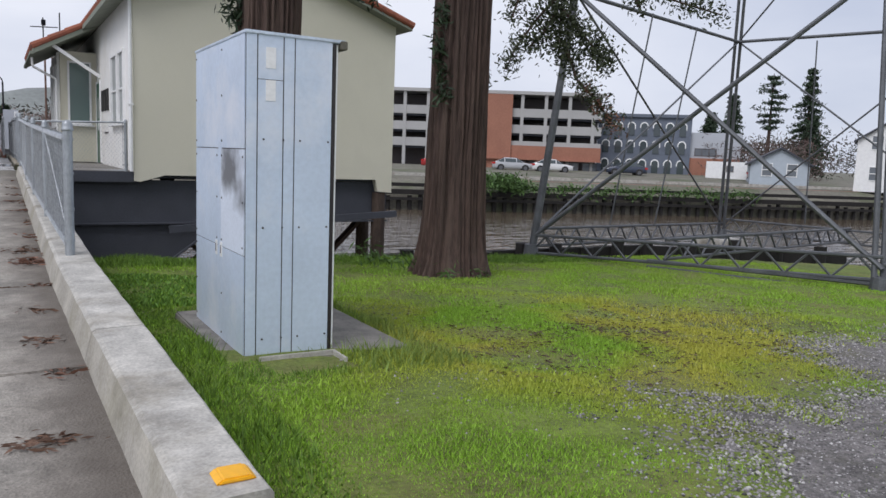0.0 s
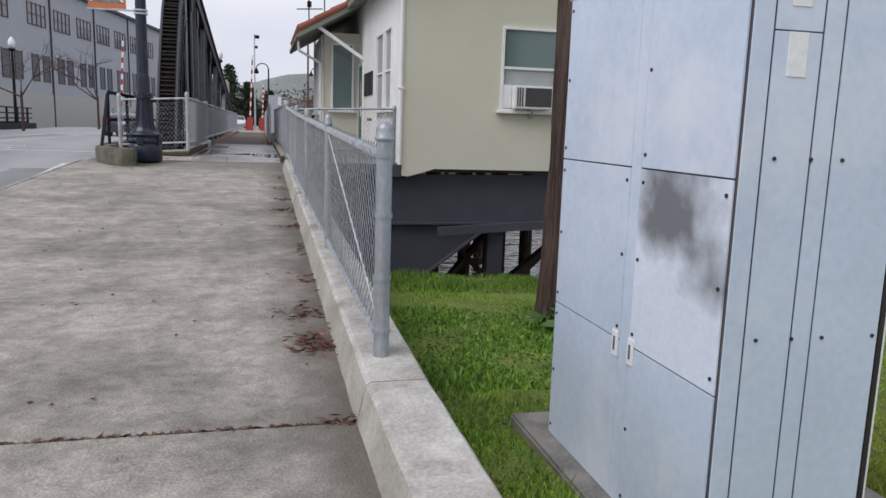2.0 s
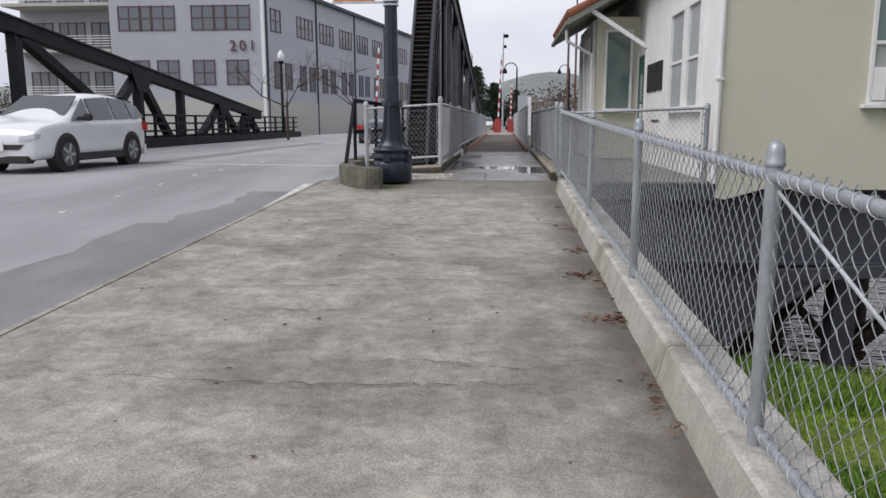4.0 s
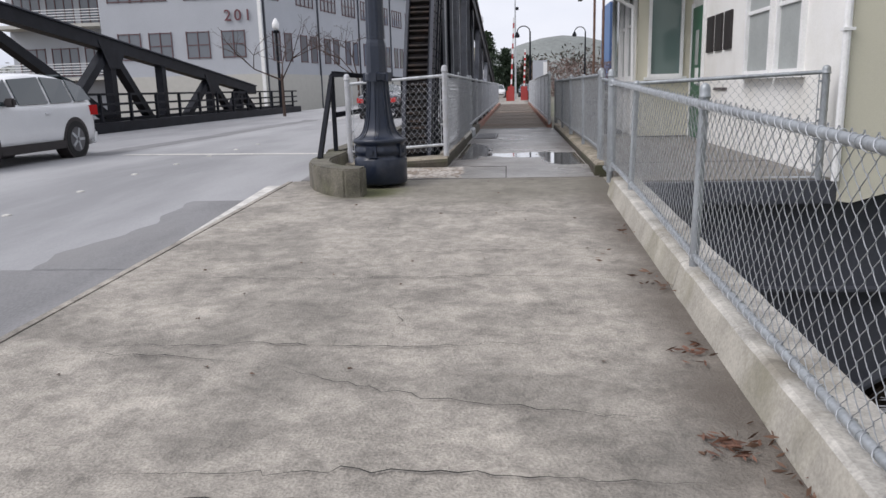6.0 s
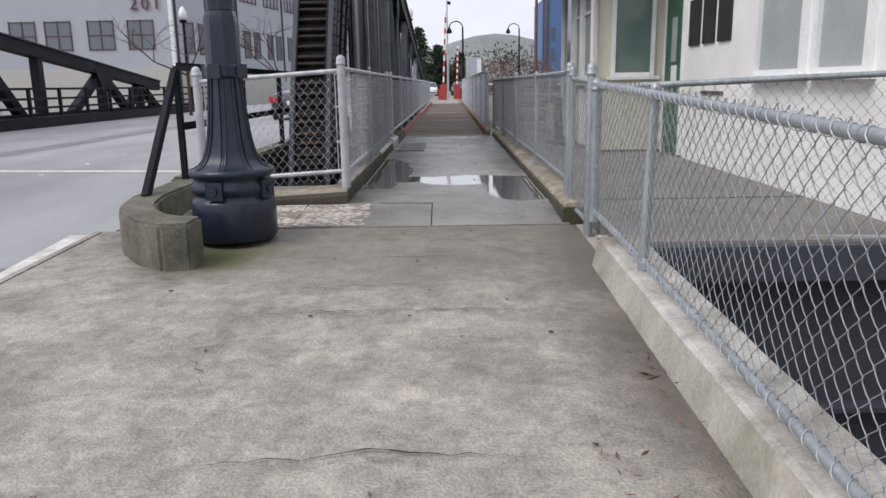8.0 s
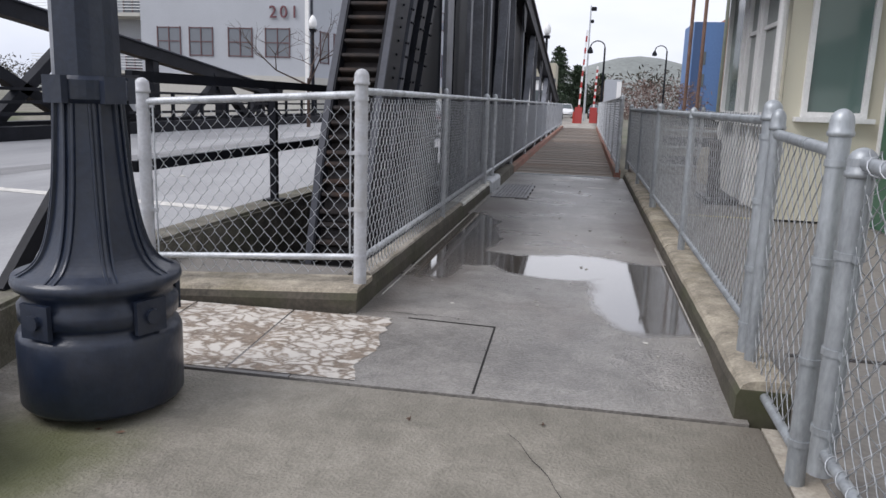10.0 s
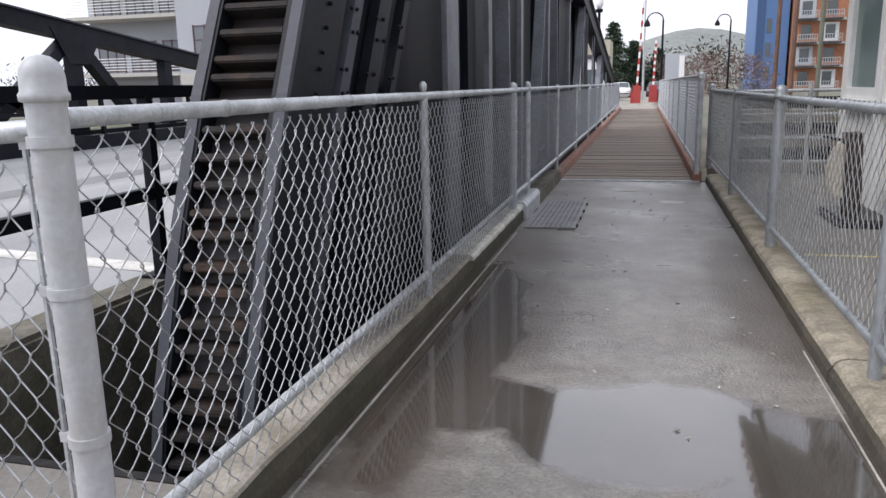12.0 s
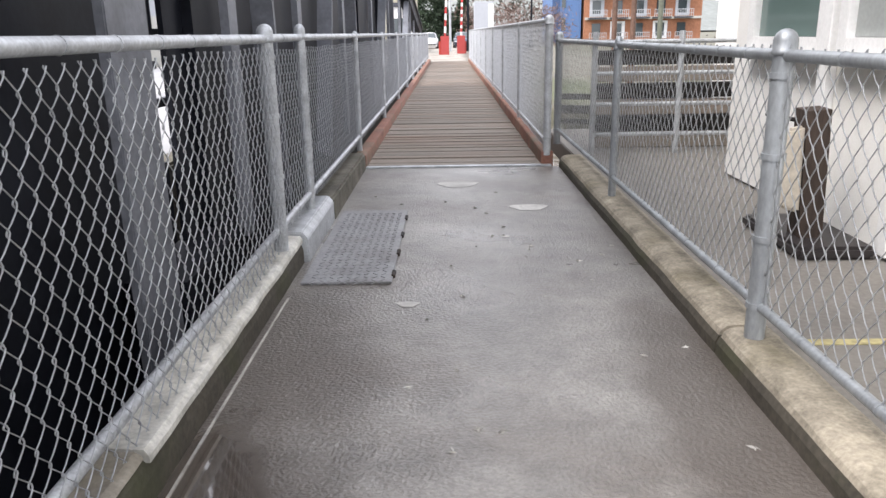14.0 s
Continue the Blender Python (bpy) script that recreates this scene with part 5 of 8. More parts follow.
def house():
    X0, X1, Y0, Y1, ZT = 2.63, 9.02, 17.74, 31.5, 4.62
    th = thing("bridge_house", (5.8, 24, 0.5), "cream stucco bridge-tender's house with a red tiled roof on steel girders", "house")
    rz, rx = 5.72, 5.85
    front = [(X0, 0.54), (X0 + 0.12, 0.52), (3.28, 0.675), (8.55, 0.665), (8.62, 0.36), (X1, 0.33), (X1, ZT), (rx, rz), (X0, ZT)]
    part("wall_front", prism(front, "y", Y0, Y0 + 0.2), M["stucco"], th)
    part("wall_side", prism([(Y0 + 0.201, 0.6), (Y1, 0.6), (Y1, ZT), (Y0 + 0.201, ZT)], "x", X0, X0 + 0.2), M["white"], th, "white painted side wall")
    part("wall_river", prism([(Y0 + 0.201, 0.4), (Y1, 0.4), (Y1, ZT), (Y0 + 0.201, ZT)], "x", X1 - 0.2, X1), M["stucco"], th)
    part("wall_back", box(X0 + 0.2, X1 - 0.2, Y1 - 0.2, Y1, 0.6, ZT), M["stucco"], th)
    part("soffit", box(X0 + 0.2, X1 - 0.2, Y0 + 0.2, Y1 - 0.2, 0.6, 0.7), M["girder"], th)
    # gabled roof with barrel tiles along the verge
    for s, xa in ((-1, X0 - 0.45), (1, X1 + 0.30)):
        za = ZT - 0.12 if s < 0 else ZT - 0.05
        za = rz + (ZT - rz) * abs(xa - rx) / abs((X0 if s < 0 else X1) - rx)
        part("roof_slope", prism([(rx, rz), (xa, za), (xa, za + 0.12), (rx, rz + 0.12)], "y", Y0 - 0.35, Y1 + 0.3), M["fascia"], th)
        for k in range(16):
            for row in (0, 1):
                f = k / 16
                a = Vector((rx + (xa - rx) * f, Y0 - 0.32 + row * 0.24, rz + 0.16 + (za - rz) * f))
                g = (k + 1.15) / 16
                b = Vector((rx + (xa - rx) * g, Y0 - 0.32 + row * 0.24, rz + 0.145 + (za - rz) * g))
                part("roof_tile", tube(a, b, 0.085, 0.10, 10), M["tile"], th)
        for k in range(44):
            y = Y0 + 0.2 + k * 0.31
            part("tile_row", tube((rx, y, rz + 0.13), (xa, y, za + 0.13), 0.09, 0.10, 8), M["tile"], th)
    part("downpipe", tube((X0 - 0.06, Y0 - 0.02, 0.75), (X0 - 0.06, Y0 - 0.02, 4.7), 0.038, seg=10), M["trimw"], th, "white painted downpipe")
    part("pipe_clip", box(X0 - 0.11, X0, Y0 - 0.07, Y0 + 0.03, 2.20, 2.23), M["trimw"], th)
    # front window with the cooler in its lower sash
    w = window(th, "y", Y0, 4.62, 5.72, 1.90, 3.42, -1, bars=(0.52,), frame_w=0.045, pane=M["blind"])
    part("upper_pane", box(4.64, 5.70, Y0 - 0.02, Y0 - 0.013, 2.70, 3.40), M["teal"], w)
    ac = thing("window_air_conditioner", (5.2, Y0, 1.9), "beige window air conditioner with a dark grille", "air conditioner")
    part("case", box(4.80, 5.60, Y0 - 0.24, Y0 - 0.005, 1.90, 2.35, 0.012), M["trimw"], ac)
    part("grille", box(5.02, 5.57, Y0 - 0.252, Y0 - 0.241, 1.95, 2.31, 0.003), M["mull"], ac, "dark finned grille")
    for k in range(12):
        part("fin", box(5.03, 5.56, Y0 - 0.256, Y0 - 0.252, 1.965 + k * 0.029, 1.975 + k * 0.029), M["girder"], ac)
    for k in range(3):
        part("louvre", box(4.85 + k * 0.05, 4.875 + k * 0.05, Y0 - 0.255, Y0 - 0.24, 1.95, 2.31), M["mull"], ac)
    part("side_panel", box(4.625, 4.79, Y0 - 0.07, Y0 - 0.02, 1.91, 2.36, 0.006), M["trimw"], ac, "white folded filler panel")
    part("bracket", bar((5.2, Y0 - 0.22, 1.89), (5.2, Y0 - 0.02, 1.72), 0.05, 0.04), M["galv"], ac)
    # side windows, notice panels, door
    for a, b in ((18.98, 19.75), (20.05, 21.0)):
        window(th, "x", X0, a, b, 1.88, 3.48, -1, bars=(1,), pane=M["blind"])
    for k in range(3):
        y = 21.85 + k * 0.53
        part("notice_panel", box(X0 - 0.03, X0 - 0.002, y, y + 0.40, 2.23, 2.80, 0.004), M["black"], th, "dark glazed notice panel")
    part("letter_slot", box(X0 - 0.02, X0 - 0.002, 22.0, 22.75, 1.62, 1.66), M["mull"], th)
    d = part("door", box(X0 - 0.035, X0 - 0.003, 23.55, 24.32, 0.78, 3.05, 0.006), M["door"], th, "dark green painted door with a paper notice")
    part("door_pane", box(X0 - 0.042, X0 - 0.036, 23.78, 24.02, 2.05, 2.65, 0.003), M["blind"], d)
    part("paper_notice", box(X0 - 0.040, X0 - 0.036, 23.74, 24.0, 1.72, 2.0), M["trimw"], d)
    part("door_handle", tube((X0 - 0.08, 23.63, 1.72), (X0 - 0.035, 23.63, 1.72), 0.025, seg=10), M["galv"], d)
    for y in (23.47, 24.325):
        part("door_frame", box(X0 - 0.05, X0 - 0.002, y, y + 0.07, 0.78, 3.13, 0.004), M["trimw"], th)
    # projecting bay with its tall windows and pent roof
    bx, by0, by1 = 1.66, 24.5, 28.2
    part("bay_wall", box(bx, X0 - 0.002, by0, by0 + 0.15, 0.78, 3.95), M["stucco"], th)
    part("bay_wall", box(bx, bx + 0.15, by0 + 0.151, by1, 0.78, 3.95), M["white"], th)
    part("bay_wall", box(bx + 0.151, X0 - 0.002, by1 - 0.15, by1, 0.78, 3.95), M["stucco"], th)
    part("bay_ceiling", box(bx + 0.151, X0 - 0.002, by0 + 0.151, by1 - 0.151, 3.8, 3.95), M["white"], th)
    window(th, "y", by0, 1.90, 2.42, 1.92, 3.62, -1, bars=(), pane=M["teal"])
    for a, b, tint in ((24.85, 25.55, M["blind"]), (25.85, 26.35, M["blind"]), (26.72, 27.72, M["teal"])):
        window(th, "x", bx, a, b, 1.90, 3.62, -1, bars=(0.55,) if tint == M["blind"] else (), frame_w=0.11, pane=tint)
        part("pilaster", box(bx - 0.07, bx - 0.002, a - 0.20, a - 0.09, 0.78, 3.9, 0.006), M["trimw"], th)
    part("bay_roof", prism([(0.95, 3.70), (X0, 4.62), (X0, 4.76), (0.95, 3.84)], "y", 23.55, by1 + 0.3), M["fascia"], th, "grey-green boarded eave")
    for k in range(17):
        y = 23.6 + k * 0.29
        for j in range(4):
            u, w = j / 4, (j + 1.12) / 4
            part("roof_tile", tube((0.93 + (X0 - 0.93) * u, y, 3.90 + 0.94 * u), (0.93 + (X0 - 0.93) * w, y, 3.885 + 0.94 * w), 0.10, 0.085, 9), M["tile"], th)
    part("gutter", bar((0.92, 23.5, 3.72), (0.92, by1 + 0.3, 3.72), 0.09, 0.08), M["fascia"], th)
    bm = tube((0.95, 24.3, 3.66), (0.97, 24.35, 3.42), 0.035, seg=8)
    tube((0.97, 24.35, 3.42), (1.55, 24.45, 3.12), 0.035, seg=8, bm=bm)
    tube((1.55, 24.45, 3.12), (1.58, 24.45, 0.8), 0.035, seg=8, bm=bm)
    part("downpipe", bm, M["trimw"], th, "white painted downpipe")
    part("strut", bar((1.45, 23.7, 3.98), (X0, 23.7, 3.22), 0.09, 0.09), M["trimw"], th, "white painted diagonal eave strut")
    for k, z in ((-0.15, 0.55), (0.3, 0.75)):
        part("aerial", tube((1.5 + k, 26.2, 4.3), (1.5 + k, 26.2, 4.5 + z), 0.02, seg=6), M["steel"], th)
    part("aerial_arm", tube((1.0, 26.2, 4.75), (1.75, 26.2, 4.8), 0.015, seg=6), M["steel"], th)
    part("floodlight", box(1.30, 1.42, 26.1, 26.24, 4.82, 4.98, 0.01), M["steel"], th)


house()

# deck between the footway and the house
dk = thing("house_deck", (1.6, 24, 0.6), "bare weathered concrete house deck", "deck", kind="structure")
part("slab", box(0.562, 2.62, 17.92, 31.5, 0.54, 0.755, 0.01), M["deckc"], dk)
part("edge_beam", box(0.665, 2.75, 17.80, 17.915, 0.50, 0.74, 0.01), M["girder"], dk)
part("yellow_line", box(0.70, 1.6, 24.60, 24.65, 0.756, 0.760), mat("faded_yellow", (0.46, 0.40, 0.2), 0.8, var=0.3, scale=8), dk)
part("expansion_joint", box(0.70, 2.6, 19.76, 19.80, 0.7555, 0.759), M["black"], dk)

# steel girders and timber piles carrying the house
gd = thing("house_girder", (3, 17.9, -0.5), "dark grey painted haunched plate girder under the house", "girder")
part("web", prism([(0.7, 0.53), (9.0, 0.60), (9.0, -0.30), (6.4, -0.42), (4.6, -0.42), (2.72, -1.82), (0.7, -1.82)], "y", 18.0, 18.06), M["girder"], gd)
part("flange", bar((0.7, 17.98, -0.43), (9.0, 17.98, -0.43), 0.22, 0.035), M["girder"], gd)
part("haunch_flange", bar((4.6, 17.98, -0.42), (2.72, 17.98, -1.82), 0.24, 0.035), M["girder"], gd)
part("end_plate", box(0.665, 0.70, 14.0, 31, -1.9, 0.53), M["girder"], gd)
part("bottom_plate", box(0.7, 2.8, 17.5, 18.5, -1.86, -1.82), M["girder"], gd)
for x, w in ((4.55, 0.34), (5.9, 0.36)):
    part("column", box(x, x + w, 17.45 if x > 5 else 18.1, 17.8 if x > 5 else 18.45, -2.2, -0.45, 0.01), M["girder"], gd)
part("tie_beam", bar((3.3, 17.4, -0.52), (9.0, 17.4, -0.20), 0.12, 0.16), M["girder"], gd)
pl = thing("timber_piles", (5, 20, -3), "dark braced timber piles over the river", "piles")
for i, (x, y) in enumerate([(3.6, 19.2), (5.2, 19.4), (7.0, 19.2), (8.6, 18.6), (3.6, 23), (5.4, 23), (7.2, 23), (8.7, 23), (4.4, 27), (7, 27)]):
    part("pile", tube((x, y, -4), (x, y, 0.55), 0.19, 0.17, 12), M["trestle"], pl)
for a, b in (((3.6, 19.0, -2.2), (5.2, 19.2, -0.4)), ((5.2, 19.2, -2.2), (3.6, 19.0, -0.5)), ((5.2, 19.1, -2.2), (7.0, 19.0, -0.4)), ((7.0, 19, -2.2), (8.6, 18.5, -0.3)), ((7, 19, -0.5), (5.2, 19.1, -2.0))):
    part("brace", bar(a, b, 0.10, 0.26, up=(0, 1, 0)), M["trestle"], pl)
part("cap_beam", box(3.2, 9.0, 18.9, 19.3, -0.35, 0.0, 0.02), M["trestle"], pl)
part("corner_pile", tube((8.75, 17.95, -3.4), (8.75, 17.95, 0.33), 0.20, 0.18, 12), M["trestle"], pl, "mossy round corner pile")


# ---- trees ----
def foliage_mat(name, col, var=0.45):
    m = bpy.data.materials.new(name)
    m.use_nodes = True
    n, l = m.node_tree.nodes, m.node_tree.links
    b = n["Principled BSDF"]
    geo, mr, vm = n.new("ShaderNodeNewGeometry"), n.new("ShaderNodeMapRange"), n.new("ShaderNodeVectorMath")
    vm.operation = "SCALE"
    vm.inputs[0].default_value = col
    mr.inputs["To Min"].default_value, mr.inputs["To Max"].default_value = 1 - var, 1 + var
    l.new(geo.outputs["Random Per Island"], mr.inputs[0])
    l.new(mr.outputs[0], vm.inputs["Scale"])
    l.new(vm.outputs[0], b.inputs["Base Color"])
    b.inputs["Roughness"].default_value = 0.6
    b.inputs["Specular IOR Level"].default_value = 0.3
    return m


LEAF = foliage_mat("oak_leaf", (0.045, 0.055, 0.028))
NEEDLE = foliage_mat("conifer_needle", (0.035, 0.055, 0.03))
IVY = foliage_mat("bank_ivy", (0.07, 0.13, 0.035))
TWIG = foliage_mat("bare_twig", (0.12, 0.085, 0.075), 0.3)
DRY = foliage_mat("dry_needles", (0.15, 0.075, 0.05), 0.5)
rng = np.random.default_rng(5)


def leaves(name, centres, spread, n, size, material, parent, label="", flat=0.0, long=1.6):
    """Many small two-triangle leaves scattered about the given centres."""
    c = np.repeat(np.asarray(centres, float), n, 0)
    k = len(c)
    c = c + rng.normal(0, 1, (k, 3)) * np.asarray(spread)
    a = rng.normal(0, 1, (k, 3))
    a[:, 2] *= 1 - flat
    a /= np.linalg.norm(a, axis=1)[:, None]
    b = np.cross(a, rng.normal(0, 1, (k, 3)))
    b /= np.linalg.norm(b, axis=1)[:, None]
    s = size * rng.uniform(0.6, 1.4, (k, 1))
    v = np.stack([c - a * s * long, c + b * s * 0.5, c + a * s * long, c - b * s * 0.5], 1).reshape(-1, 3)
    i = np.arange(k)[:, None] * 4
    return tagged(raw(name, v, np.concatenate([i, i + 1, i + 2, i + 3], 1), material, parent, label), kind="stuff")


def redwood(x, y, z, r0, r1, h, seed, flare):
    th = thing("redwood_tree", (x, y, z), "redwood with deeply furrowed red-brown bark in the lawn", "tree", "redwoods")
    g = np.random.default_rng(seed)
    n, rows = 220, 90
    t = np.linspace(0, 1, rows)[:, None] ** 1.3
    a = np.linspace(0, 2 * np.pi, n, endpoint=False)[None, :]
    zz = t * h
    rad = r1 + (r0 - r1) * (1 - t) ** 0.8 * 0.45 + flare * np.exp(-zz / 0.5)
    ridge = 0
    for k in range(60):
        f = int(g.integers(9, 52))
        ridge = ridge + np.sin(f * a + g.uniform(0, 6.3) + g.normal(0, 0.45) * zz + 0.7 * np.sin(zz * g.uniform(0.8, 3.0) + g.uniform(0, 6))) / 60 * 2.0
    rad = rad * (1 + 0.15 * np.tanh(ridge * 2.2) + 0.05 * np.sin(3 * a + zz * 0.2 + seed) + 0.06 * np.exp(-zz / 0.5) * np.sin(7 * a + seed))
    lean = 0.01 * zz
    v = np.stack([x + rad * np.cos(a) + lean, y + rad * np.sin(a), z - 0.15 + zz + 0 * a], 2).reshape(-1, 3)
    i = (np.arange(rows - 1)[:, None] * n + np.arange(n)[None, :]).ravel()
    j = (np.arange(rows - 1)[:, None] * n + (np.arange(n)[None, :] + 1) % n).ravel()
    raw("trunk", v, np.stack([i, j, j + n, i + n], 1), M["bark"], th, smooth=False)
    for k in range(9):
        an, hz = g.uniform(0, 6.3), g.uniform(4.6, h)
        p = Vector((x + r1 * math.cos(an), y + r1 * math.sin(an), z + hz))
        q = p + Vector((math.cos(an) * 1.6, math.sin(an) * 1.6, -0.3))
        part("limb", tube(p, q, 0.05, 0.015, 7), M["bark"], th)
        leaves("needle_spray", [p.lerp(q, s) for s in np.linspace(0.3, 1, 7)], (0.22, 0.22, 0.12), 60, 0.05, NEEDLE, th, flat=0.4)
    return th


t1 = redwood(6.70, 10.85, lawn(6.7, 10.85), 0.60, 0.40, 9.0, 3, 0.26)
t2 = redwood(3.44, 11.0, lawn(3.44, 11.0), 0.44, 0.42, 9.0, 8, 0.04)
# epicormic sprigs on the trunks
for th, cs in ((t1, [(6.27, 10.6, 2.35), (6.24, 10.6, 2.65), (6.2, 10.65, 3.1), (7.13, 10.75, 2.75), (6.22, 10.6, 3.6)]), (t2, [(2.98, 10.95, 3.2), (2.92, 10.85, 3.55), (2.94, 10.9, 3.35), (3.3, 10.55, 0.75), (3.84, 10.85, 2.2)])):
    leaves("sprig", cs, (0.07, 0.07, 0.11), 70, 0.035, NEEDLE, th, "tufts of green needles on the bark", long=2.4)
# broad leaves and long grass at the foot
leaves("foot_weeds", [(6.3, 10.25, -0.6), (6.9, 10.2, -0.62), (5.9, 10.9, -0.45), (5.6, 11.6, -0.42), (5.8, 12.2, -0.45)], (0.16, 0.12, 0.10), 40, 0.03, IVY, t1, long=3.0)
leaves("foot_weeds", [(3.2, 10.3, -0.38), (2.95, 10.2, -0.39), (3.55, 10.35, -0.39)], (0.2, 0.14, 0.07), 45, 0.075, IVY, t2, "broad green leaves at the trunk's foot", long=1.4)


def hanging_branch():
    th = thing("oak_branch", (7.2, 8.3, 4.6), "hanging leafy evergreen branch with a few browned twigs", "branch")
    lines = [[(7.0, 8.5, 5.2), (6.95, 8.55, 4.2), (6.95, 8.53, 3.4), (6.95, 8.53, 2.8)],
             [(6.95, 8.53, 3.5), (7.15, 8.35, 3.2), (7.35, 8.18, 2.9), (7.45, 8.08, 2.7)],
             [(7.0, 8.48, 3.0), (7.15, 8.33, 2.5), (7.38, 8.13, 2.2), (7.58, 7.97, 1.85)],
             [(6.95, 8.55, 3.7), (6.7, 8.75, 3.35), (6.45, 8.92, 2.9), (6.36, 8.98, 2.62)],
             [(6.9, 8.6, 3.4), (6.75, 8.7, 3.1), (6.62, 8.8, 2.95)],
             [(7.1, 8.3, 4.4), (7.7, 7.85, 3.75), (8.2, 7.4, 3.55), (8.5, 7.0, 3.38)],
             [(7.6, 7.9, 3.8), (7.75, 7.8, 3.5)], [(6.9, 8.6, 4.0), (6.5, 8.9, 3.7), (6.4, 8.95, 3.35)]]
    cs = []
    for k, ln in enumerate(lines):
        bm = bmesh.new()
        for i, (a, b) in enumerate(zip(ln, ln[1:])):
            tube(a, b, 0.028 / (1 + 0.6 * i), 0.028 / (1.6 + 0.6 * i), 6, bm)
        part("limb", bm, M["bark"], th)
        for a, b in zip(ln, ln[1:]):
            cs += [Vector(a).lerp(Vector(b), s) for s in np.linspace(0, 1, 7)]
    leaves("crown", cs, (0.085, 0.085, 0.095), 34, 0.028, LEAF, th, long=1.3)
    leaves("crown", [(6.97, 8.52, z) for z in (2.95, 3.15, 3.3, 3.5, 3.7)] + [(7.2, 8.3, 3.1), (7.35, 8.17, 2.95), (7.1, 8.4, 2.85), (7.4, 8.1, 2.8)], (0.13, 0.13, 0.13), 190, 0.028, LEAF, th, long=1.3)
    leaves("dry_twigs", [(7.25, 8.25, 2.35), (7.4, 8.12, 2.15), (7.5, 8.03, 2.0), (7.57, 7.97, 1.87)], (0.07, 0.07, 0.07), 70, 0.02, DRY, th, "browned hanging twigs", long=2.5)


hanging_branch()


# ---- steel mast on the bank ----
def lattice(parent, a, b, h, r, name="lattice_girder", step=0.8, sag=0.0):
    a, b = Vector(a), Vector(b)
    k = max(2, int((b - a).length / step))
    up = Vector((0, 0, h))
    g = part(name, tube(a, b, r, seg=6), M["tower"], parent)
    part("chord", tube(a + up, b + up, r, seg=6), M["tower"], g)
    for i in range(k):
        p, q = a.lerp(b, i / k), a.lerp(b, (i + 0.5) / k) + up
        part("lacing", tube(p, q, r * 0.7, seg=5), M["tower"], g)
        part("lacing", tube(q, a.lerp(b, (i + 1) / k), r * 0.7, seg=5), M["tower"], g)


def mast():
    th = thing("lattice_mast", (15, 12, -1), "grey steel lattice mast braced over the riverbank", "mast")
    foot = [Vector(p) for p in ((10.9, 14.0, -1.0), (22.25, 17.6, -1.2), (24.5, 9.6, -1.1), (13.5, 7.2, -0.85))]
    top = [Vector(p) for p in ((11.55, 13.68, 5.2), (20.84, 16.45, 5.41), (22.8, 10.3, 5.4), (14.25, 8.0, 5.2))]
    for f, t in zip(foot, top):
        up = f + (t - f) * 1.9
        for o in ((0.0, 0.0, 0),) if f is foot[0] else ((0.09, 0.0, 0), (-0.09, 0.06, 0)):
            part("leg", tube(f + Vector(o), up + Vector(o), 0.095 if f is foot[0] else 0.055, 0.075 if f is foot[0] else 0.045, 8), M["tower"], th)
        part("foot_block", box(f.x - 0.75, f.x + 0.75, f.y - 0.55, f.y + 0.55, f.z - 1.6, f.z + 0.02, 0.03), M["kerb"], th, "concrete footing")
        part("shoe", tube(f, f + Vector((0, 0, 0.35)), 0.2, 0.16, 10), M["tower"], th)
    for i in range(4):
        j = (i + 1) % 4
        a, b, c, d = foot[i], foot[j], top[i], top[j]
        part("strut", tube(c, d, 0.05, seg=8), M["tower"], th)
        thick = 0.05 if i == 3 else 0.028
        part("brace", tube(a + Vector((0, 0, 0.5)), d, thick, seg=8), M["tower"], th)
        part("brace", tube(b + Vector((0, 0, 0.5)), c, thick, seg=8), M["tower"], th)
        up = [(top[k] - foot[k]) * 0.9 + top[k] for k in (i, j)]
        if i == 1:
            part("brace", tube(c, up[1], thick, seg=8), M["tower"], th)
            part("brace", tube(d, up[0], thick, seg=8), M["tower"], th)
        lattice(th, a + Vector((0, 0, 0.30)), b + Vector((0, 0, 0.15)), 0.42, 0.035, step=0.75)
    lattice(th, foot[0].lerp(foot[3], 0.45) + Vector((0, 0, 0.3)), foot[1].lerp(foot[2], 0.5) + Vector((0, 0, 0.3)), 0.42, 0.035)
    for p, q in (((14.6, 15.3, -0.5), (15.0, 14.6, 5.3)), ((17.0, 15.9, -0.5), (17.4, 15.2, 5.3)), ((22.8, 14.8, -0.4), (22.2, 14.6, 5.4)), ((20.0, 10.5, -0.3), (19.5, 10.6, 5.4))):
        part("hanger", tube(p, q, 0.022, seg=6), M["tower"], th)
    part("rail", tube(foot[3] + Vector((0, 0, 0.05)), foot[0].lerp(foot[3], 0.4) + Vector((0, 0, 0.1)), 0.04, seg=6), M["tower"], th)
    part("rail", tube(foot[3] + Vector((0, 0, 0.22)), foot[0].lerp(foot[3], 0.4) + Vector((0, 0, 0.24)), 0.04, seg=6), M["tower"], th)


mast()
# mooring piles and waling along the near bank
bk = thing("bank_piles", (12, 14.6, -2), "weathered timber fender piles along the near bank", "piles")
for i in range(12):
    x = 7.7 + i * 1.05
    y = 14.3 - max(0, x - 15) * 0.55
    part("pile", tube((x, y, -3.4), (x, y, -0.72 + 0.12 * math.sin(i * 2.3)), 0.17, 0.16, 10), M["pile"], bk)
part("waling", bar((7.3, 14.55, -1.0), (15, 14.55, -1.0), 0.2, 0.3), M["pile"], bk)
part("waling", bar((15, 14.5, -1.0), (20, 11.7, -1.05), 0.2, 0.3), M["pile"], bk)

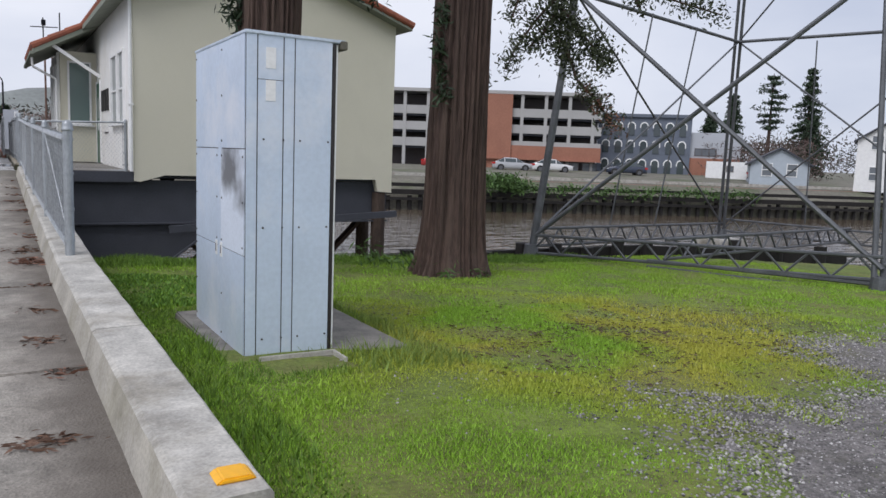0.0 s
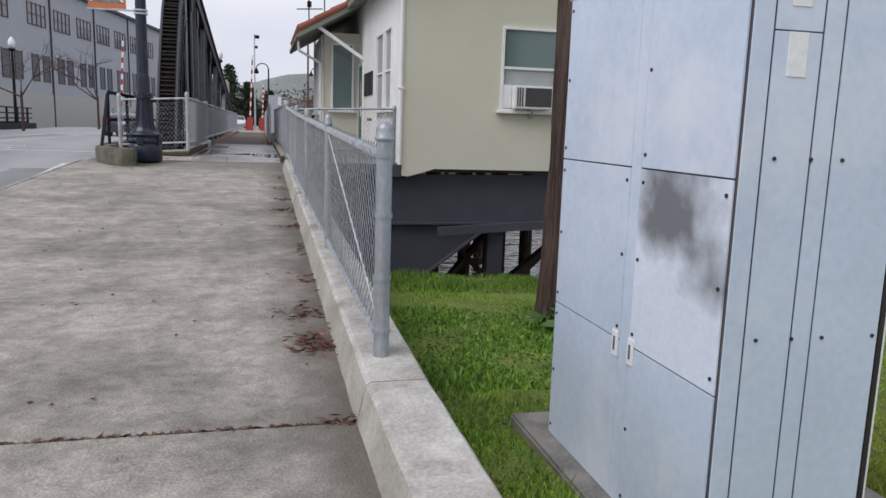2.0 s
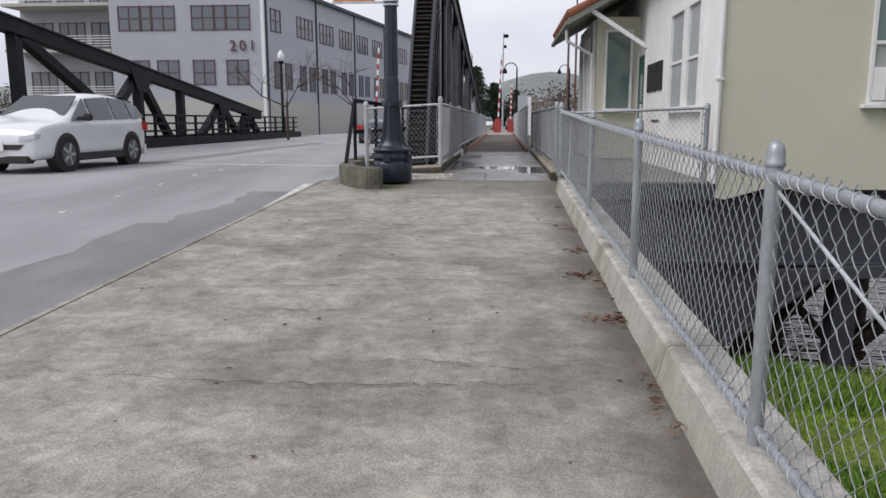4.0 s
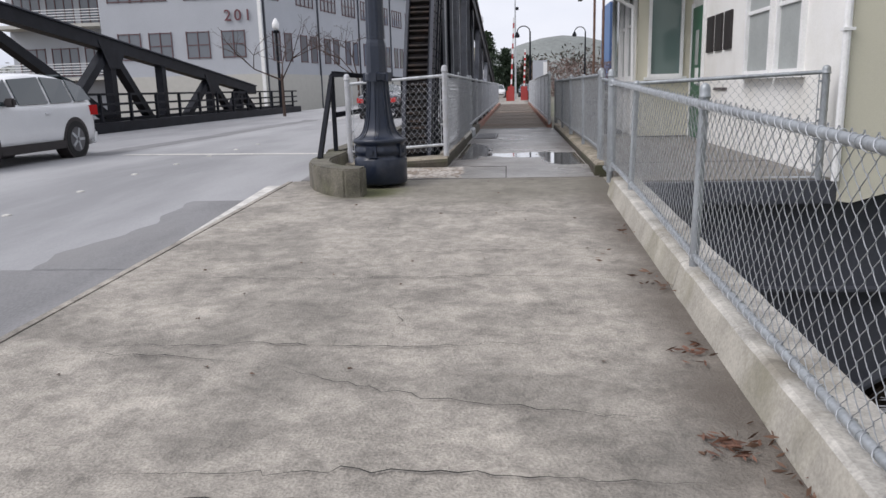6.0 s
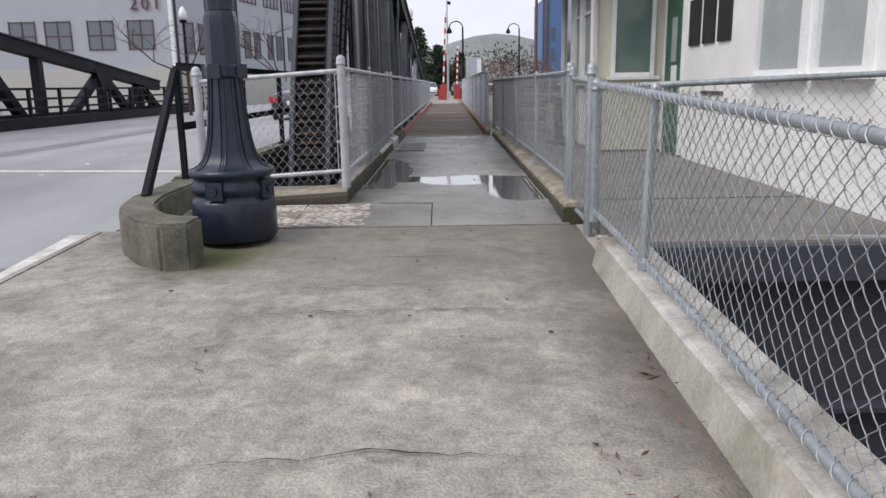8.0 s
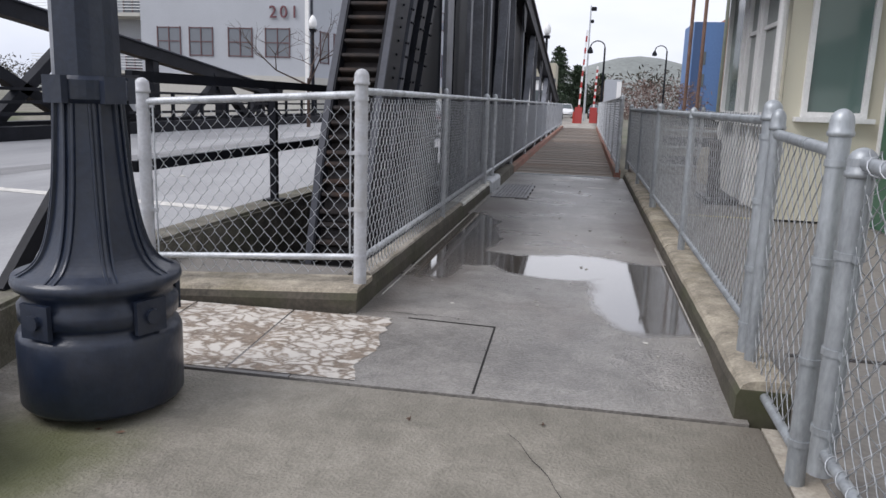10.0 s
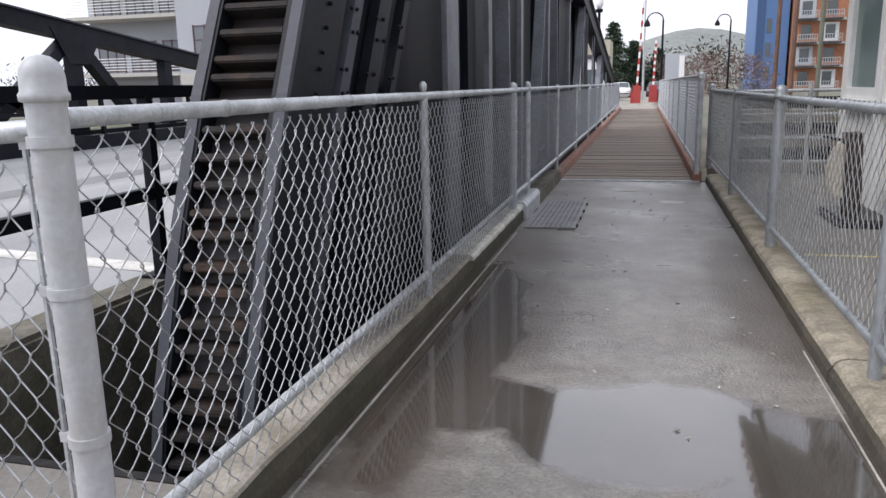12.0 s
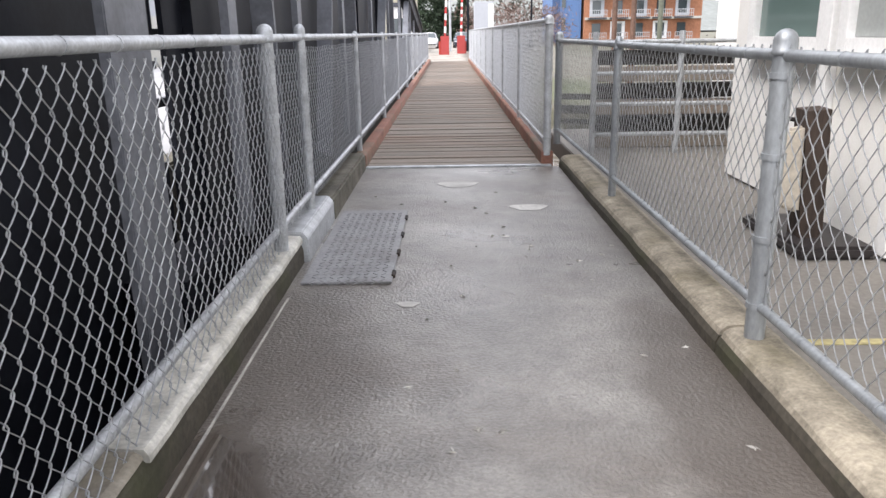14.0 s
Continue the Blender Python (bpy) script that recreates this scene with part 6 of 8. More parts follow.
# ---- far bank ----
def bank_y(x):
    return 48.4 - 0.34 * (x - 22.7)


def far_land(x, y):
    d = y - bank_y(x)
    return -3.4 if d < 0 else (-1.25 + 0.9 * min(1, d / 4.0) + 0.6 * min(1, max(0, d - 4) / 25))


xs = np.concatenate([np.linspace(-900, -60, 5), np.linspace(-40, 140, 46), np.linspace(180, 1200, 6)])
ds = [0.0, 0.05, 2.0, 4.0, 12, 30, 80, 300, 1500]
v = [(x, bank_y(x) + d, far_land(x, bank_y(x) + d) if d else -3.4) for d in ds for x in xs]
n = len(xs)
f = [(r * n + i, r * n + i + 1, (r + 1) * n + i + 1, (r + 1) * n + i) for r in range(len(ds) - 1) for i in range(n - 1)]
tagged(raw("ground_far", v, f, mat("far_bank_earth", (0.16, 0.15, 0.12), 0.95, var=0.4, scale=0.6, fine=6, stain=(0.07, 0.09, 0.035), stain_scale=0.2, stain_amt=0.9)), "earth and paving of the opposite bank", "ground", kind="structure")
bw = thing("bulkhead", (40, 42, -2), "dark timber bulkhead along the opposite bank", "bulkhead", kind="structure")
bm = bmesh.new()
for i in range(120):
    x = 6 + i * 0.75
    tube((x, bank_y(x) - 0.25, -3.4), (x, bank_y(x) - 0.25, -1.55 + 0.25 * math.sin(i * 1.7)), 0.17, seg=6, bm=bm)
tagged(part("pile", bm, M["pile"], bw), kind="stuff")
for z, w in ((-1.25, 0.35), (-1.75, 0.2), (-0.75, 0.25)):
    part("waling", bar((4, bank_y(4) - 0.45 + (0.5 if z > -1 else 0), z), (95, bank_y(95) - 0.45 + (0.5 if z > -1 else 0), z), 0.2, w), M["pile"], bw)
part("barrier", bar((16, bank_y(16) + 4.5, -0.1), (100, bank_y(100) + 4.5, -0.1), 0.25, 0.22), M["kerb"], bw, "pale barrier along the bank top")
pinkish = mat("pink_sheeting", (0.45, 0.2, 0.17), 0.8, var=0.3)
part("sheeting", bar((34, bank_y(34) + 4.1, -0.42), (70, bank_y(70) + 4.1, -0.42), 0.1, 0.18), pinkish, bw, "reddish sheeting")
sh = thing("bank_shrub", (31.5, 46.5, -1), "dense green shrub spilling over the far bank", "shrub")
cs = [(29.2 + 4.6 * a + rng.normal(0, 0.3), bank_y(31) - 0.4 + rng.normal(0, 0.7), -0.9 + 0.8 * math.sin(3.0 * a) + rng.uniform(-0.5, 0.1)) for a in np.linspace(0, 1, 46)]
leaves("foliage", cs, (0.35, 0.35, 0.25), 75, 0.10, IVY, sh)
sh2 = thing("bank_ivy", (40, 42, -1), "ivy trailing over the far timber bank", "ivy")
cs = [(x, bank_y(x) - 0.45, -0.85 + 0.15 * math.sin(x * 1.9)) for x in np.linspace(33, 52, 60)]
leaves("foliage", cs, (0.3, 0.2, 0.22), 30, 0.10, IVY, sh2)


# ---- buildings ----
class Face:
    """A wall's frame: u along p0 to p1, n outward to the right-hand normal given."""

    def __init__(self, p0, p1, toward):
        self.o = Vector((*p0, 0))
        self.u = Vector((p1[0] - p0[0], p1[1] - p0[1], 0))
        self.len = self.u.length
        self.u.normalize()
        self.n = Vector((self.u.y, -self.u.x, 0))
        if (Vector((*toward, 0)) - self.o).dot(self.n) < 0:
            self.n = -self.n

    def slab(self, u0, u1, n0, n1, z0, z1, bm=None):
        own = bmesh.new()
        c = [self.o + self.u * u + self.n * n for u, n in ((u0, n0), (u1, n0), (u1, n1), (u0, n1))]
        a = [own.verts.new((p.x, p.y, z0)) for p in c]
        b = [own.verts.new((p.x, p.y, z1)) for p in c]
        own.faces.new(a)
        own.faces.new(b)
        for i in range(4):
            own.faces.new((a[i], a[(i + 1) % 4], b[(i + 1) % 4], b[i]))
        bmesh.ops.recalc_face_normals(own, faces=own.faces[:])
        return join(bm, own)


def face_window(th, fc, u0, u1, z0, z1, cols=2, rows=2, frame_m=None, pane=None, fw=0.07):
    w = part("window", fc.slab(u0, u1, -0.02, 0.02, z0, z1), pane or M["farglass"], th)
    bm = bmesh.new()
    for k in range(cols + 1):
        u = u0 + (u1 - u0) * k / cols
        fc.slab(u - fw / 2, u + fw / 2, 0.0, 0.07, z0 - fw, z1 + fw, bm)
    for k in range(rows + 1):
        z = z0 + (z1 - z0) * k / rows
        fc.slab(u0, u1, 0.0, 0.06, z - fw / 2, z + fw / 2, bm)
    part("frame", bm, frame_m or M["mull"], w)
    return w


def grey_building():
    th = thing("warehouse_building", (-25, 70, 0), "grey metal-sided three-storey warehouse building with gabled end", "building")
    A = Face((-31.9, 66.0), (-19.35, 66.0), (0, 0))
    B = Face((-19.35, 66.0), (-12.4, 107.8), (0, 0))
    part("wall", A.slab(0, A.len, -30, 0, 0.0, 12.35), M["bldg"], th)
    part("wall", B.slab(0.05, B.len, -8, 0, 0.0, 12.35), M["bldg"], th)
    part("base", A.slab(-0.02, A.len + 0.02, 0.0, 0.06, 0.0, 3.25), M["bldg2"], th, "pale rendered base")
    part("base", B.slab(0, B.len, 0.0, 0.06, 0.0, 3.25), M["bldg2"], th, "pale rendered base")
    part("corner_trim", box(-19.55, -19.3, 65.9, 66.1, 0.0, 12.4), M["trimw"], th)
    part("gable", prism([(-31.9, 12.35), (-19.35, 12.35), (-25.6, 15.2)], "y", 66.0, 75), M["bldg"], th)
    part("roof_edge", B.slab(0, B.len, -0.2, 0.35, 12.3, 12.6), M["girder"], th)
    part("verge", bar((-19.2, 65.9, 12.4), (-25.6, 65.9, 15.3), 0.2, 0.3), M["trimw"], th)
    part("verge", bar((-32.0, 65.9, 12.4), (-25.6, 65.9, 15.3), 0.2, 0.3), M["trimw"], th)
    red = mat("maroon_mullion", (0.12, 0.065, 0.07), 0.6, var=0.1, bump=0)
    for a, b in ((0.75, 5.35), (6.75, 11.45)):
        w3 = (b - a) / 5
        for u0, u1, c in ((a, a + 2 * w3 - 0.1, 2), (a + 2 * w3, a + 3 * w3 - 0.1, 1), (a + 3 * w3, b, 2)):
            face_window(th, A, u0, u1, 8.78, 10.6, c, 2, red)
    for a in (1.3, 3.75, 6.7, 9.45):
        face_window(th, A, a, a + 1.75, 4.55, 6.42, 2, 2, red)
    for i in range(8):
        u = 1.2 + i * 4.9
        face_window(th, B, u, u + (1.7 if i == 0 else 3.2), 8.8, 10.5, 2 if i == 0 else 4, 2, red)
        if i % 2 == 0:
            part("downpipe", B.slab(u - 0.9, u - 0.75, 0.0, 0.12, 0.2, 12.3), M["girder"], th)
        for k in (0.4, 2.4):
            face_window(th, B, u + k, u + k + 1.2, 4.3, 6.4, 1, 1, red)
    # balcony bay beyond the gable
    C = Face((-41.0, 68.5), (-31.95, 68.5), (0, 0))
    part("wall", C.slab(0, C.len, -20, 0, 0.0, 15.5), M["bldg"], th)
    D = Face((-41.0, 66.2), (-32.0, 66.2), (0, 0))
    for z in (7.4, 11.0, 3.4):
        b = part("balcony", D.slab(0, D.len, -2.25, 0.1, z - 0.25, z), M["bldg2"], th)
        for k in range(5):
            part("balcony_rail", D.slab(0, D.len, 0.0, 0.04, z + 0.2 + 0.2 * k, z + 0.25 + 0.2 * k), M["trimw"], b)
        for u in (0.6, 3.4, 6.2):
            face_window(th, C, u, u + 2.2, z + 0.2, z + 2.3, 3, 1, red)
    # house number in raised figures
    for i, ch in enumerate("201"):
        cu = bpy.data.curves.new("digit", "FONT")
        cu.body, cu.size, cu.extrude = ch, 1.15, 0.04
        ob = new("digit_source", cu)
        me = bpy.data.meshes.new_from_object(ob)
        bpy.data.objects.remove(ob)
        me.transform(Matrix.Translation((-22.15 + i * 0.78, 65.9, 7.15)) @ Matrix.Rotation(radians(90), 4, "X"))
        link("house_number", me, M["sign"], th, "maroon raised figure")


grey_building()

brick = mat("far_brick", (0.33, 0.15, 0.10), 0.85, var=0.12, scale=0.5, fine=5, bump=0.1)
conc = mat("pale_far_concrete", (0.40, 0.395, 0.385), 0.8, var=0.08, scale=0.5, bump=0.05)


def garage():
    th = thing("parking_garage", (53, 78, 0), "brick and concrete parking garage with open decks", "building")
    F = Face((41.5, 85.8), (64.4, 69.9), (0, 0))
    # dark back wall and floors put the open decks' shade into their colour
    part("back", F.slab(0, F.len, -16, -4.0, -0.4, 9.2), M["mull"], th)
    part("roof", F.slab(-0.2, F.len + 0.2, -16, 0.3, 9.35, 9.75), conc, th)
    for z in (2.6, 4.6, 6.6):
        part("deck_parapet", F.slab(0, F.len, -0.3, 0.0, z, z + 1.05), conc, th)
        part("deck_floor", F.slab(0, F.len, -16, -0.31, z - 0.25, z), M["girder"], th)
    for k in range(10):
        u = 0.2 + k * F.len / 9.5
        part("column", F.slab(u, u + 0.4, -0.35, 0.05, -0.4, 9.35), conc, th)
    part("brick_wall", F.slab(10.6, 16.8, 0.06, 0.5, -0.4, 9.3), brick, th, "orange-brown brick stair tower")
    part("brick_panel", F.slab(10.8, 13.6, 0.5, 0.58, 3.6, 7.4), mat("brown_panel", (0.17, 0.11, 0.09), 0.8, var=0.1), th)
    part("brick_base", F.slab(16.85, F.len, 0.06, 0.3, 1.5, 3.1), brick, th, "brick ground storey")
    part("canopy", F.slab(12, F.len, 0.3, 1.0, 1.35, 1.5), brick, th)
    for k in range(7):
        u = 12.6 + k * 2.2
        face_window(th, F, u, u + 1.7, -0.3, 1.2, 2, 1, M["mull"])


garage()


def arched(fc, u0, u1, z0, z1, n0, n1, bm=None):
    own = bmesh.new()
    r = (u1 - u0) / 2
    pts = [(u0, z0), (u1, z0)] + [(u0 + r + r * math.cos(a), z1 - r + r * math.sin(a)) for a in np.linspace(0, math.pi, 9)]
    A = [own.verts.new(fc.o + fc.u * u + fc.n * n0 + Vector((0, 0, z))) for u, z in pts]
    B = [own.verts.new(fc.o + fc.u * u + fc.n * n1 + Vector((0, 0, z))) for u, z in pts]
    own.faces.new(A)
    own.faces.new(B[::-1])
    for i in range(len(pts)):
        own.faces.new((A[i], B[i], B[(i + 1) % len(pts)], A[(i + 1) % len(pts)]))
    bmesh.ops.recalc_face_normals(own, faces=own.faces[:])
    return join(bm, own)


def arch_building():
    th = thing("arched_brick_building", (72, 69, 0), "blue-grey painted brick building with white arched window heads", "building")
    wallm = mat("blue_grey_brick", (0.13, 0.15, 0.19), 0.85, var=0.1, scale=1, fine=6, bump=0.1)
    F = Face((66.5, 75.2), (75.6, 65.6), (0, 0))
    part("wall", F.slab(0, F.len, -12, 0, -0.4, 7.6), wallm, th)
    part("cornice", F.slab(-0.1, F.len + 0.1, -0.2, 0.3, 7.35, 7.75), wallm, th)
    for i in range(8):
        u = 0.7 + i * 1.58
        for z0, h in ((0.2, 1.7), (2.75, 1.55), (5.0, 1.6)):
            head = part("window_head", arched(F, u - 0.13, u + 0.93, z0 + h * 0.5, z0 + h + 0.16, 0.0, 0.06), M["trimw"], th)
            w = part("window", arched(F, u, u + 0.8, z0, z0 + h, 0.0, 0.09), M["glass"], th)
            part("wall_fill", F.slab(u - 0.13, u - 0.005, 0.0, 0.07, z0 + h * 0.45, z0 + h * 0.62), wallm, w)
    g2 = thing("low_building", (77, 62, 0), "low grey flat-roofed shop with dark windows", "building")
    G = Face((76.0, 66.0), (79.6, 61.2), (0, 0))
    part("wall", G.slab(0, G.len, -10, 0, -0.4, 5.6), M["bldg"], g2)
    part("base", G.slab(0, G.len, 0.0, 0.2, -0.4, 2.4), brick, g2)
    face_window(g2, G, 0.6, 3.2, 2.7, 3.6, 3, 1)
    face_window(g2, G, 0.6, 3.6, 0.2, 1.6, 3, 1)
    w2 = thing("white_shed", (72, 54, 0), "long low white shed with a door", "building")
    H = Face((69.2, 57.6), (74.8, 50.2), (0, 0))
    part("wall", H.slab(0, H.len, -5, 0, -0.4, 2.0), M["trimw"], w2)
    face_window(w2, H, 2.2, 2.9, 0.9, 1.5, 1, 1)
    part("door", H.slab(5.8, 6.6, 0.0, 0.05, -0.3, 1.5), M["blind"], w2)


arch_building()


def gable_house(p0, p1, z0, ze, zr, depth, wallm, label):
    th = thing("far_house", (*p0, z0), label, "house")
    F = Face(p0, p1, (0, 0))
    own = bmesh.new()
    pts = [(0, z0), (F.len, z0), (F.len, ze), (F.len / 2, zr), (0, ze)]
    A = [own.verts.new(F.o + F.u * u + Vector((0, 0, z))) for u, z in pts]
    B = [own.verts.new(F.o + F.u * u - F.n * depth + Vector((0, 0, z))) for u, z in pts]
    own.faces.new(A)
    own.faces.new(B[::-1])
    for i in range(5):
        own.faces.new((A[i], B[i], B[(i + 1) % 5], A[(i + 1) % 5]))
    bmesh.ops.recalc_face_normals(own, faces=own.faces[:])
    part("wall", own, wallm, th)
    for s in (0, 1):
        e = F.len * s
        a, b = F.o + F.u * (e + (0.3 if s else -0.3)) + Vector((0, 0, ze - 0.2)), F.o + F.u * (F.len / 2) + Vector((0, 0, zr + 0.05))
        own = bmesh.new()
        q = [a + F.n * 0.35, b + F.n * 0.35, b - F.n * (depth + 0.3), a - F.n * (depth + 0.3)]
        lo = [own.verts.new(p) for p in q]
        hi = [own.verts.new(p + Vector((0, 0, 0.16))) for p in q]
        own.faces.new(lo)
        own.faces.new(hi[::-1])
        for i in range(4):
            own.faces.new((lo[i], lo[(i + 1) % 4], hi[(i + 1) % 4], hi[i]))
        bmesh.ops.recalc_face_normals(own, faces=own.faces[:])
        part("roof", own, M["girder"], th)
    for u in (F.len * 0.2, F.len * 0.62):
        for z in ([z0 + 1.0] if ze - z0 < 3.2 else [z0 + 1.0, z0 + 3.7]):
            face_window(th, F, u, u + 0.9, z, z + 1.2, 1, 2, M["trimw"])
    return th


gable_house((63.5, 47.5), (66.8, 43.4), -0.3, 1.9, 3.3, 9, mat("pale_blue_siding", (0.42, 0.47, 0.52), 0.8, var=0.06), "small pale blue house with grey gabled roof")
gable_house((65.4, 38.2), (68.0, 33.4), -0.3, 4.2, 6.0, 9, M["trimw"], "tall white weatherboard house with gabled roof")


# ---- far trees ----
def conifer(x, y, z, h, r, seed, sparse=False):
    th = thing("conifer_tree", (x, y, z), "tall dark conifer with tiered drooping branches", "tree", "far conifers")
    g = np.random.default_rng(seed)
    part("trunk", tube((x, y, z), (x, y, z + h), 0.35, 0.04, 8), M["bark"], th)
    cs = []
    tiers = 16 if not sparse else 9
    for k in range(tiers):
        f = (k + 0.6) / tiers
        zz = z + h * ((0.12 + 0.88 * f) if not sparse else (0.45 + 0.53 * f))
        rr = r * (1 - f) ** 0.8 * g.uniform(0.75, 1.2) + 0.25
        if sparse:
            rr = r * (0.5 + 0.5 * math.sin(3.0 * f)) * g.uniform(0.4, 1.1)
        for j in range(9 if not sparse else 5):
            a = g.uniform(0, 6.3)
            ln = rr * g.uniform(0.6, 1.1)
            for s in np.linspace(0.15, 1, 5):
                cs.append((x + ln * s * math.cos(a), y + ln * s * math.sin(a), zz - 0.35 * ln * s * (0 if sparse else 1)))
    leaves("crown", cs, (0.22, 0.22, 0.14), 9, 0.16, NEEDLE, th)


conifer(96.0, 63.3, 0, 15.2, 3.4, 1)
conifer(90.3, 71.2, 0, 11.6, 2.6, 2)
conifer(93.3, 67.3, 0, 14.6, 3.0, 3, True)
conifer(101, 66.0, 0, 9.0, 2.6, 4)
conifer(88.0, 73.0, 0, 9.0, 2.3, 9)


def bare_tree(x, y, z, h, r, seed, label="bare winter tree with fine brown twigs", n=260):
    th = thing("bare_tree", (x, y, z), label, "tree", "bare trees")
    g = np.random.default_rng(seed)
    bm = tube((x, y, z), (x, y, z + h * 0.4), 0.06 * h / 4, 0.04 * h / 4, 7)
    part("trunk", bm, M["bark"], th)
    bm = bmesh.new()
    top = Vector((x, y, z + h * 0.35))
    stack = [(top, Vector((0, 0, 1)), h * 0.32, 0.03 * h / 4, 0)]
    while stack:
        p, d, l, w, lev = stack.pop()
        for k in range(3 if lev < 3 else 2):
            nd = (d + Vector(g.normal(0, 0.55, 3))).normalized()
            nd.z = abs(nd.z) * 0.8 + 0.1
            q = p + nd * l * g.uniform(0.7, 1.1)
            tube(p, q, w, w * 0.6, 4, bm, caps=False)
            if lev < 4:
                stack.append((q, nd, l * 0.66, w * 0.6, lev + 1))
    part("limb", bm, M["bark"], th)


bare_tree(-12.3, 47.5, 0.3, 6.0, 2.4, 3)
bare_tree(-11.0, 60.0, 0.3, 6.5, 2.4, 4)
bare_tree(77.5, 54.0, 0, 6.0, 2.5, 5)
br = thing("bare_thicket", (80, 57, 0), "brown leafless thicket behind the shed", "thicket")
leaves("twigs", [(76 + 12 * rng.random(), 66 - 14 * rng.random(), 0.8 + 3.6 * rng.random()) for i in range(110)], (0.7, 0.7, 0.6), 26, 0.09, TWIG, br, long=3.5)
tk = thing("bare_thicket", (8, 120, 0), "reddish leafless trees at the street's end", "thicket")
leaves("twig", [(1.5 + 13 * rng.random(), 116 + 12 * rng.random(), 0.6 + 4.2 * rng.random() ** 1.3) for i in range(120)], (0.8, 0.8, 0.6), 40, 0.09, foliage_mat("reddish_twig", (0.17, 0.115, 0.10), 0.35), tk, long=3.5)
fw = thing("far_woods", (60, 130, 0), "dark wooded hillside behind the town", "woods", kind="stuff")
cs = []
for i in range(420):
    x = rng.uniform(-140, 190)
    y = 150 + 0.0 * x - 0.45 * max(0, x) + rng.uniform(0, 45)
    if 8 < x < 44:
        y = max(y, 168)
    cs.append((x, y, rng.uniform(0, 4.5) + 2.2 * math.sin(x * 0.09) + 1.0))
# canopy colour is lifted a little to give distance haze
leaves("canopy", cs, (1.9, 1.9, 1.3), 60, 0.30, foliage_mat("haze_tinted_canopy", (0.075, 0.07, 0.055), 0.4), fw)
for x, y, h, r, s in ((-5.0, 134, 10.5, 4.4, 11), (-2.2, 138, 8.0, 4.2, 12), (1.5, 136, 6.6, 3.4, 13)):
    conifer(x, y, 0, h, r, s)
# distance haze is mixed into the hill's grey-green base colour
hill = mat("haze_tinted_hill", (0.20, 0.215, 0.205), 0.95, var=0.2, scale=0.02, fine=0.3)
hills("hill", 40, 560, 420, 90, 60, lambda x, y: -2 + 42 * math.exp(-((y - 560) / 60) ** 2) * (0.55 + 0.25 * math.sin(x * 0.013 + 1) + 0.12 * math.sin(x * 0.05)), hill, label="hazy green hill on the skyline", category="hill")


# ---- vehicles ----
def paint_mat(name, col, rough=0.22):
    m = mat(name, col, rough, 0.0, var=0.04, scale=2, bump=0)
    m.node_tree.nodes["Principled BSDF"].inputs["Coat Weight"].default_value = 0.6
    return m


RUBBER = mat("tyre_rubber", (0.02, 0.02, 0.02), 0.85, var=0.2, bump=0.1)
RIM = mat("alloy_rim", (0.18, 0.18, 0.19), 0.35, 0.8, var=0.1, bump=0)
REDLAMP = glass_mat("red_lamp_glass", (0.5, 0.02, 0.02), 0.15)
CLEARLAMP = glass_mat("clear_lamp_glass", (0.6, 0.62, 0.64), 0.1)


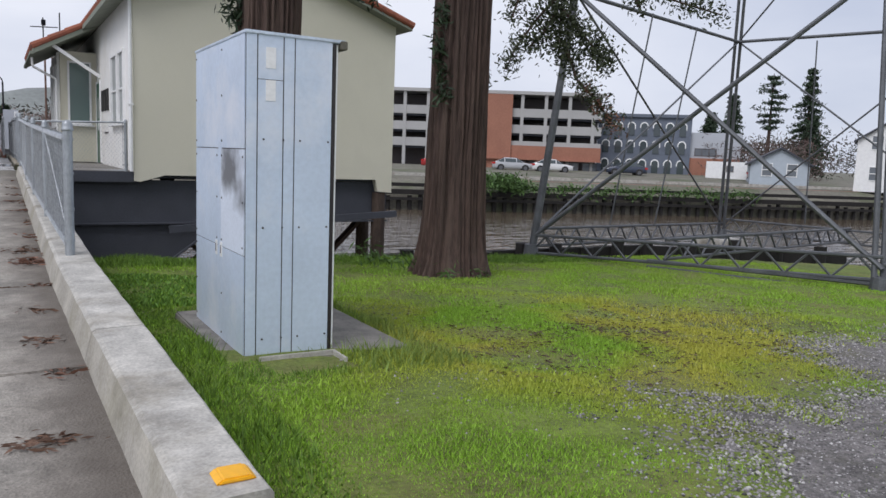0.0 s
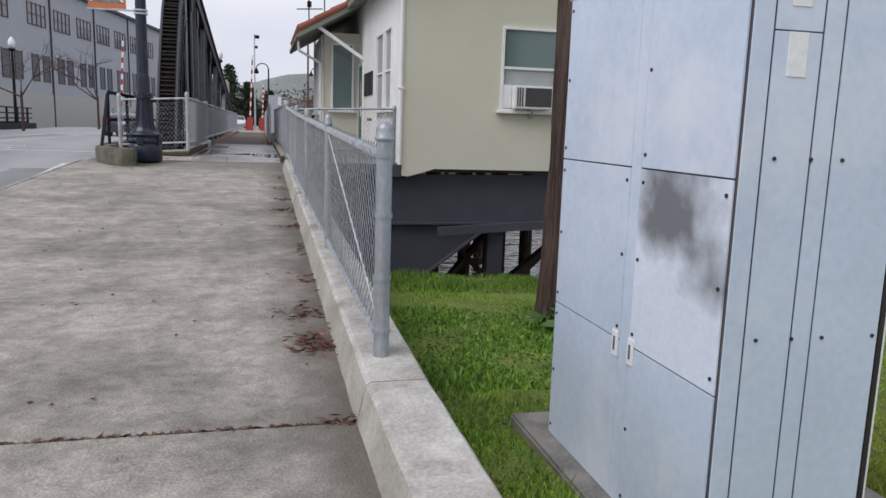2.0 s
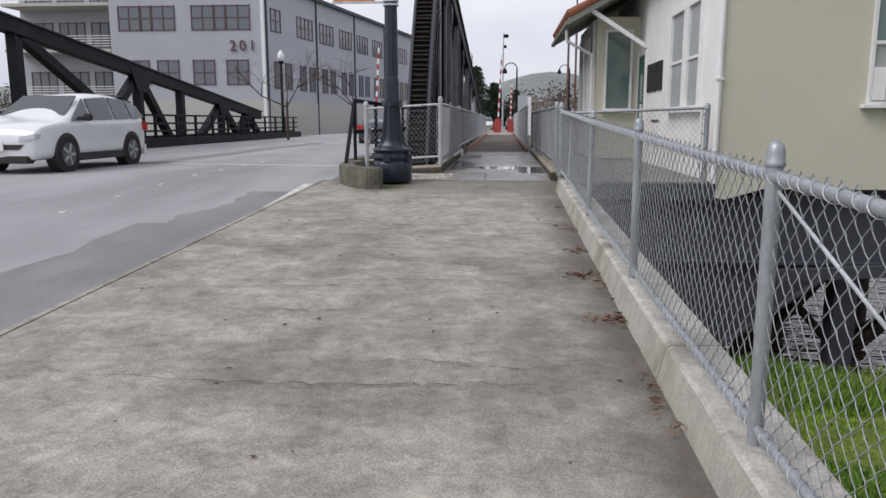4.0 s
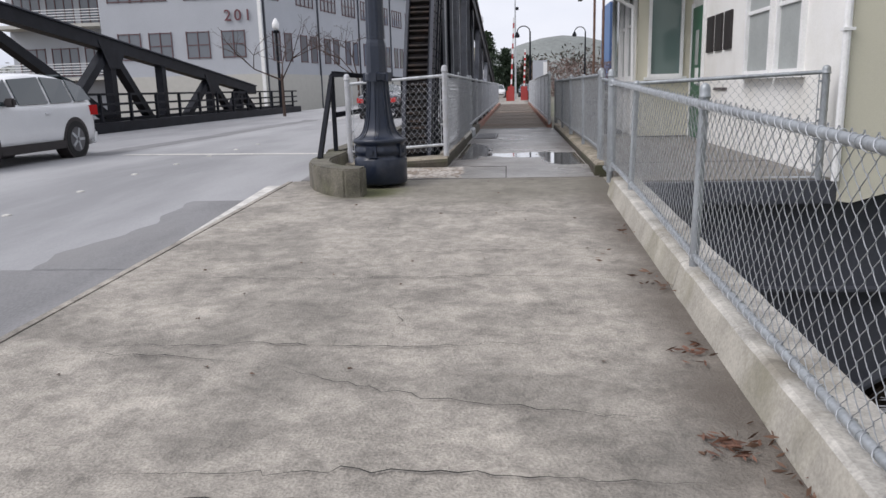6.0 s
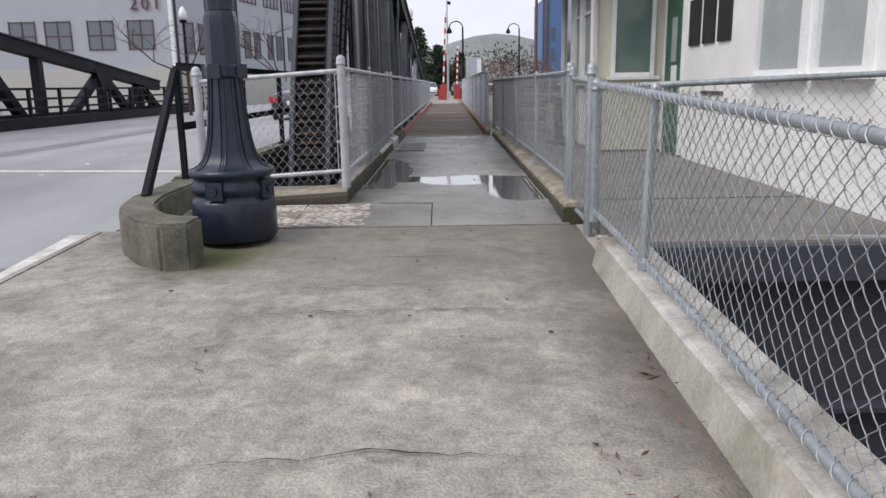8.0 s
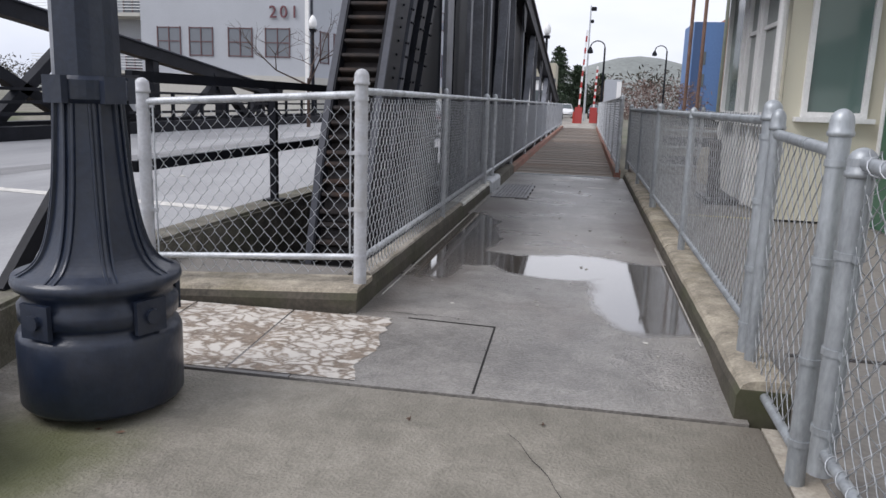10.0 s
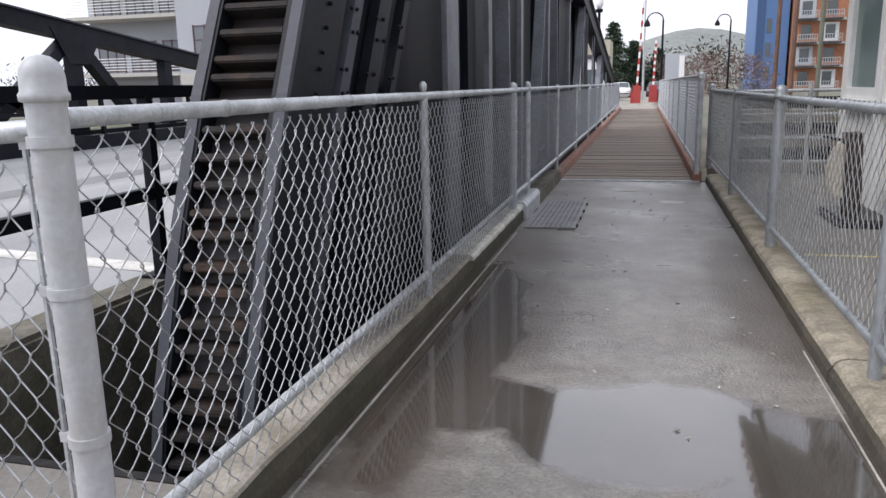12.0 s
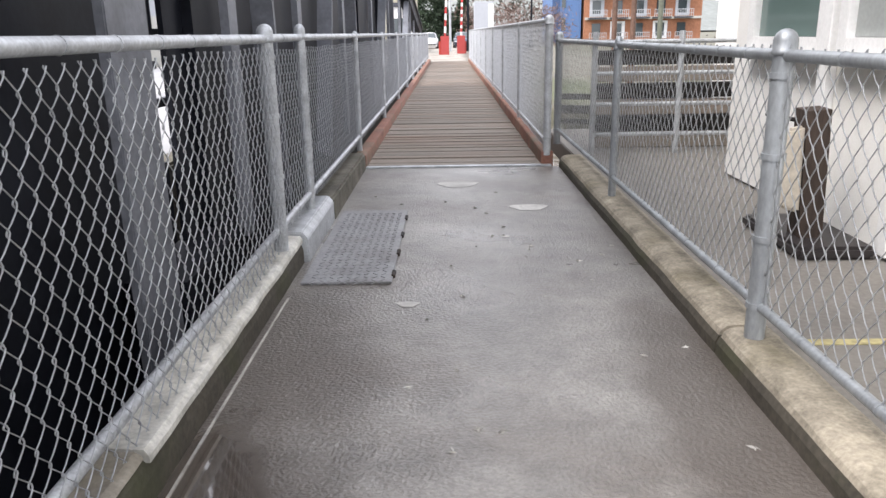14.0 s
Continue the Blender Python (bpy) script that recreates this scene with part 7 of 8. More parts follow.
def car(name, label, x, y, z, heading, stations, w, wheels, paint, wheel_r=0.34, cabin=(0, 0), low=0.24, rear_view=False, simple=False):
    """stations: rows of (distance from the nose, belt height, top height, taper at the top)."""
    th = thing(name, (0, 0, 0), label, "car", "cars on the bridge" if not simple else "far parked cars")
    bm = bmesh.new()
    rings = []
    L = stations[-1][0]
    for s, zb, zt, k in stations:
        e = min(1, 0.80 + 0.20 * math.sqrt(min(1, min(s, L - s) / 0.45)))
        half = [(0.88, low), (0.97, low + 0.10), (1.0, low + 0.28), (1.0, zb - 0.16), (0.975, zb - 0.03), (0.955, zb + 0.01), (0.955 + (k - 0.955) * 0.5, zb + (zt - zb) * 0.52), (k, zt - 0.07 * min(1, (zt - zb) * 3)), (k * 0.86, zt - 0.005), (k * 0.45, zt + 0.025)]
        pts = [(-w * e * a, z1) for a, z1 in half] + [(0, zt + 0.03)] + [(w * e * a, z1) for a, z1 in half[::-1]]
        rings.append([bm.verts.new((px, s, pz)) for px, pz in pts])
    m = len(rings[0])
    for a, b in zip(rings, rings[1:]):
        for i in range(m - 1):
            bm.faces.new((a[i], a[i + 1], b[i + 1], b[i]))
        bm.faces.new((a[m - 1], a[0], b[0], b[m - 1]))
    bm.faces.new(rings[0])
    bm.faces.new(rings[-1][::-1])
    bmesh.ops.recalc_face_normals(bm, faces=bm.faces[:])
    body = part("body", bm, paint, th, smooth=False)
    if not simple:
        sub = body.modifiers.new("round", "SUBSURF")
        sub.levels = sub.render_levels = 1
    body.data.polygons.foreach_set("use_smooth", np.ones(len(body.data.polygons), dtype=bool))
    c0, c1 = cabin
    st = stations[c0:c1 + 1]
    for sx in (-1, 1):
        for i in range(len(st) - 1):
            (s0, b0, t0, k0), (s1, b1, t1, k1) = st[i], st[i + 1]
            g = bmesh.new()
            q = [(sx * (w * 0.975 + 0.006), s0 + 0.05, b0 + 0.03), (sx * (w * 0.975 + 0.006), s1 - 0.05, b1 + 0.03), (sx * (w * (0.97 * 0.12 + k1 * 0.88) + 0.012), s1 - 0.05, b1 + (t1 - b1) * 0.86), (sx * (w * (0.97 * 0.12 + k0 * 0.88) + 0.012), s0 + 0.05, b0 + (t0 - b0) * 0.86)]
            if t0 - b0 < 0.1:
                q = [q[0], q[1], q[2]]
            if t1 - b1 < 0.1:
                q = [q[0], q[1], q[-1]]
            g.faces.new([g.verts.new(p) for p in q])
            ext = bmesh.ops.extrude_face_region(g, geom=g.faces[:])
            bmesh.ops.translate(g, vec=(-sx * 0.03, 0, 0), verts=[v for v in ext["geom"] if isinstance(v, bmesh.types.BMVert)])
            bmesh.ops.recalc_face_normals(g, faces=g.faces[:])
            part("side_window", g, M["glass"], th)
    for i0, i1, nm in ((c0, c0 + 1, "windscreen"), (c1 - 1, c1, "rear_window")):
        (s0, b0, t0, k0), (s1, b1, t1, k1) = stations[i0], stations[i1]
        g = bmesh.new()
        q = []
        for (s, zt, k), f in (((s0, t0, k0), 0.1), ((s1, t1, k1), 0.9)):
            f = f
            px = w * k * 0.9
            zz, ss = t0 + (t1 - t0) * f, s0 + (s1 - s0) * f
            q += [(-px, ss, zz + 0.035), (px, ss, zz + 0.035)] if not q else [(px, ss, zz + 0.035), (-px, ss, zz + 0.035)]
        g.faces.new([g.verts.new(p) for p in q])
        ext = bmesh.ops.extrude_face_region(g, geom=g.faces[:])
        bmesh.ops.translate(g, vec=(0, 0, -0.03), verts=[v for v in ext["geom"] if isinstance(v, bmesh.types.BMVert)])
        bmesh.ops.recalc_face_normals(g, faces=g.faces[:])
        part(nm, g, M["glass"], th)
    for s in wheels:
        for sx in (-1, 1):
            a = sx * (w - 0.19)
            wh = part("wheel", tube((a, s, wheel_r), (sx * (w + 0.012), s, wheel_r), wheel_r, seg=24), RUBBER, th)
            part("rim", tube((sx * (w - 0.02), s, wheel_r), (sx * (w + 0.018), s, wheel_r), wheel_r * 0.68, seg=20), RIM, wh)
            part("arch", tube((sx * (w - 0.25), s, wheel_r + 0.02), (sx * (w + 0.006), s, wheel_r + 0.02), wheel_r + 0.06, seg=24), M["black"], th)
            if not simple:
                for k in range(5):
                    an = k * 2 * math.pi / 5
                    part("spoke", bar((sx * (w + 0.02), s + 0.04 * math.cos(an), wheel_r + 0.04 * math.sin(an)), (sx * (w + 0.02), s + wheel_r * 0.62 * math.cos(an), wheel_r + wheel_r * 0.62 * math.sin(an)), 0.05, 0.02, up=(1, 0, 0)), M["galv"], wh)
    hz = stations[1][2]
    tz = stations[-2][2]
    for sx in (-1, 1):
        part("headlight", prism([(sx * w * 0.5, hz - 0.17), (sx * w * 0.9, hz - 0.12), (sx * w * 0.9, hz - 0.03), (sx * w * 0.55, hz - 0.08)], "y", -0.02, 0.20), CLEARLAMP, th)
        part("tail_light", prism([(sx * w * 0.58, tz - 0.32), (sx * w * 0.93, tz - 0.30), (sx * w * 0.93, tz - 0.10), (sx * w * 0.60, tz - 0.16)], "y", L - 0.30, L + 0.012), REDLAMP, th)
        if not simple:
            i = c0 + 1
            part("door_mirror", box(*sorted((sx * w * 0.98, sx * (w + 0.17))), stations[c0][0] + 0.45, stations[c0][0] + 0.57, stations[c0][1] + 0.02, stations[c0][1] + 0.17, 0.03), M["black"], th)
            for s in (stations[c0][0] + 1.55,):
                part("door_handle", box(*sorted((sx * (w + 0.001), sx * (w + 0.03))), s, s + 0.16, stations[c0][1] - 0.14, stations[c0][1] - 0.11, 0.008), paint, th)
            part("sill", box(*sorted((sx * (w - 0.05), sx * (w + 0.008))), wheels[0] + 0.4, wheels[1] - 0.4, low - 0.03, low + 0.13, 0.01), M["black"], th)
    if not simple:
        part("grille", prism([(-w * 0.5, low + 0.24), (w * 0.5, low + 0.24), (w * 0.62, hz - 0.24), (-w * 0.62, hz - 0.24)], "y", -0.012, 0.1), M["black"], th)
        part("front_bumper", box(-w * 0.72, w * 0.72, -0.02, 0.2, low - 0.03, low + 0.12, 0.03), M["black"], th)
        part("number_plate", box(-0.16, 0.16, -0.06, -0.03, low + 0.22, low + 0.38, 0.004), M["trimw"], th)
        part("rear_bumper", box(-w * 0.86, w * 0.86, L - 0.15, L + 0.05, low - 0.02, low + 0.26, 0.04), paint, th)
        part("rear_valance", box(-w * 0.7, w * 0.7, L - 0.1, L + 0.055, low - 0.04, low + 0.05, 0.02), M["black"], th)
        part("number_plate", box(-0.16, 0.16, L + 0.012, L + 0.03, tz - 0.42, tz - 0.27, 0.004), M["trimw"], th)
        part("exhaust", tube((w * 0.55, L - 0.1, low - 0.02), (w * 0.55, L + 0.06, low - 0.02), 0.035, seg=8), M["galv"], th)
    th.matrix_basis = Matrix.Translation((x, y, z)) @ Matrix.Rotation(radians(heading), 4, "Z")
    return th


SUV = [(0, 0.66, 0.68, 0.90), (0.05, 0.80, 0.82, 0.90), (0.22, 0.93, 0.96, 0.88), (0.7, 0.99, 1.03, 0.87), (1.12, 1.02, 1.07, 0.86), (1.95, 1.04, 1.60, 0.74), (2.9, 1.05, 1.66, 0.74), (3.7, 1.07, 1.62, 0.72), (4.35, 1.10, 1.45, 0.74), (4.52, 1.08, 1.12, 0.86), (4.58, 0.7, 0.72, 0.90)]
COUPE = [(0, 0.58, 0.60, 0.90), (0.12, 0.76, 0.78, 0.86), (0.6, 0.84, 0.87, 0.85), (1.25, 0.90, 0.93, 0.84), (2.15, 0.92, 1.38, 0.70), (2.95, 0.93, 1.40, 0.68), (3.85, 0.95, 1.06, 0.72), (4.1, 0.96, 1.02, 0.76), (4.62, 0.95, 0.98, 0.84), (4.74, 0.62, 0.64, 0.92)]
suv = car("sport_utility_car", "white sport utility car driving over the bridge", -10.3, 20.7, 0.605, 0, SUV, 0.90, (0.92, 3.62), paint_mat("white_car_paint", (0.78, 0.79, 0.80)), 0.36, (4, 8))
cpe = car("coupe_car", "dark grey two-door coupe driving away", -6.3, 45.5, 0.605, 180, COUPE, 0.87, (0.95, 3.7), paint_mat("grey_car_paint", (0.05, 0.053, 0.065), 0.25), 0.33, (3, 6))
FARC = [(0, 0.6, 0.62, 0.9), (0.1, 0.75, 0.77, 0.88), (1.1, 0.9, 0.93, 0.85), (1.9, 0.92, 1.4, 0.72), (3.2, 0.93, 1.42, 0.72), (4.1, 0.95, 1.0, 0.8), (4.5, 0.7, 0.72, 0.9)]
pc = [paint_mat("silver_paint", (0.45, 0.46, 0.48)), paint_mat("white_paint_car", (0.7, 0.7, 0.7)), paint_mat("red_paint", (0.35, 0.03, 0.03)), paint_mat("dark_blue_paint", (0.04, 0.05, 0.08))]
for i, (x, y, h, k) in enumerate([(51, 66, 60, 0), (54.5, 63.5, 60, 1), (57.5, 61.5, 240, 3), (70.5, 47.6, 60, 2), (44.5, 70.5, 60, 2), (-3.2, 78, 0, 0), (-2.4, 86, 0, 1), (-5.6, 74, 170, 3), (-4.4, 92, 0, 2), (0.6, 88, 0, 3)]):
    car("parked_car", ("silver", "white", "red", "dark blue")[k] + " car standing in the distance", x, y, 0.1 if x > 10 else 0.6, h, FARC, 0.86, (0.9, 3.6), pc[k], 0.32, (2, 5), simple=True)

# ---- street beyond the bridge ----
def small_lamp(x, y, z, h, label="dark street lamp with a white globe", hook=False):
    th = thing("street_lamp", (x, y, z), label, "street lamp", "far street lamps")
    part("shaft", tube((x, y, z), (x, y, z + h - 0.5), 0.10, 0.07, 10), M["steel"], th)
    part("base", tube((x, y, z), (x, y, z + 0.8), 0.2, 0.13, 10), M["steel"], th)
    if hook:
        bm = bmesh.new()
        pts = [(x - 1.1 + 1.1 * (1 - math.cos(a)) * 0.5 * 1.0, y, z + h - 0.5 + 0.55 * math.sin(a)) for a in np.linspace(math.pi, 0, 8)]
        pts = [(x - 0.55 - 0.55 * math.cos(a), y, z + h - 0.5 + 0.5 * math.sin(a)) for a in np.linspace(math.pi, 0, 8)][::-1]
        for a, b in zip(pts, pts[1:]):
            tube(a, b, 0.045, seg=6, bm=bm)
        part("arm", bm, M["steel"], th)
        part("shade", tube((x - 0.0, y, z + h - 0.5), (x - 0.0, y, z + h - 0.52), 0.08, seg=8), M["steel"], th)
        part("lantern", lathe([(0.06, z + h - 0.45), (0.2, z + h - 0.7), (0.24, z + h - 0.9), (0.1, z + h - 0.95)], x - 1.1, y, 10), M["steel"], th)
    else:
        part("collar", tube((x, y, z + h - 0.55), (x, y, z + h - 0.4), 0.16, 0.2, 10), M["steel"], th)
        part("globe", lathe([(0.1, z + h - 0.4), (0.2, z + h - 0.2), (0.2, z + h), (0.1, z + h + 0.2), (0.03, z + h + 0.28)], x, y, 12), M["trimw"], th, "white glass globe", smooth=True)


small_lamp(-2.75, 58.5, 0.6, 5.4)
small_lamp(-14.3, 53.4, 0.3, 5.4)
small_lamp(0.7, 76, 0.6, 6.2, "dark hooked street lamp", True)
small_lamp(6.6, 90, 0.6, 7.0, "dark hooked street lamp", True)

WHITE_RED = [mat("gate_red", (0.38, 0.05, 0.045), 0.5, var=0.1, bump=0), mat("gate_white", (0.8, 0.8, 0.8), 0.5, var=0.06, bump=0)]


def crossing_gate(x, y, z, h, lean):
    th = thing("traffic_gate", (x, y, z), "raised red and white striped traffic gate arm", "traffic gate", "traffic gates")
    part("cabinet", box(x - 0.25, x + 0.25, y - 0.25, y + 0.25, z, z + 1.2, 0.02), WHITE_RED[0], th)
    a, b = Vector((x, y, z + 1.0)), Vector((x + lean, y, z + h))
    for k in range(14):
        part("stripe", bar(a.lerp(b, k / 14), a.lerp(b, (k + 1) / 14), 0.12, 0.10, up=(0, 1, 0)), WHITE_RED[k % 2], th)
    for k in (0.3, 0.75):
        part("warning_light", tube(a.lerp(b, k) + Vector((0, -0.12, 0)), a.lerp(b, k) + Vector((0, -0.05, 0)), 0.08, seg=10), REDLAMP, th)


crossing_gate(-0.9, 68, 0.6, 6.2, 0.25)
crossing_gate(0.1, 70, 0.6, 4.0, 0.1)
crossing_gate(-9.2, 58, 0.5, 6.0, 0.3)
bt = thing("signal_mast", (-0.55, 77, 0.6), "tall slim signal mast with cameras", "mast")
part("pole", tube((-0.55, 77, 0.6), (-0.55, 77, 9.5), 0.09, 0.05, 8), M["galv"], bt)
part("camera_box", box(-0.5, -0.1, 76.9, 77.1, 9.1, 9.4, 0.03), M["steel"], bt)
part("camera_box", box(-0.5, -0.25, 76.9, 77.1, 8.2, 8.45, 0.03), M["steel"], bt)
for x, y in ((-1.2, 68), (0.35, 70)):
    bl = thing("barrier_board", (x, y, 0.6), "red plastic traffic delineator", "delineator", "delineators")
    part("board", box(x - 0.07, x + 0.07, y - 0.07, y + 0.07, 0.6, 1.5, 0.04), mat("delineator_red", (0.45, 0.055, 0.035), 0.5, var=0.1, bump=0), bl)
ft = strip("pavement_far", -3.3, 1.2, [56.5, 140], 0.0, M["walk"], "pale far footway and street end", "footway")
nb = thing("control_box", (0.95, 57.5, 0.6), "tall grey steel control cabinet beyond the bridge leaf", "control box")
part("case", box(0.5, 1.35, 57.0, 58.0, 0.4, 3.3, 0.02), M["bldg"], nb)
part("door", box(1.12, 1.36, 56.97, 56.998, 0.7, 3.2, 0.006), M["trimw"], nb)
bb = thing("blue_building", (20, 143, 0), "plain blue flat-sided building", "building")
F = Face((15.3, 142.0), (19.8, 142.0), (0, 0))
part("wall", F.slab(0, F.len, -12, 0, 0, 15.3), mat("blue_cladding", (0.09, 0.175, 0.36), 0.6, var=0.08), bb)
part("panel", F.slab(0.1, 1.2, 0.0, 0.06, 0, 15.3), mat("dark_blue_cladding", (0.045, 0.09, 0.2), 0.6, var=0.08), bb)
for k in range(3):
    part("window", F.slab(1.5, 2.1, 0.0, 0.08, 2.0 + k * 3.4, 4.0 + k * 3.4), M["glass"], bb)
ap = thing("apartment_building", (28, 143, 0), "orange brick apartment building with white panels and steel balconies", "building")
F = Face((20.2, 141.0), (38, 141.0), (0, 0))
part("wall", F.slab(0, F.len, -12, 0, 0, 16), mat("orange_brick", (0.36, 0.16, 0.09), 0.85, var=0.25, scale=3), ap)
for k in range(4):
    z = 0.6 + k * 3.3
    part("floor_band", F.slab(0, F.len, 0.0, 0.25, z - 0.35, z), M["bldg2"], ap)
    for j in range(5):
        u = 0.7 + j * 3.25
        if (j + k) % 2:
            part("white_panel", F.slab(u, u + 2.2, 0.0, 0.12, z + 0.1, z + 2.7), M["trimw"] if j % 2 else M["bldg"], ap)
        part("window", F.slab(u + 0.4, u + 1.7, 0.10, 0.16, z + 0.5, z + 2.4), M["glass"], ap)
        bal = part("balcony", F.slab(u - 0.2, u + 2.4, 0.26, 1.5, z - 0.25, z - 0.05), M["girder"], ap)
        for q in range(9):
            part("baluster", F.slab(u - 0.2 + q * 0.32, u - 0.14 + q * 0.32, 1.42, 1.48, z - 0.05, z + 1.05), M["galv"], bal)
        for q in (0.45, 1.05):
            part("rail", F.slab(u - 0.2, u + 2.4, 1.42, 1.5, z + q - 0.07, z + q), M["galv"], bal)
wb = thing("white_kiosk", (-3.6, 72, 0), "small white gate kiosk", "building")
part("wall", box(-4.6, -3.0, 71, 75, 0.5, 3.6, 0.03), M["trimw"], wb)
part("roof", box(-4.8, -2.85, 70.8, 75.2, 3.6, 3.85, 0.03), M["girder"], wb)
part("window", box(-4.3, -3.4, 70.96, 71.02, 1.8, 2.9), M["glass"], wb)
ob = thing("town_block", (-9, 110, 0), "brown and cream town buildings far down the street", "building")
part("wall", box(-14, -4.5, 112, 120, 0, 7.0), mat("cream_render", (0.5, 0.46, 0.36), 0.85, var=0.08, scale=0.5), ob)
# rusty standpipes and a covered hoist at the house end
for i, (x, y) in enumerate(((1.75, 33.3), (2.0, 33.2), (2.5, 33.6))):
    sp = thing("standpipe", (x, y, 0.75), "rust-streaked steel standpipe rising beside the house", "pipe", "standpipes")
    part("pipe", tube((x, y, 0.6), (x, y, 5.2), 0.038, seg=10), M["pipe"] if i < 2 else M["fascia"], sp)
rl = thing("deck_gate", (1.4, 29.4, 0.75), "grey tubular gate closing the deck's far end", "gate")
for z in (0.95, 1.25, 1.55, 1.85):
    part("bar", tube((0.75, 29.45, z), (2.5, 29.45, z), 0.02, seg=8), M["galv"], rl)
for x in (0.75, 1.6, 2.5):
    part("post", tube((x, 29.45, 0.75), (x, 29.45, 1.95), 0.03, seg=8), M["galv"], rl)
bx = thing("timber_box", (1.4, 25.9, 0.75), "dark weathered timber post box leaning by the wall", "box")
part("post", bar((1.32, 25.98, 0.75), (1.27, 25.95, 1.54), 0.13, 0.15, up=(0, 1, 0)), M["trestle"], bx)
part("peg", tube((1.27, 25.95, 1.46), (1.08, 26.1, 1.50), 0.012, seg=6), M["pile"], bx)
part("front", prism([(1.09, 1.02), (1.22, 0.98), (1.20, 1.46), (1.12, 1.44), (1.07, 1.25)], "y", 25.86, 25.92, bevel=0.015), mat("bleached_split_timber", (0.50, 0.45, 0.37), 0.85, var=0.2, scale=6, bump=0.3), bx, "pale split timber face")
part("foot", box(1.16, 1.58, 25.7, 26.5, 0.757, 0.83, 0.02), M["black"], bx)
st = thing("stacked_timber", (2.0, 29.9, 0.75), "stack of dark timbers beyond the gate", "timber stack")
for k in range(6):
    part("timber", box(0.85, 2.5, 29.8 + 0.02 * k, 30.05, 0.76 + k * 0.17, 0.91 + k * 0.17, 0.01), M["pile"] if k % 2 else M["plank"], st)

# ---- grass, gravel, litter ----
def grass_mat(name, a, b):
    m = foliage_mat(name, a, 0.35)
    n, l = m.node_tree.nodes, m.node_tree.links
    bs = n["Principled BSDF"]
    geo, ns, rp, mx = n.new("ShaderNodeNewGeometry"), n.new("ShaderNodeTexNoise"), n.new("ShaderNodeValToRGB"), n.new("ShaderNodeMixRGB")
    ns.inputs["Scale"].default_value, ns.inputs["Detail"].default_value = 0.5, 5.0
    rp.color_ramp.elements[0].position, rp.color_ramp.elements[1].position = 0.38, 0.55
    l.new(geo.outputs["Position"], ns.inputs["Vector"])
    l.new(ns.outputs["Fac"], rp.inputs[0])
    mp, ln, mr, ml = n.new("ShaderNodeMapping"), n.new("ShaderNodeVectorMath"), n.new("ShaderNodeMapRange"), n.new("ShaderNodeMath")
    mp.vector_type, ln.operation, ml.operation = "TEXTURE", "LENGTH", "MULTIPLY"
    mp.inputs[1].default_value, mp.inputs[3].default_value = (5.4, 5.6, -0.4), (3.4, 3.0, 3.0)
    mr.inputs["From Min"].default_value, mr.inputs["From Max"].default_value = 1.15, 0.6
    mr.inputs["To Min"].default_value = 0.12
    l.new(geo.outputs["Position"], mp.inputs[0])
    l.new(mp.outputs[0], ln.inputs[0])
    l.new(ln.outputs["Value"], mr.inputs[0])
    l.new(rp.outputs[0], ml.inputs[0])
    l.new(mr.outputs[0], ml.inputs[1])
    l.new(ml.outputs[0], mx.inputs[0])
    l.new(bs.inputs["Base Color"].links[0].from_socket, mx.inputs[1])
    mx.inputs[2].default_value = (*b, 1)
    l.new(mx.outputs[0], bs.inputs["Base Color"])
    return m


def gravel_here(x, y):
    """How gravelly the lawn is: 0 grass, 1 bare gravel."""
    d = np.minimum((x - 4.15) * 0.62 - (y - 4.1) * 0.55, 3.85 + 1.4 * np.clip((x - 5.9) / 1.5, 0, 1) - y)
    w = 0.9 * np.sin(x * 1.7 + y * 0.6) * 0.35 + 0.5 * np.sin(y * 2.3 - x * 0.8) * 0.35
    w = w + 0.30 * np.sin(x * 5.3 + 2.0 * np.sin(y * 3.7)) * np.sin(y * 4.9 + 1.7 * np.sin(x * 2.9)) + 0.16 * np.sin(x * 11.7 + y * 7.3) * np.sin(y * 13.1 - x * 4.7)
    d = np.minimum(d, np.minimum(12.8 - x, y + 4.2))
    return np.clip((d + w) / 1.1, 0, 1)


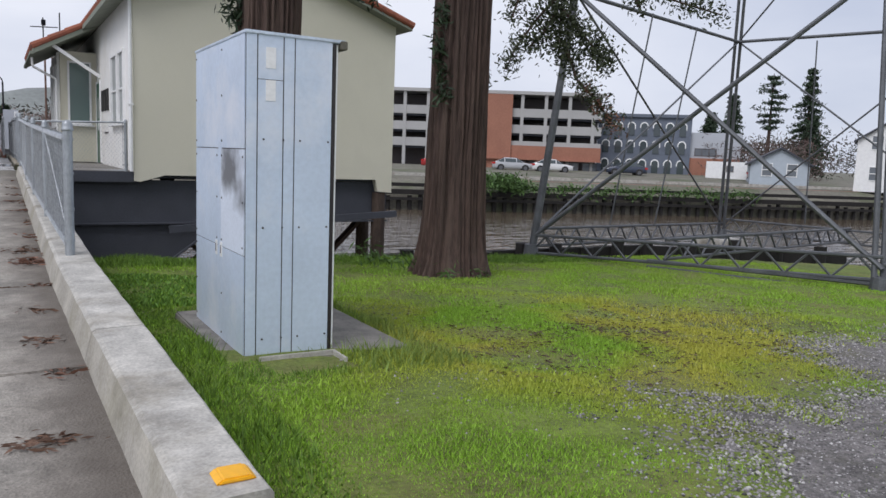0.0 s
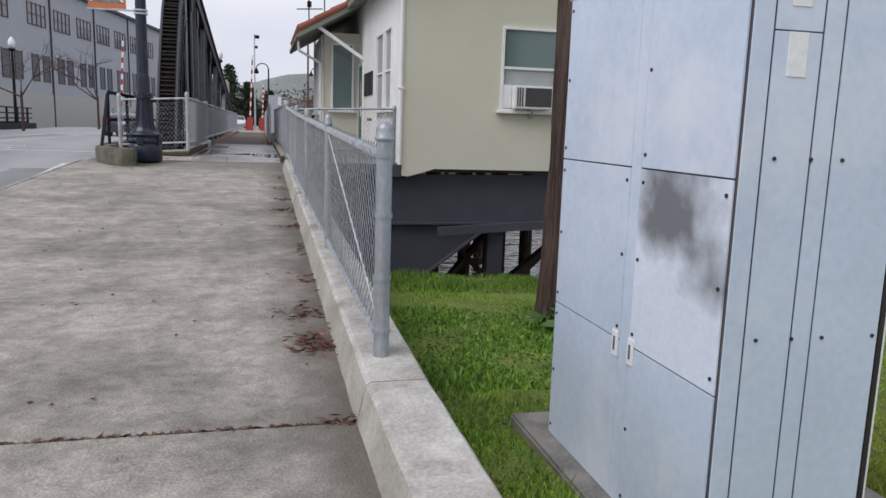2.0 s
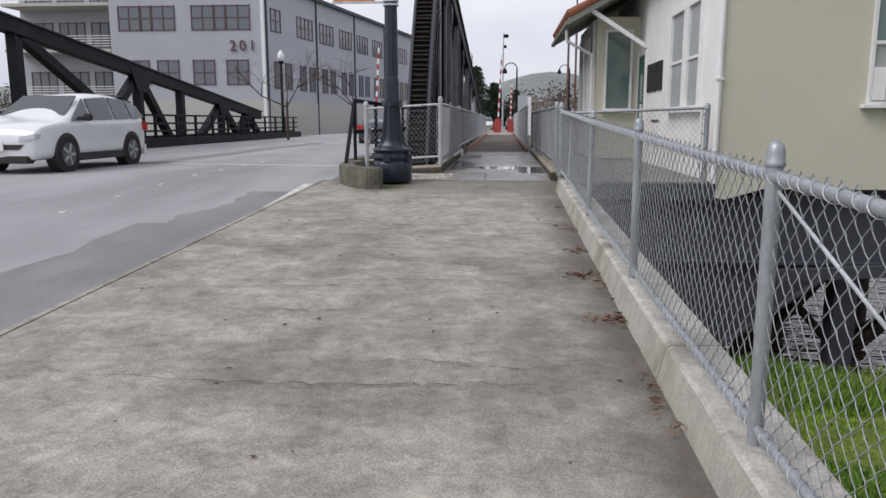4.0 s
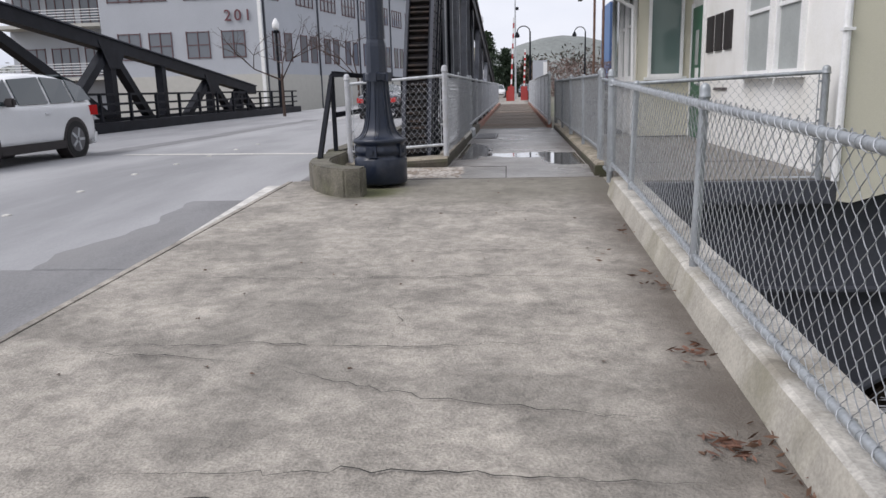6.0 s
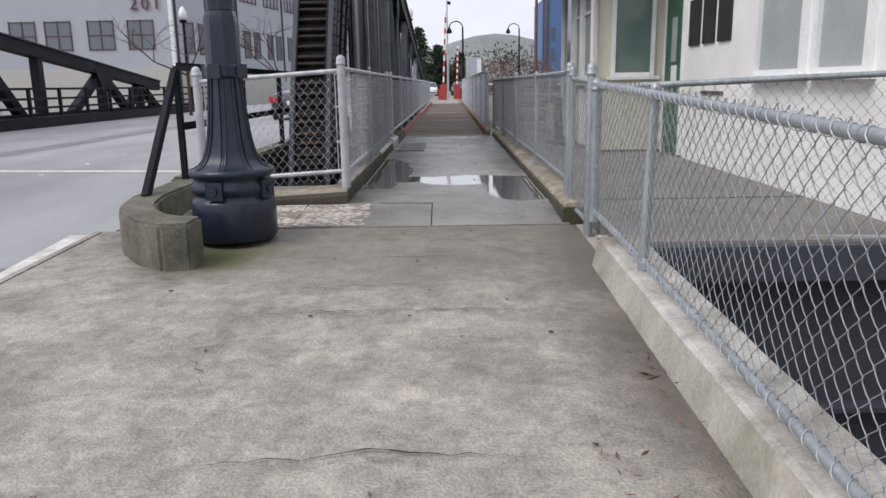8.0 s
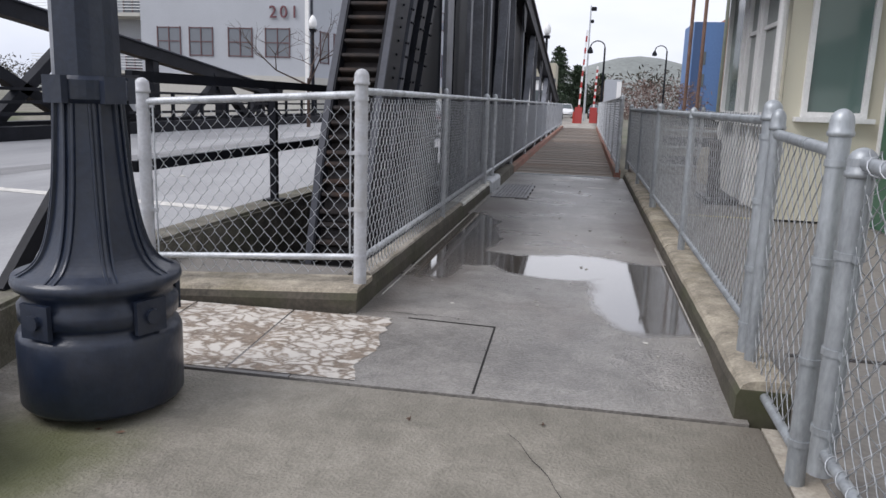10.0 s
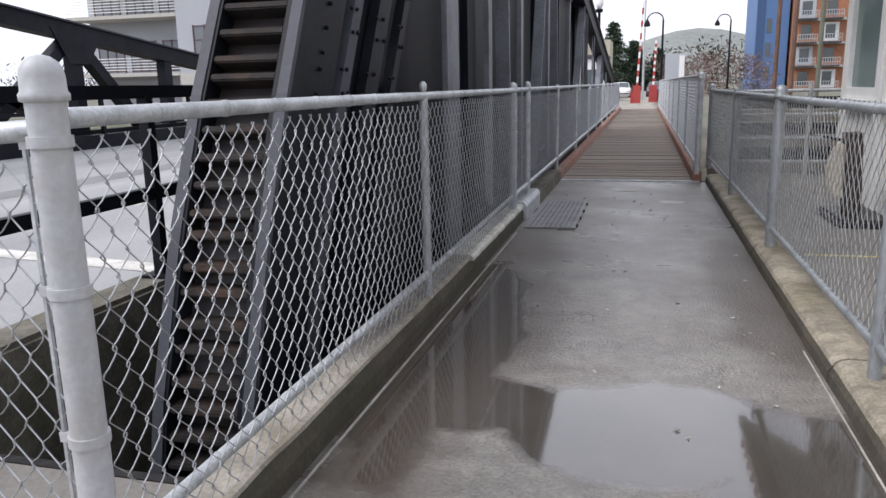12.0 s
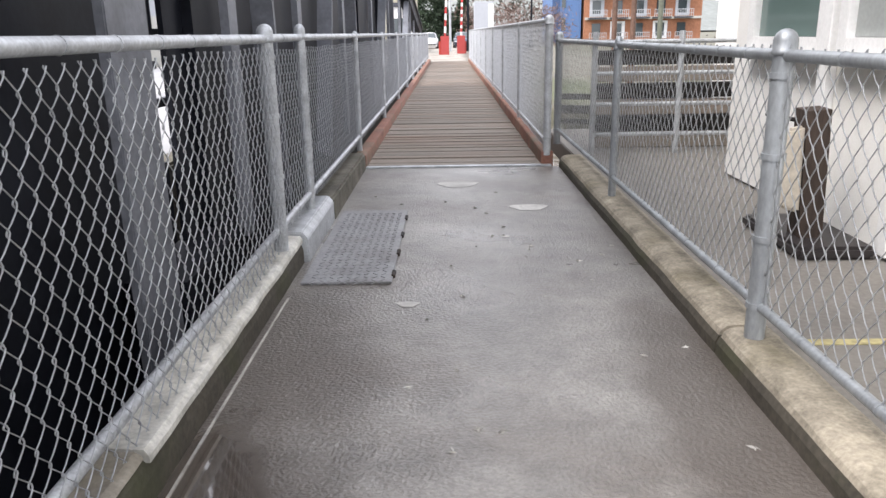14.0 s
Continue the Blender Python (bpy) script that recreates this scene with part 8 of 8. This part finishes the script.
def blades(name, n, x0, x1, y0, y1, h, material, keep=None, label="", wide=0.006):
    x, y = rng.uniform(x0, x1, n), rng.uniform(y0, y1, n)
    ok = ~((x > 1.5) & (x < 3.12) & (y > 5.6) & (y < 7.77)) & ~((x > 1.72) & (x < 2.36) & (y > 5.12) & (y < 5.57))
    ok &= np.hypot(x - 6.7, y - 10.85) > 0.62
    ok &= np.hypot(x - 3.44, y - 11.0) > 0.5
    ok &= rng.uniform(0, 1, n) > gravel_here(x, y) * 0.97
    clump = 0.5 + 0.5 * np.sin(x * 3.1 + 1.3 * np.sin(y * 2.2)) * np.sin(y * 2.7 + 1.1 * np.sin(x * 1.9))
    ok &= rng.uniform(0, 1, n) < 0.7 + 0.3 * clump
    x, y, clump = x[ok], y[ok], clump[ok]
    k = len(x)
    z = -0.04 - 0.03 * x - 0.04 * y + 0.02 * np.sin(x * 2.1) * np.cos(y * 1.7) - 0.005
    hh = h * rng.uniform(0.4, 1.25, k) * (0.35 + 1.05 * clump)
    a = rng.uniform(0, 2 * np.pi, k)
    lean = rng.uniform(0.1, 0.9, k) * hh
    b = rng.uniform(0, 2 * np.pi, k)
    w = wide * rng.uniform(0.6, 1.5, k)
    p0 = np.stack([x - w * np.cos(a), y - w * np.sin(a), z], 1)
    p1 = np.stack([x + w * np.cos(a), y + w * np.sin(a), z], 1)
    p2 = np.stack([x + lean * np.cos(b), y + lean * np.sin(b), z + hh], 1)
    v = np.stack([p0, p1, p2], 1).reshape(-1, 3)
    return tagged(raw(name, v, np.arange(3 * k).reshape(-1, 3), material), label, "grass", kind="stuff")


GRASS = grass_mat("lawn_grass", (0.225, 0.39, 0.036), (0.40, 0.40, 0.058))
LONG = grass_mat("long_grass", (0.115, 0.21, 0.028), (0.22, 0.28, 0.06))
blades("grass", 330000, 0.68, 6.8, 1.2, 7.6, 0.026, GRASS, label="short bright green lawn grass", wide=0.0042)
blades("grass", 210000, 0.68, 16.0, 4.0, 13.8, 0.038, GRASS, label="bright green lawn grass towards the river", wide=0.007)
blades("long_grass", 16000, 0.68, 1.4, 2.0, 13.5, 0.06, LONG, label="long grass along the kerb", wide=0.006)
blades("long_grass", 9000, 1.4, 3.4, 4.9, 8.2, 0.11, LONG, label="long grass round the cabinet's pad", wide=0.005)
blades("long_grass", 22000, 0.7, 12.0, 12.4, 13.9, 0.09, LONG, label="rank grass along the bank edge", wide=0.008)
blades("clover_patch", 9000, 0.7, 3.2, 8.4, 11.5, 0.05, foliage_mat("broad_weed", (0.12, 0.235, 0.037), 0.4), label="broad-leaved weeds in the shade of the trees", wide=0.02)


def stones(name, n, x0, x1, y0, y1, size, material, label):
    x, y = rng.uniform(x0, x1, n), rng.uniform(y0, y1, n)
    ok = rng.uniform(0, 1, n) < gravel_here(x, y) + 0.02
    x, y = x[ok], y[ok]
    k = len(x)
    z = -0.04 - 0.03 * x - 0.04 * y + 0.02 * np.sin(x * 2.1) * np.cos(y * 1.7)
    s = size * rng.uniform(0.4, 1.5, (k, 1))
    d = np.array([(1, 0, 0), (0, 1, 0), (-1, 0, 0), (0, -1, 0), (0, 0, 0.7), (0, 0, -0.6)], float)
    an = rng.uniform(0, 6.3, k)
    v = d[None] * (s[:, :, None] * rng.uniform(0.6, 1.3, (k, 6, 1)))
    vx = v[..., 0] * np.cos(an)[:, None] - v[..., 1] * np.sin(an)[:, None] + x[:, None]
    vy = v[..., 0] * np.sin(an)[:, None] + v[..., 1] * np.cos(an)[:, None] + y[:, None]
    vz = v[..., 2] + z[:, None] + 0.002
    f = np.array([(0, 1, 4), (1, 2, 4), (2, 3, 4), (3, 0, 4), (1, 0, 5), (2, 1, 5), (3, 2, 5), (0, 3, 5)])
    fs = (np.arange(k)[:, None, None] * 6 + f[None]).reshape(-1, 3)
    return tagged(raw(name, np.stack([vx, vy, vz], 2).reshape(-1, 3), fs, material), label, "gravel", kind="stuff")


PEB = foliage_mat("gravel_stone", (0.21, 0.198, 0.196), 0.8)
PEB.node_tree.nodes["Principled BSDF"].inputs["Roughness"].default_value = 0.85
stones("gravel", 14000, 2.4, 9.5, -0.5, 6.5, 0.013, foliage_mat("pale_gravel_stone", (0.37, 0.355, 0.345), 0.5), "paler crushed stones among the gravel")
stones("gravel", 150000, 2.2, 9.5, -0.5, 7.5, 0.011, PEB, "grey crushed gravel spreading into the lawn")
# fine bed under the stones
v, fcs = [], []
nx = 180
for j in range(nx):
    for i in range(nx):
        x, y = 2.0 + i * 0.066, -5 + j * 0.066
        v.append((x, y, lawn(x, y) + 0.02 * math.sin(x * 2.1) * math.cos(y * 1.7) - 0.035 + 0.042 * float(gravel_here(x, y))))
for j in range(nx - 1):
    for i in range(nx - 1):
        a = j * nx + i
        fcs.append((a, a + 1, a + nx + 1, a + nx))
tagged(raw("gravel_bed", v, fcs, M["gravel"], smooth=True), "compacted grey gravel", "gravel", kind="structure")

# dead twigs and leaf bits trodden into the thin yellow moss
xs = rng.normal(5.4, 1.5, 1500)
ys = rng.normal(5.4, 1.0, 1500)
ok = (gravel_here(xs, ys) < 0.5) & (ys > 3.4) & (xs > 3.2)
leaves("lawn_debris", [(x, y, lawn(x, y) + 0.02 * math.sin(x * 2.1) * math.cos(y * 1.7) + 0.012) for x, y in zip(xs[ok], ys[ok])], (0.03, 0.03, 0.004), 3, 0.011, foliage_mat("dead_twig", (0.085, 0.055, 0.035), 0.5), None, "dead brown twigs and leaf bits in the moss", flat=0.9, long=2.2)


def litter(cx, cy, n, sx, sy, label, material, size=0.035):
    z = gz(cy) + 0.012
    th = thing("leaf_litter", (cx, cy, z), label, "litter", "leaf litter heaps")
    leaves("needles", [(cx, cy, z)], (sx, sy, 0.006), n, size, material, th, flat=0.95, long=2.4)


LIT = [DRY, foliage_mat("brown_leaf", (0.13, 0.075, 0.05), 0.5)]
for i, (cx, cy, n, sx, sy) in enumerate([(0.20, 2.2, 60, 0.08, 0.10), (0.15, 3.3, 40, 0.07, 0.05), (0.26, 4.2, 16, 0.05, 0.05), (0.22, 4.85, 22, 0.06, 0.06), (0.30, 6.42, 12, 0.05, 0.03), (0.22, 5.6, 14, 0.06, 0.08), (0.24, 7.5, 80, 0.06, 0.10), (0.20, 8.1, 40, 0.08, 0.14), (0.28, 9.0, 24, 0.05, 0.15), (0.30, 10.2, 22, 0.04, 0.25), (0.30, 11.4, 70, 0.08, 0.08), (0.3, 12.5, 26, 0.04, 0.3), (0.26, 13.5, 26, 0.06, 0.08), (0.30, 14.6, 20, 0.05, 0.2), (0.16, 12.55, 40, 0.05, 0.06), (0.02, 15.3, 8, 0.1, 0.1), (0.3, 16.2, 14, 0.04, 0.3)]):
    litter(cx, cy, int(n * (2 if cy < 9 else 1.2)), sx, sy, "heap of dried brown needles and leaves beside the kerb", LIT[i % 2], 0.013)
# litter packed in a joint, and single specks on the concrete
jl = thing("joint_debris", (-1, 6.43, gz(6.43)), "dark debris packed in the slab joint", "debris")
leaves("debris", [(x, 6.43, gz(6.43) + 0.002) for x in np.linspace(-3.2, 0.35, 60)], (0.03, 0.008, 0.002), 7, 0.014, LIT[1], jl, flat=0.9)
sp = thing("specks", (-1, 12, gz(12)), "scattered dark specks and chips on the concrete", "debris", kind="stuff")
for nm, y0, y1, x0, x1, k in (("chips", 3, 19, -3.2, 0.3, 90), ("chips", 19.5, 28, -1.3, 0.3, 60)):
    ys = rng.uniform(y0, y1, k)
    leaves(nm, [(rng.uniform(x0, x1), y, gz(y) + 0.004) for y in ys], (0.004, 0.004, 0.001), 3, 0.009, LIT[1] if nm == "chips" and y0 < 10 else foliage_mat("pale_chip", (0.5, 0.48, 0.44), 0.3), sp, flat=0.95)


# thin open cracks in the slabs
def crack(pts, w, seed):
    g = np.random.default_rng(seed)
    P = [Vector(p) for p in pts]
    line = []
    for a, b in zip(P, P[1:]):
        k = max(3, int((b - a).length / 0.06))
        for i in range(k):
            q = a.lerp(b, i / k)
            line.append((q.x + g.normal(0, 0.010), q.y + g.normal(0, 0.014)))
    v, fc = [], []
    for i, (x, y) in enumerate(line):
        ww = w * (0.35 + g.uniform(0, 1)) * math.sin(math.pi * (i + 0.6) / (len(line) + 0.4))
        v += [(x, y - ww, gz(y) + 0.0065), (x, y + ww, gz(y) + 0.0065)]
        if i:
            fc.append((2 * i - 2, 2 * i, 2 * i + 1, 2 * i - 1))
    th = tagged(raw("crack", v, fc, M["pile"]), "thin dark crack in the concrete", "crack", "cracks", "structure")


for s, pts in enumerate([[(-2.9, 10.3, 0), (-1.6, 10.2, 0), (-0.4, 10.28, 0), (0.3, 10.2, 0)], [(-2.2, 12.25, 0), (-1.0, 12.35, 0), (0.2, 12.28, 0)], [(-3.2, 14.8, 0), (-1.9, 14.72, 0), (-0.8, 14.8, 0), (0.3, 14.75, 0)], [(-1.9, 16.95, 0), (-0.8, 17.0, 0), (0.25, 16.98, 0)], [(-3.0, 13.45, 0), (-2.0, 13.55, 0), (-1.2, 13.5, 0), (-0.2, 13.62, 0)], [(-2.6, 8.6, 0), (-1.2, 8.5, 0), (-0.2, 8.56, 0)], [(-2.4, 11.45, 0), (-1.2, 11.5, 0)], [(-0.72, 19.12, 0), (-0.73, 19.55, 0), (-0.75, 20.0, 0)], [(-1.5, 20.02, 0), (-0.75, 20.0, 0)], [(-1.2, 10.6, 0), (-0.3, 10.5, 0), (0.2, 10.62, 0)], [(-1.9, 13.3, 0), (-1.2, 13.0, 0), (-0.9, 12.9, 0), (0.1, 12.75, 0)], [(-1.3, 13.0, 0), (-1.25, 13.9, 0), (-1.45, 14.4, 0)], [(-2.8, 13.4, 0), (-1.9, 13.3, 0)], [(-1.6, 15.4, 0), (-0.9, 15.5, 0), (-0.2, 15.45, 0)], [(-2.4, 12.0, 0), (-1.6, 12.15, 0), (-0.7, 12.1, 0)], [(-0.6, 18.9, 0), (-0.35, 18.4, 0), (-0.05, 18.15, 0), (0.25, 18.05, 0)], [(-1.1, 18.1, 0), (-0.4, 18.1, 0)], [(-1.5, 17.4, 0), (-0.6, 17.5, 0)], [(-1.8, 16.4, 0), (-1.6, 16.0, 0)]]):
    crack(pts, 0.0042, s)
# pale seam of filler along the left kerb
bm = bar((-1.492, 20.4, 0.7265), (-1.492, 25.3, 0.7265), 0.009, 0.006)
bar((0.325, 19.9, 0.7265), (0.325, 22.6, 0.7265), 0.006, 0.005, bm)
tagged(part("sealant_line", bm, M["kerb"]), "pale line of sealant by the kerb", "sealant", kind="structure")
for x, y, r in ((-0.63, 28.1, 0.16), (-0.12, 27.2, 0.13), (-0.9, 25.2, 0.05), (-0.35, 26.4, 0.03)):
    bm = bmesh.new()
    vs = [bm.verts.new((x + r * (1 + 0.25 * math.sin(3 * a)) * math.cos(a), y + r * 0.9 * (1 + 0.2 * math.cos(2 * a)) * math.sin(a), 0.7275)) for a in np.linspace(0, 2 * math.pi, 16, endpoint=False)]
    bm.faces.new(vs)
    tagged(part("paint_spot", bm, M["paint"]), "faded pale paint spot on the wet concrete", "paint spot", "paint spots", "structure")
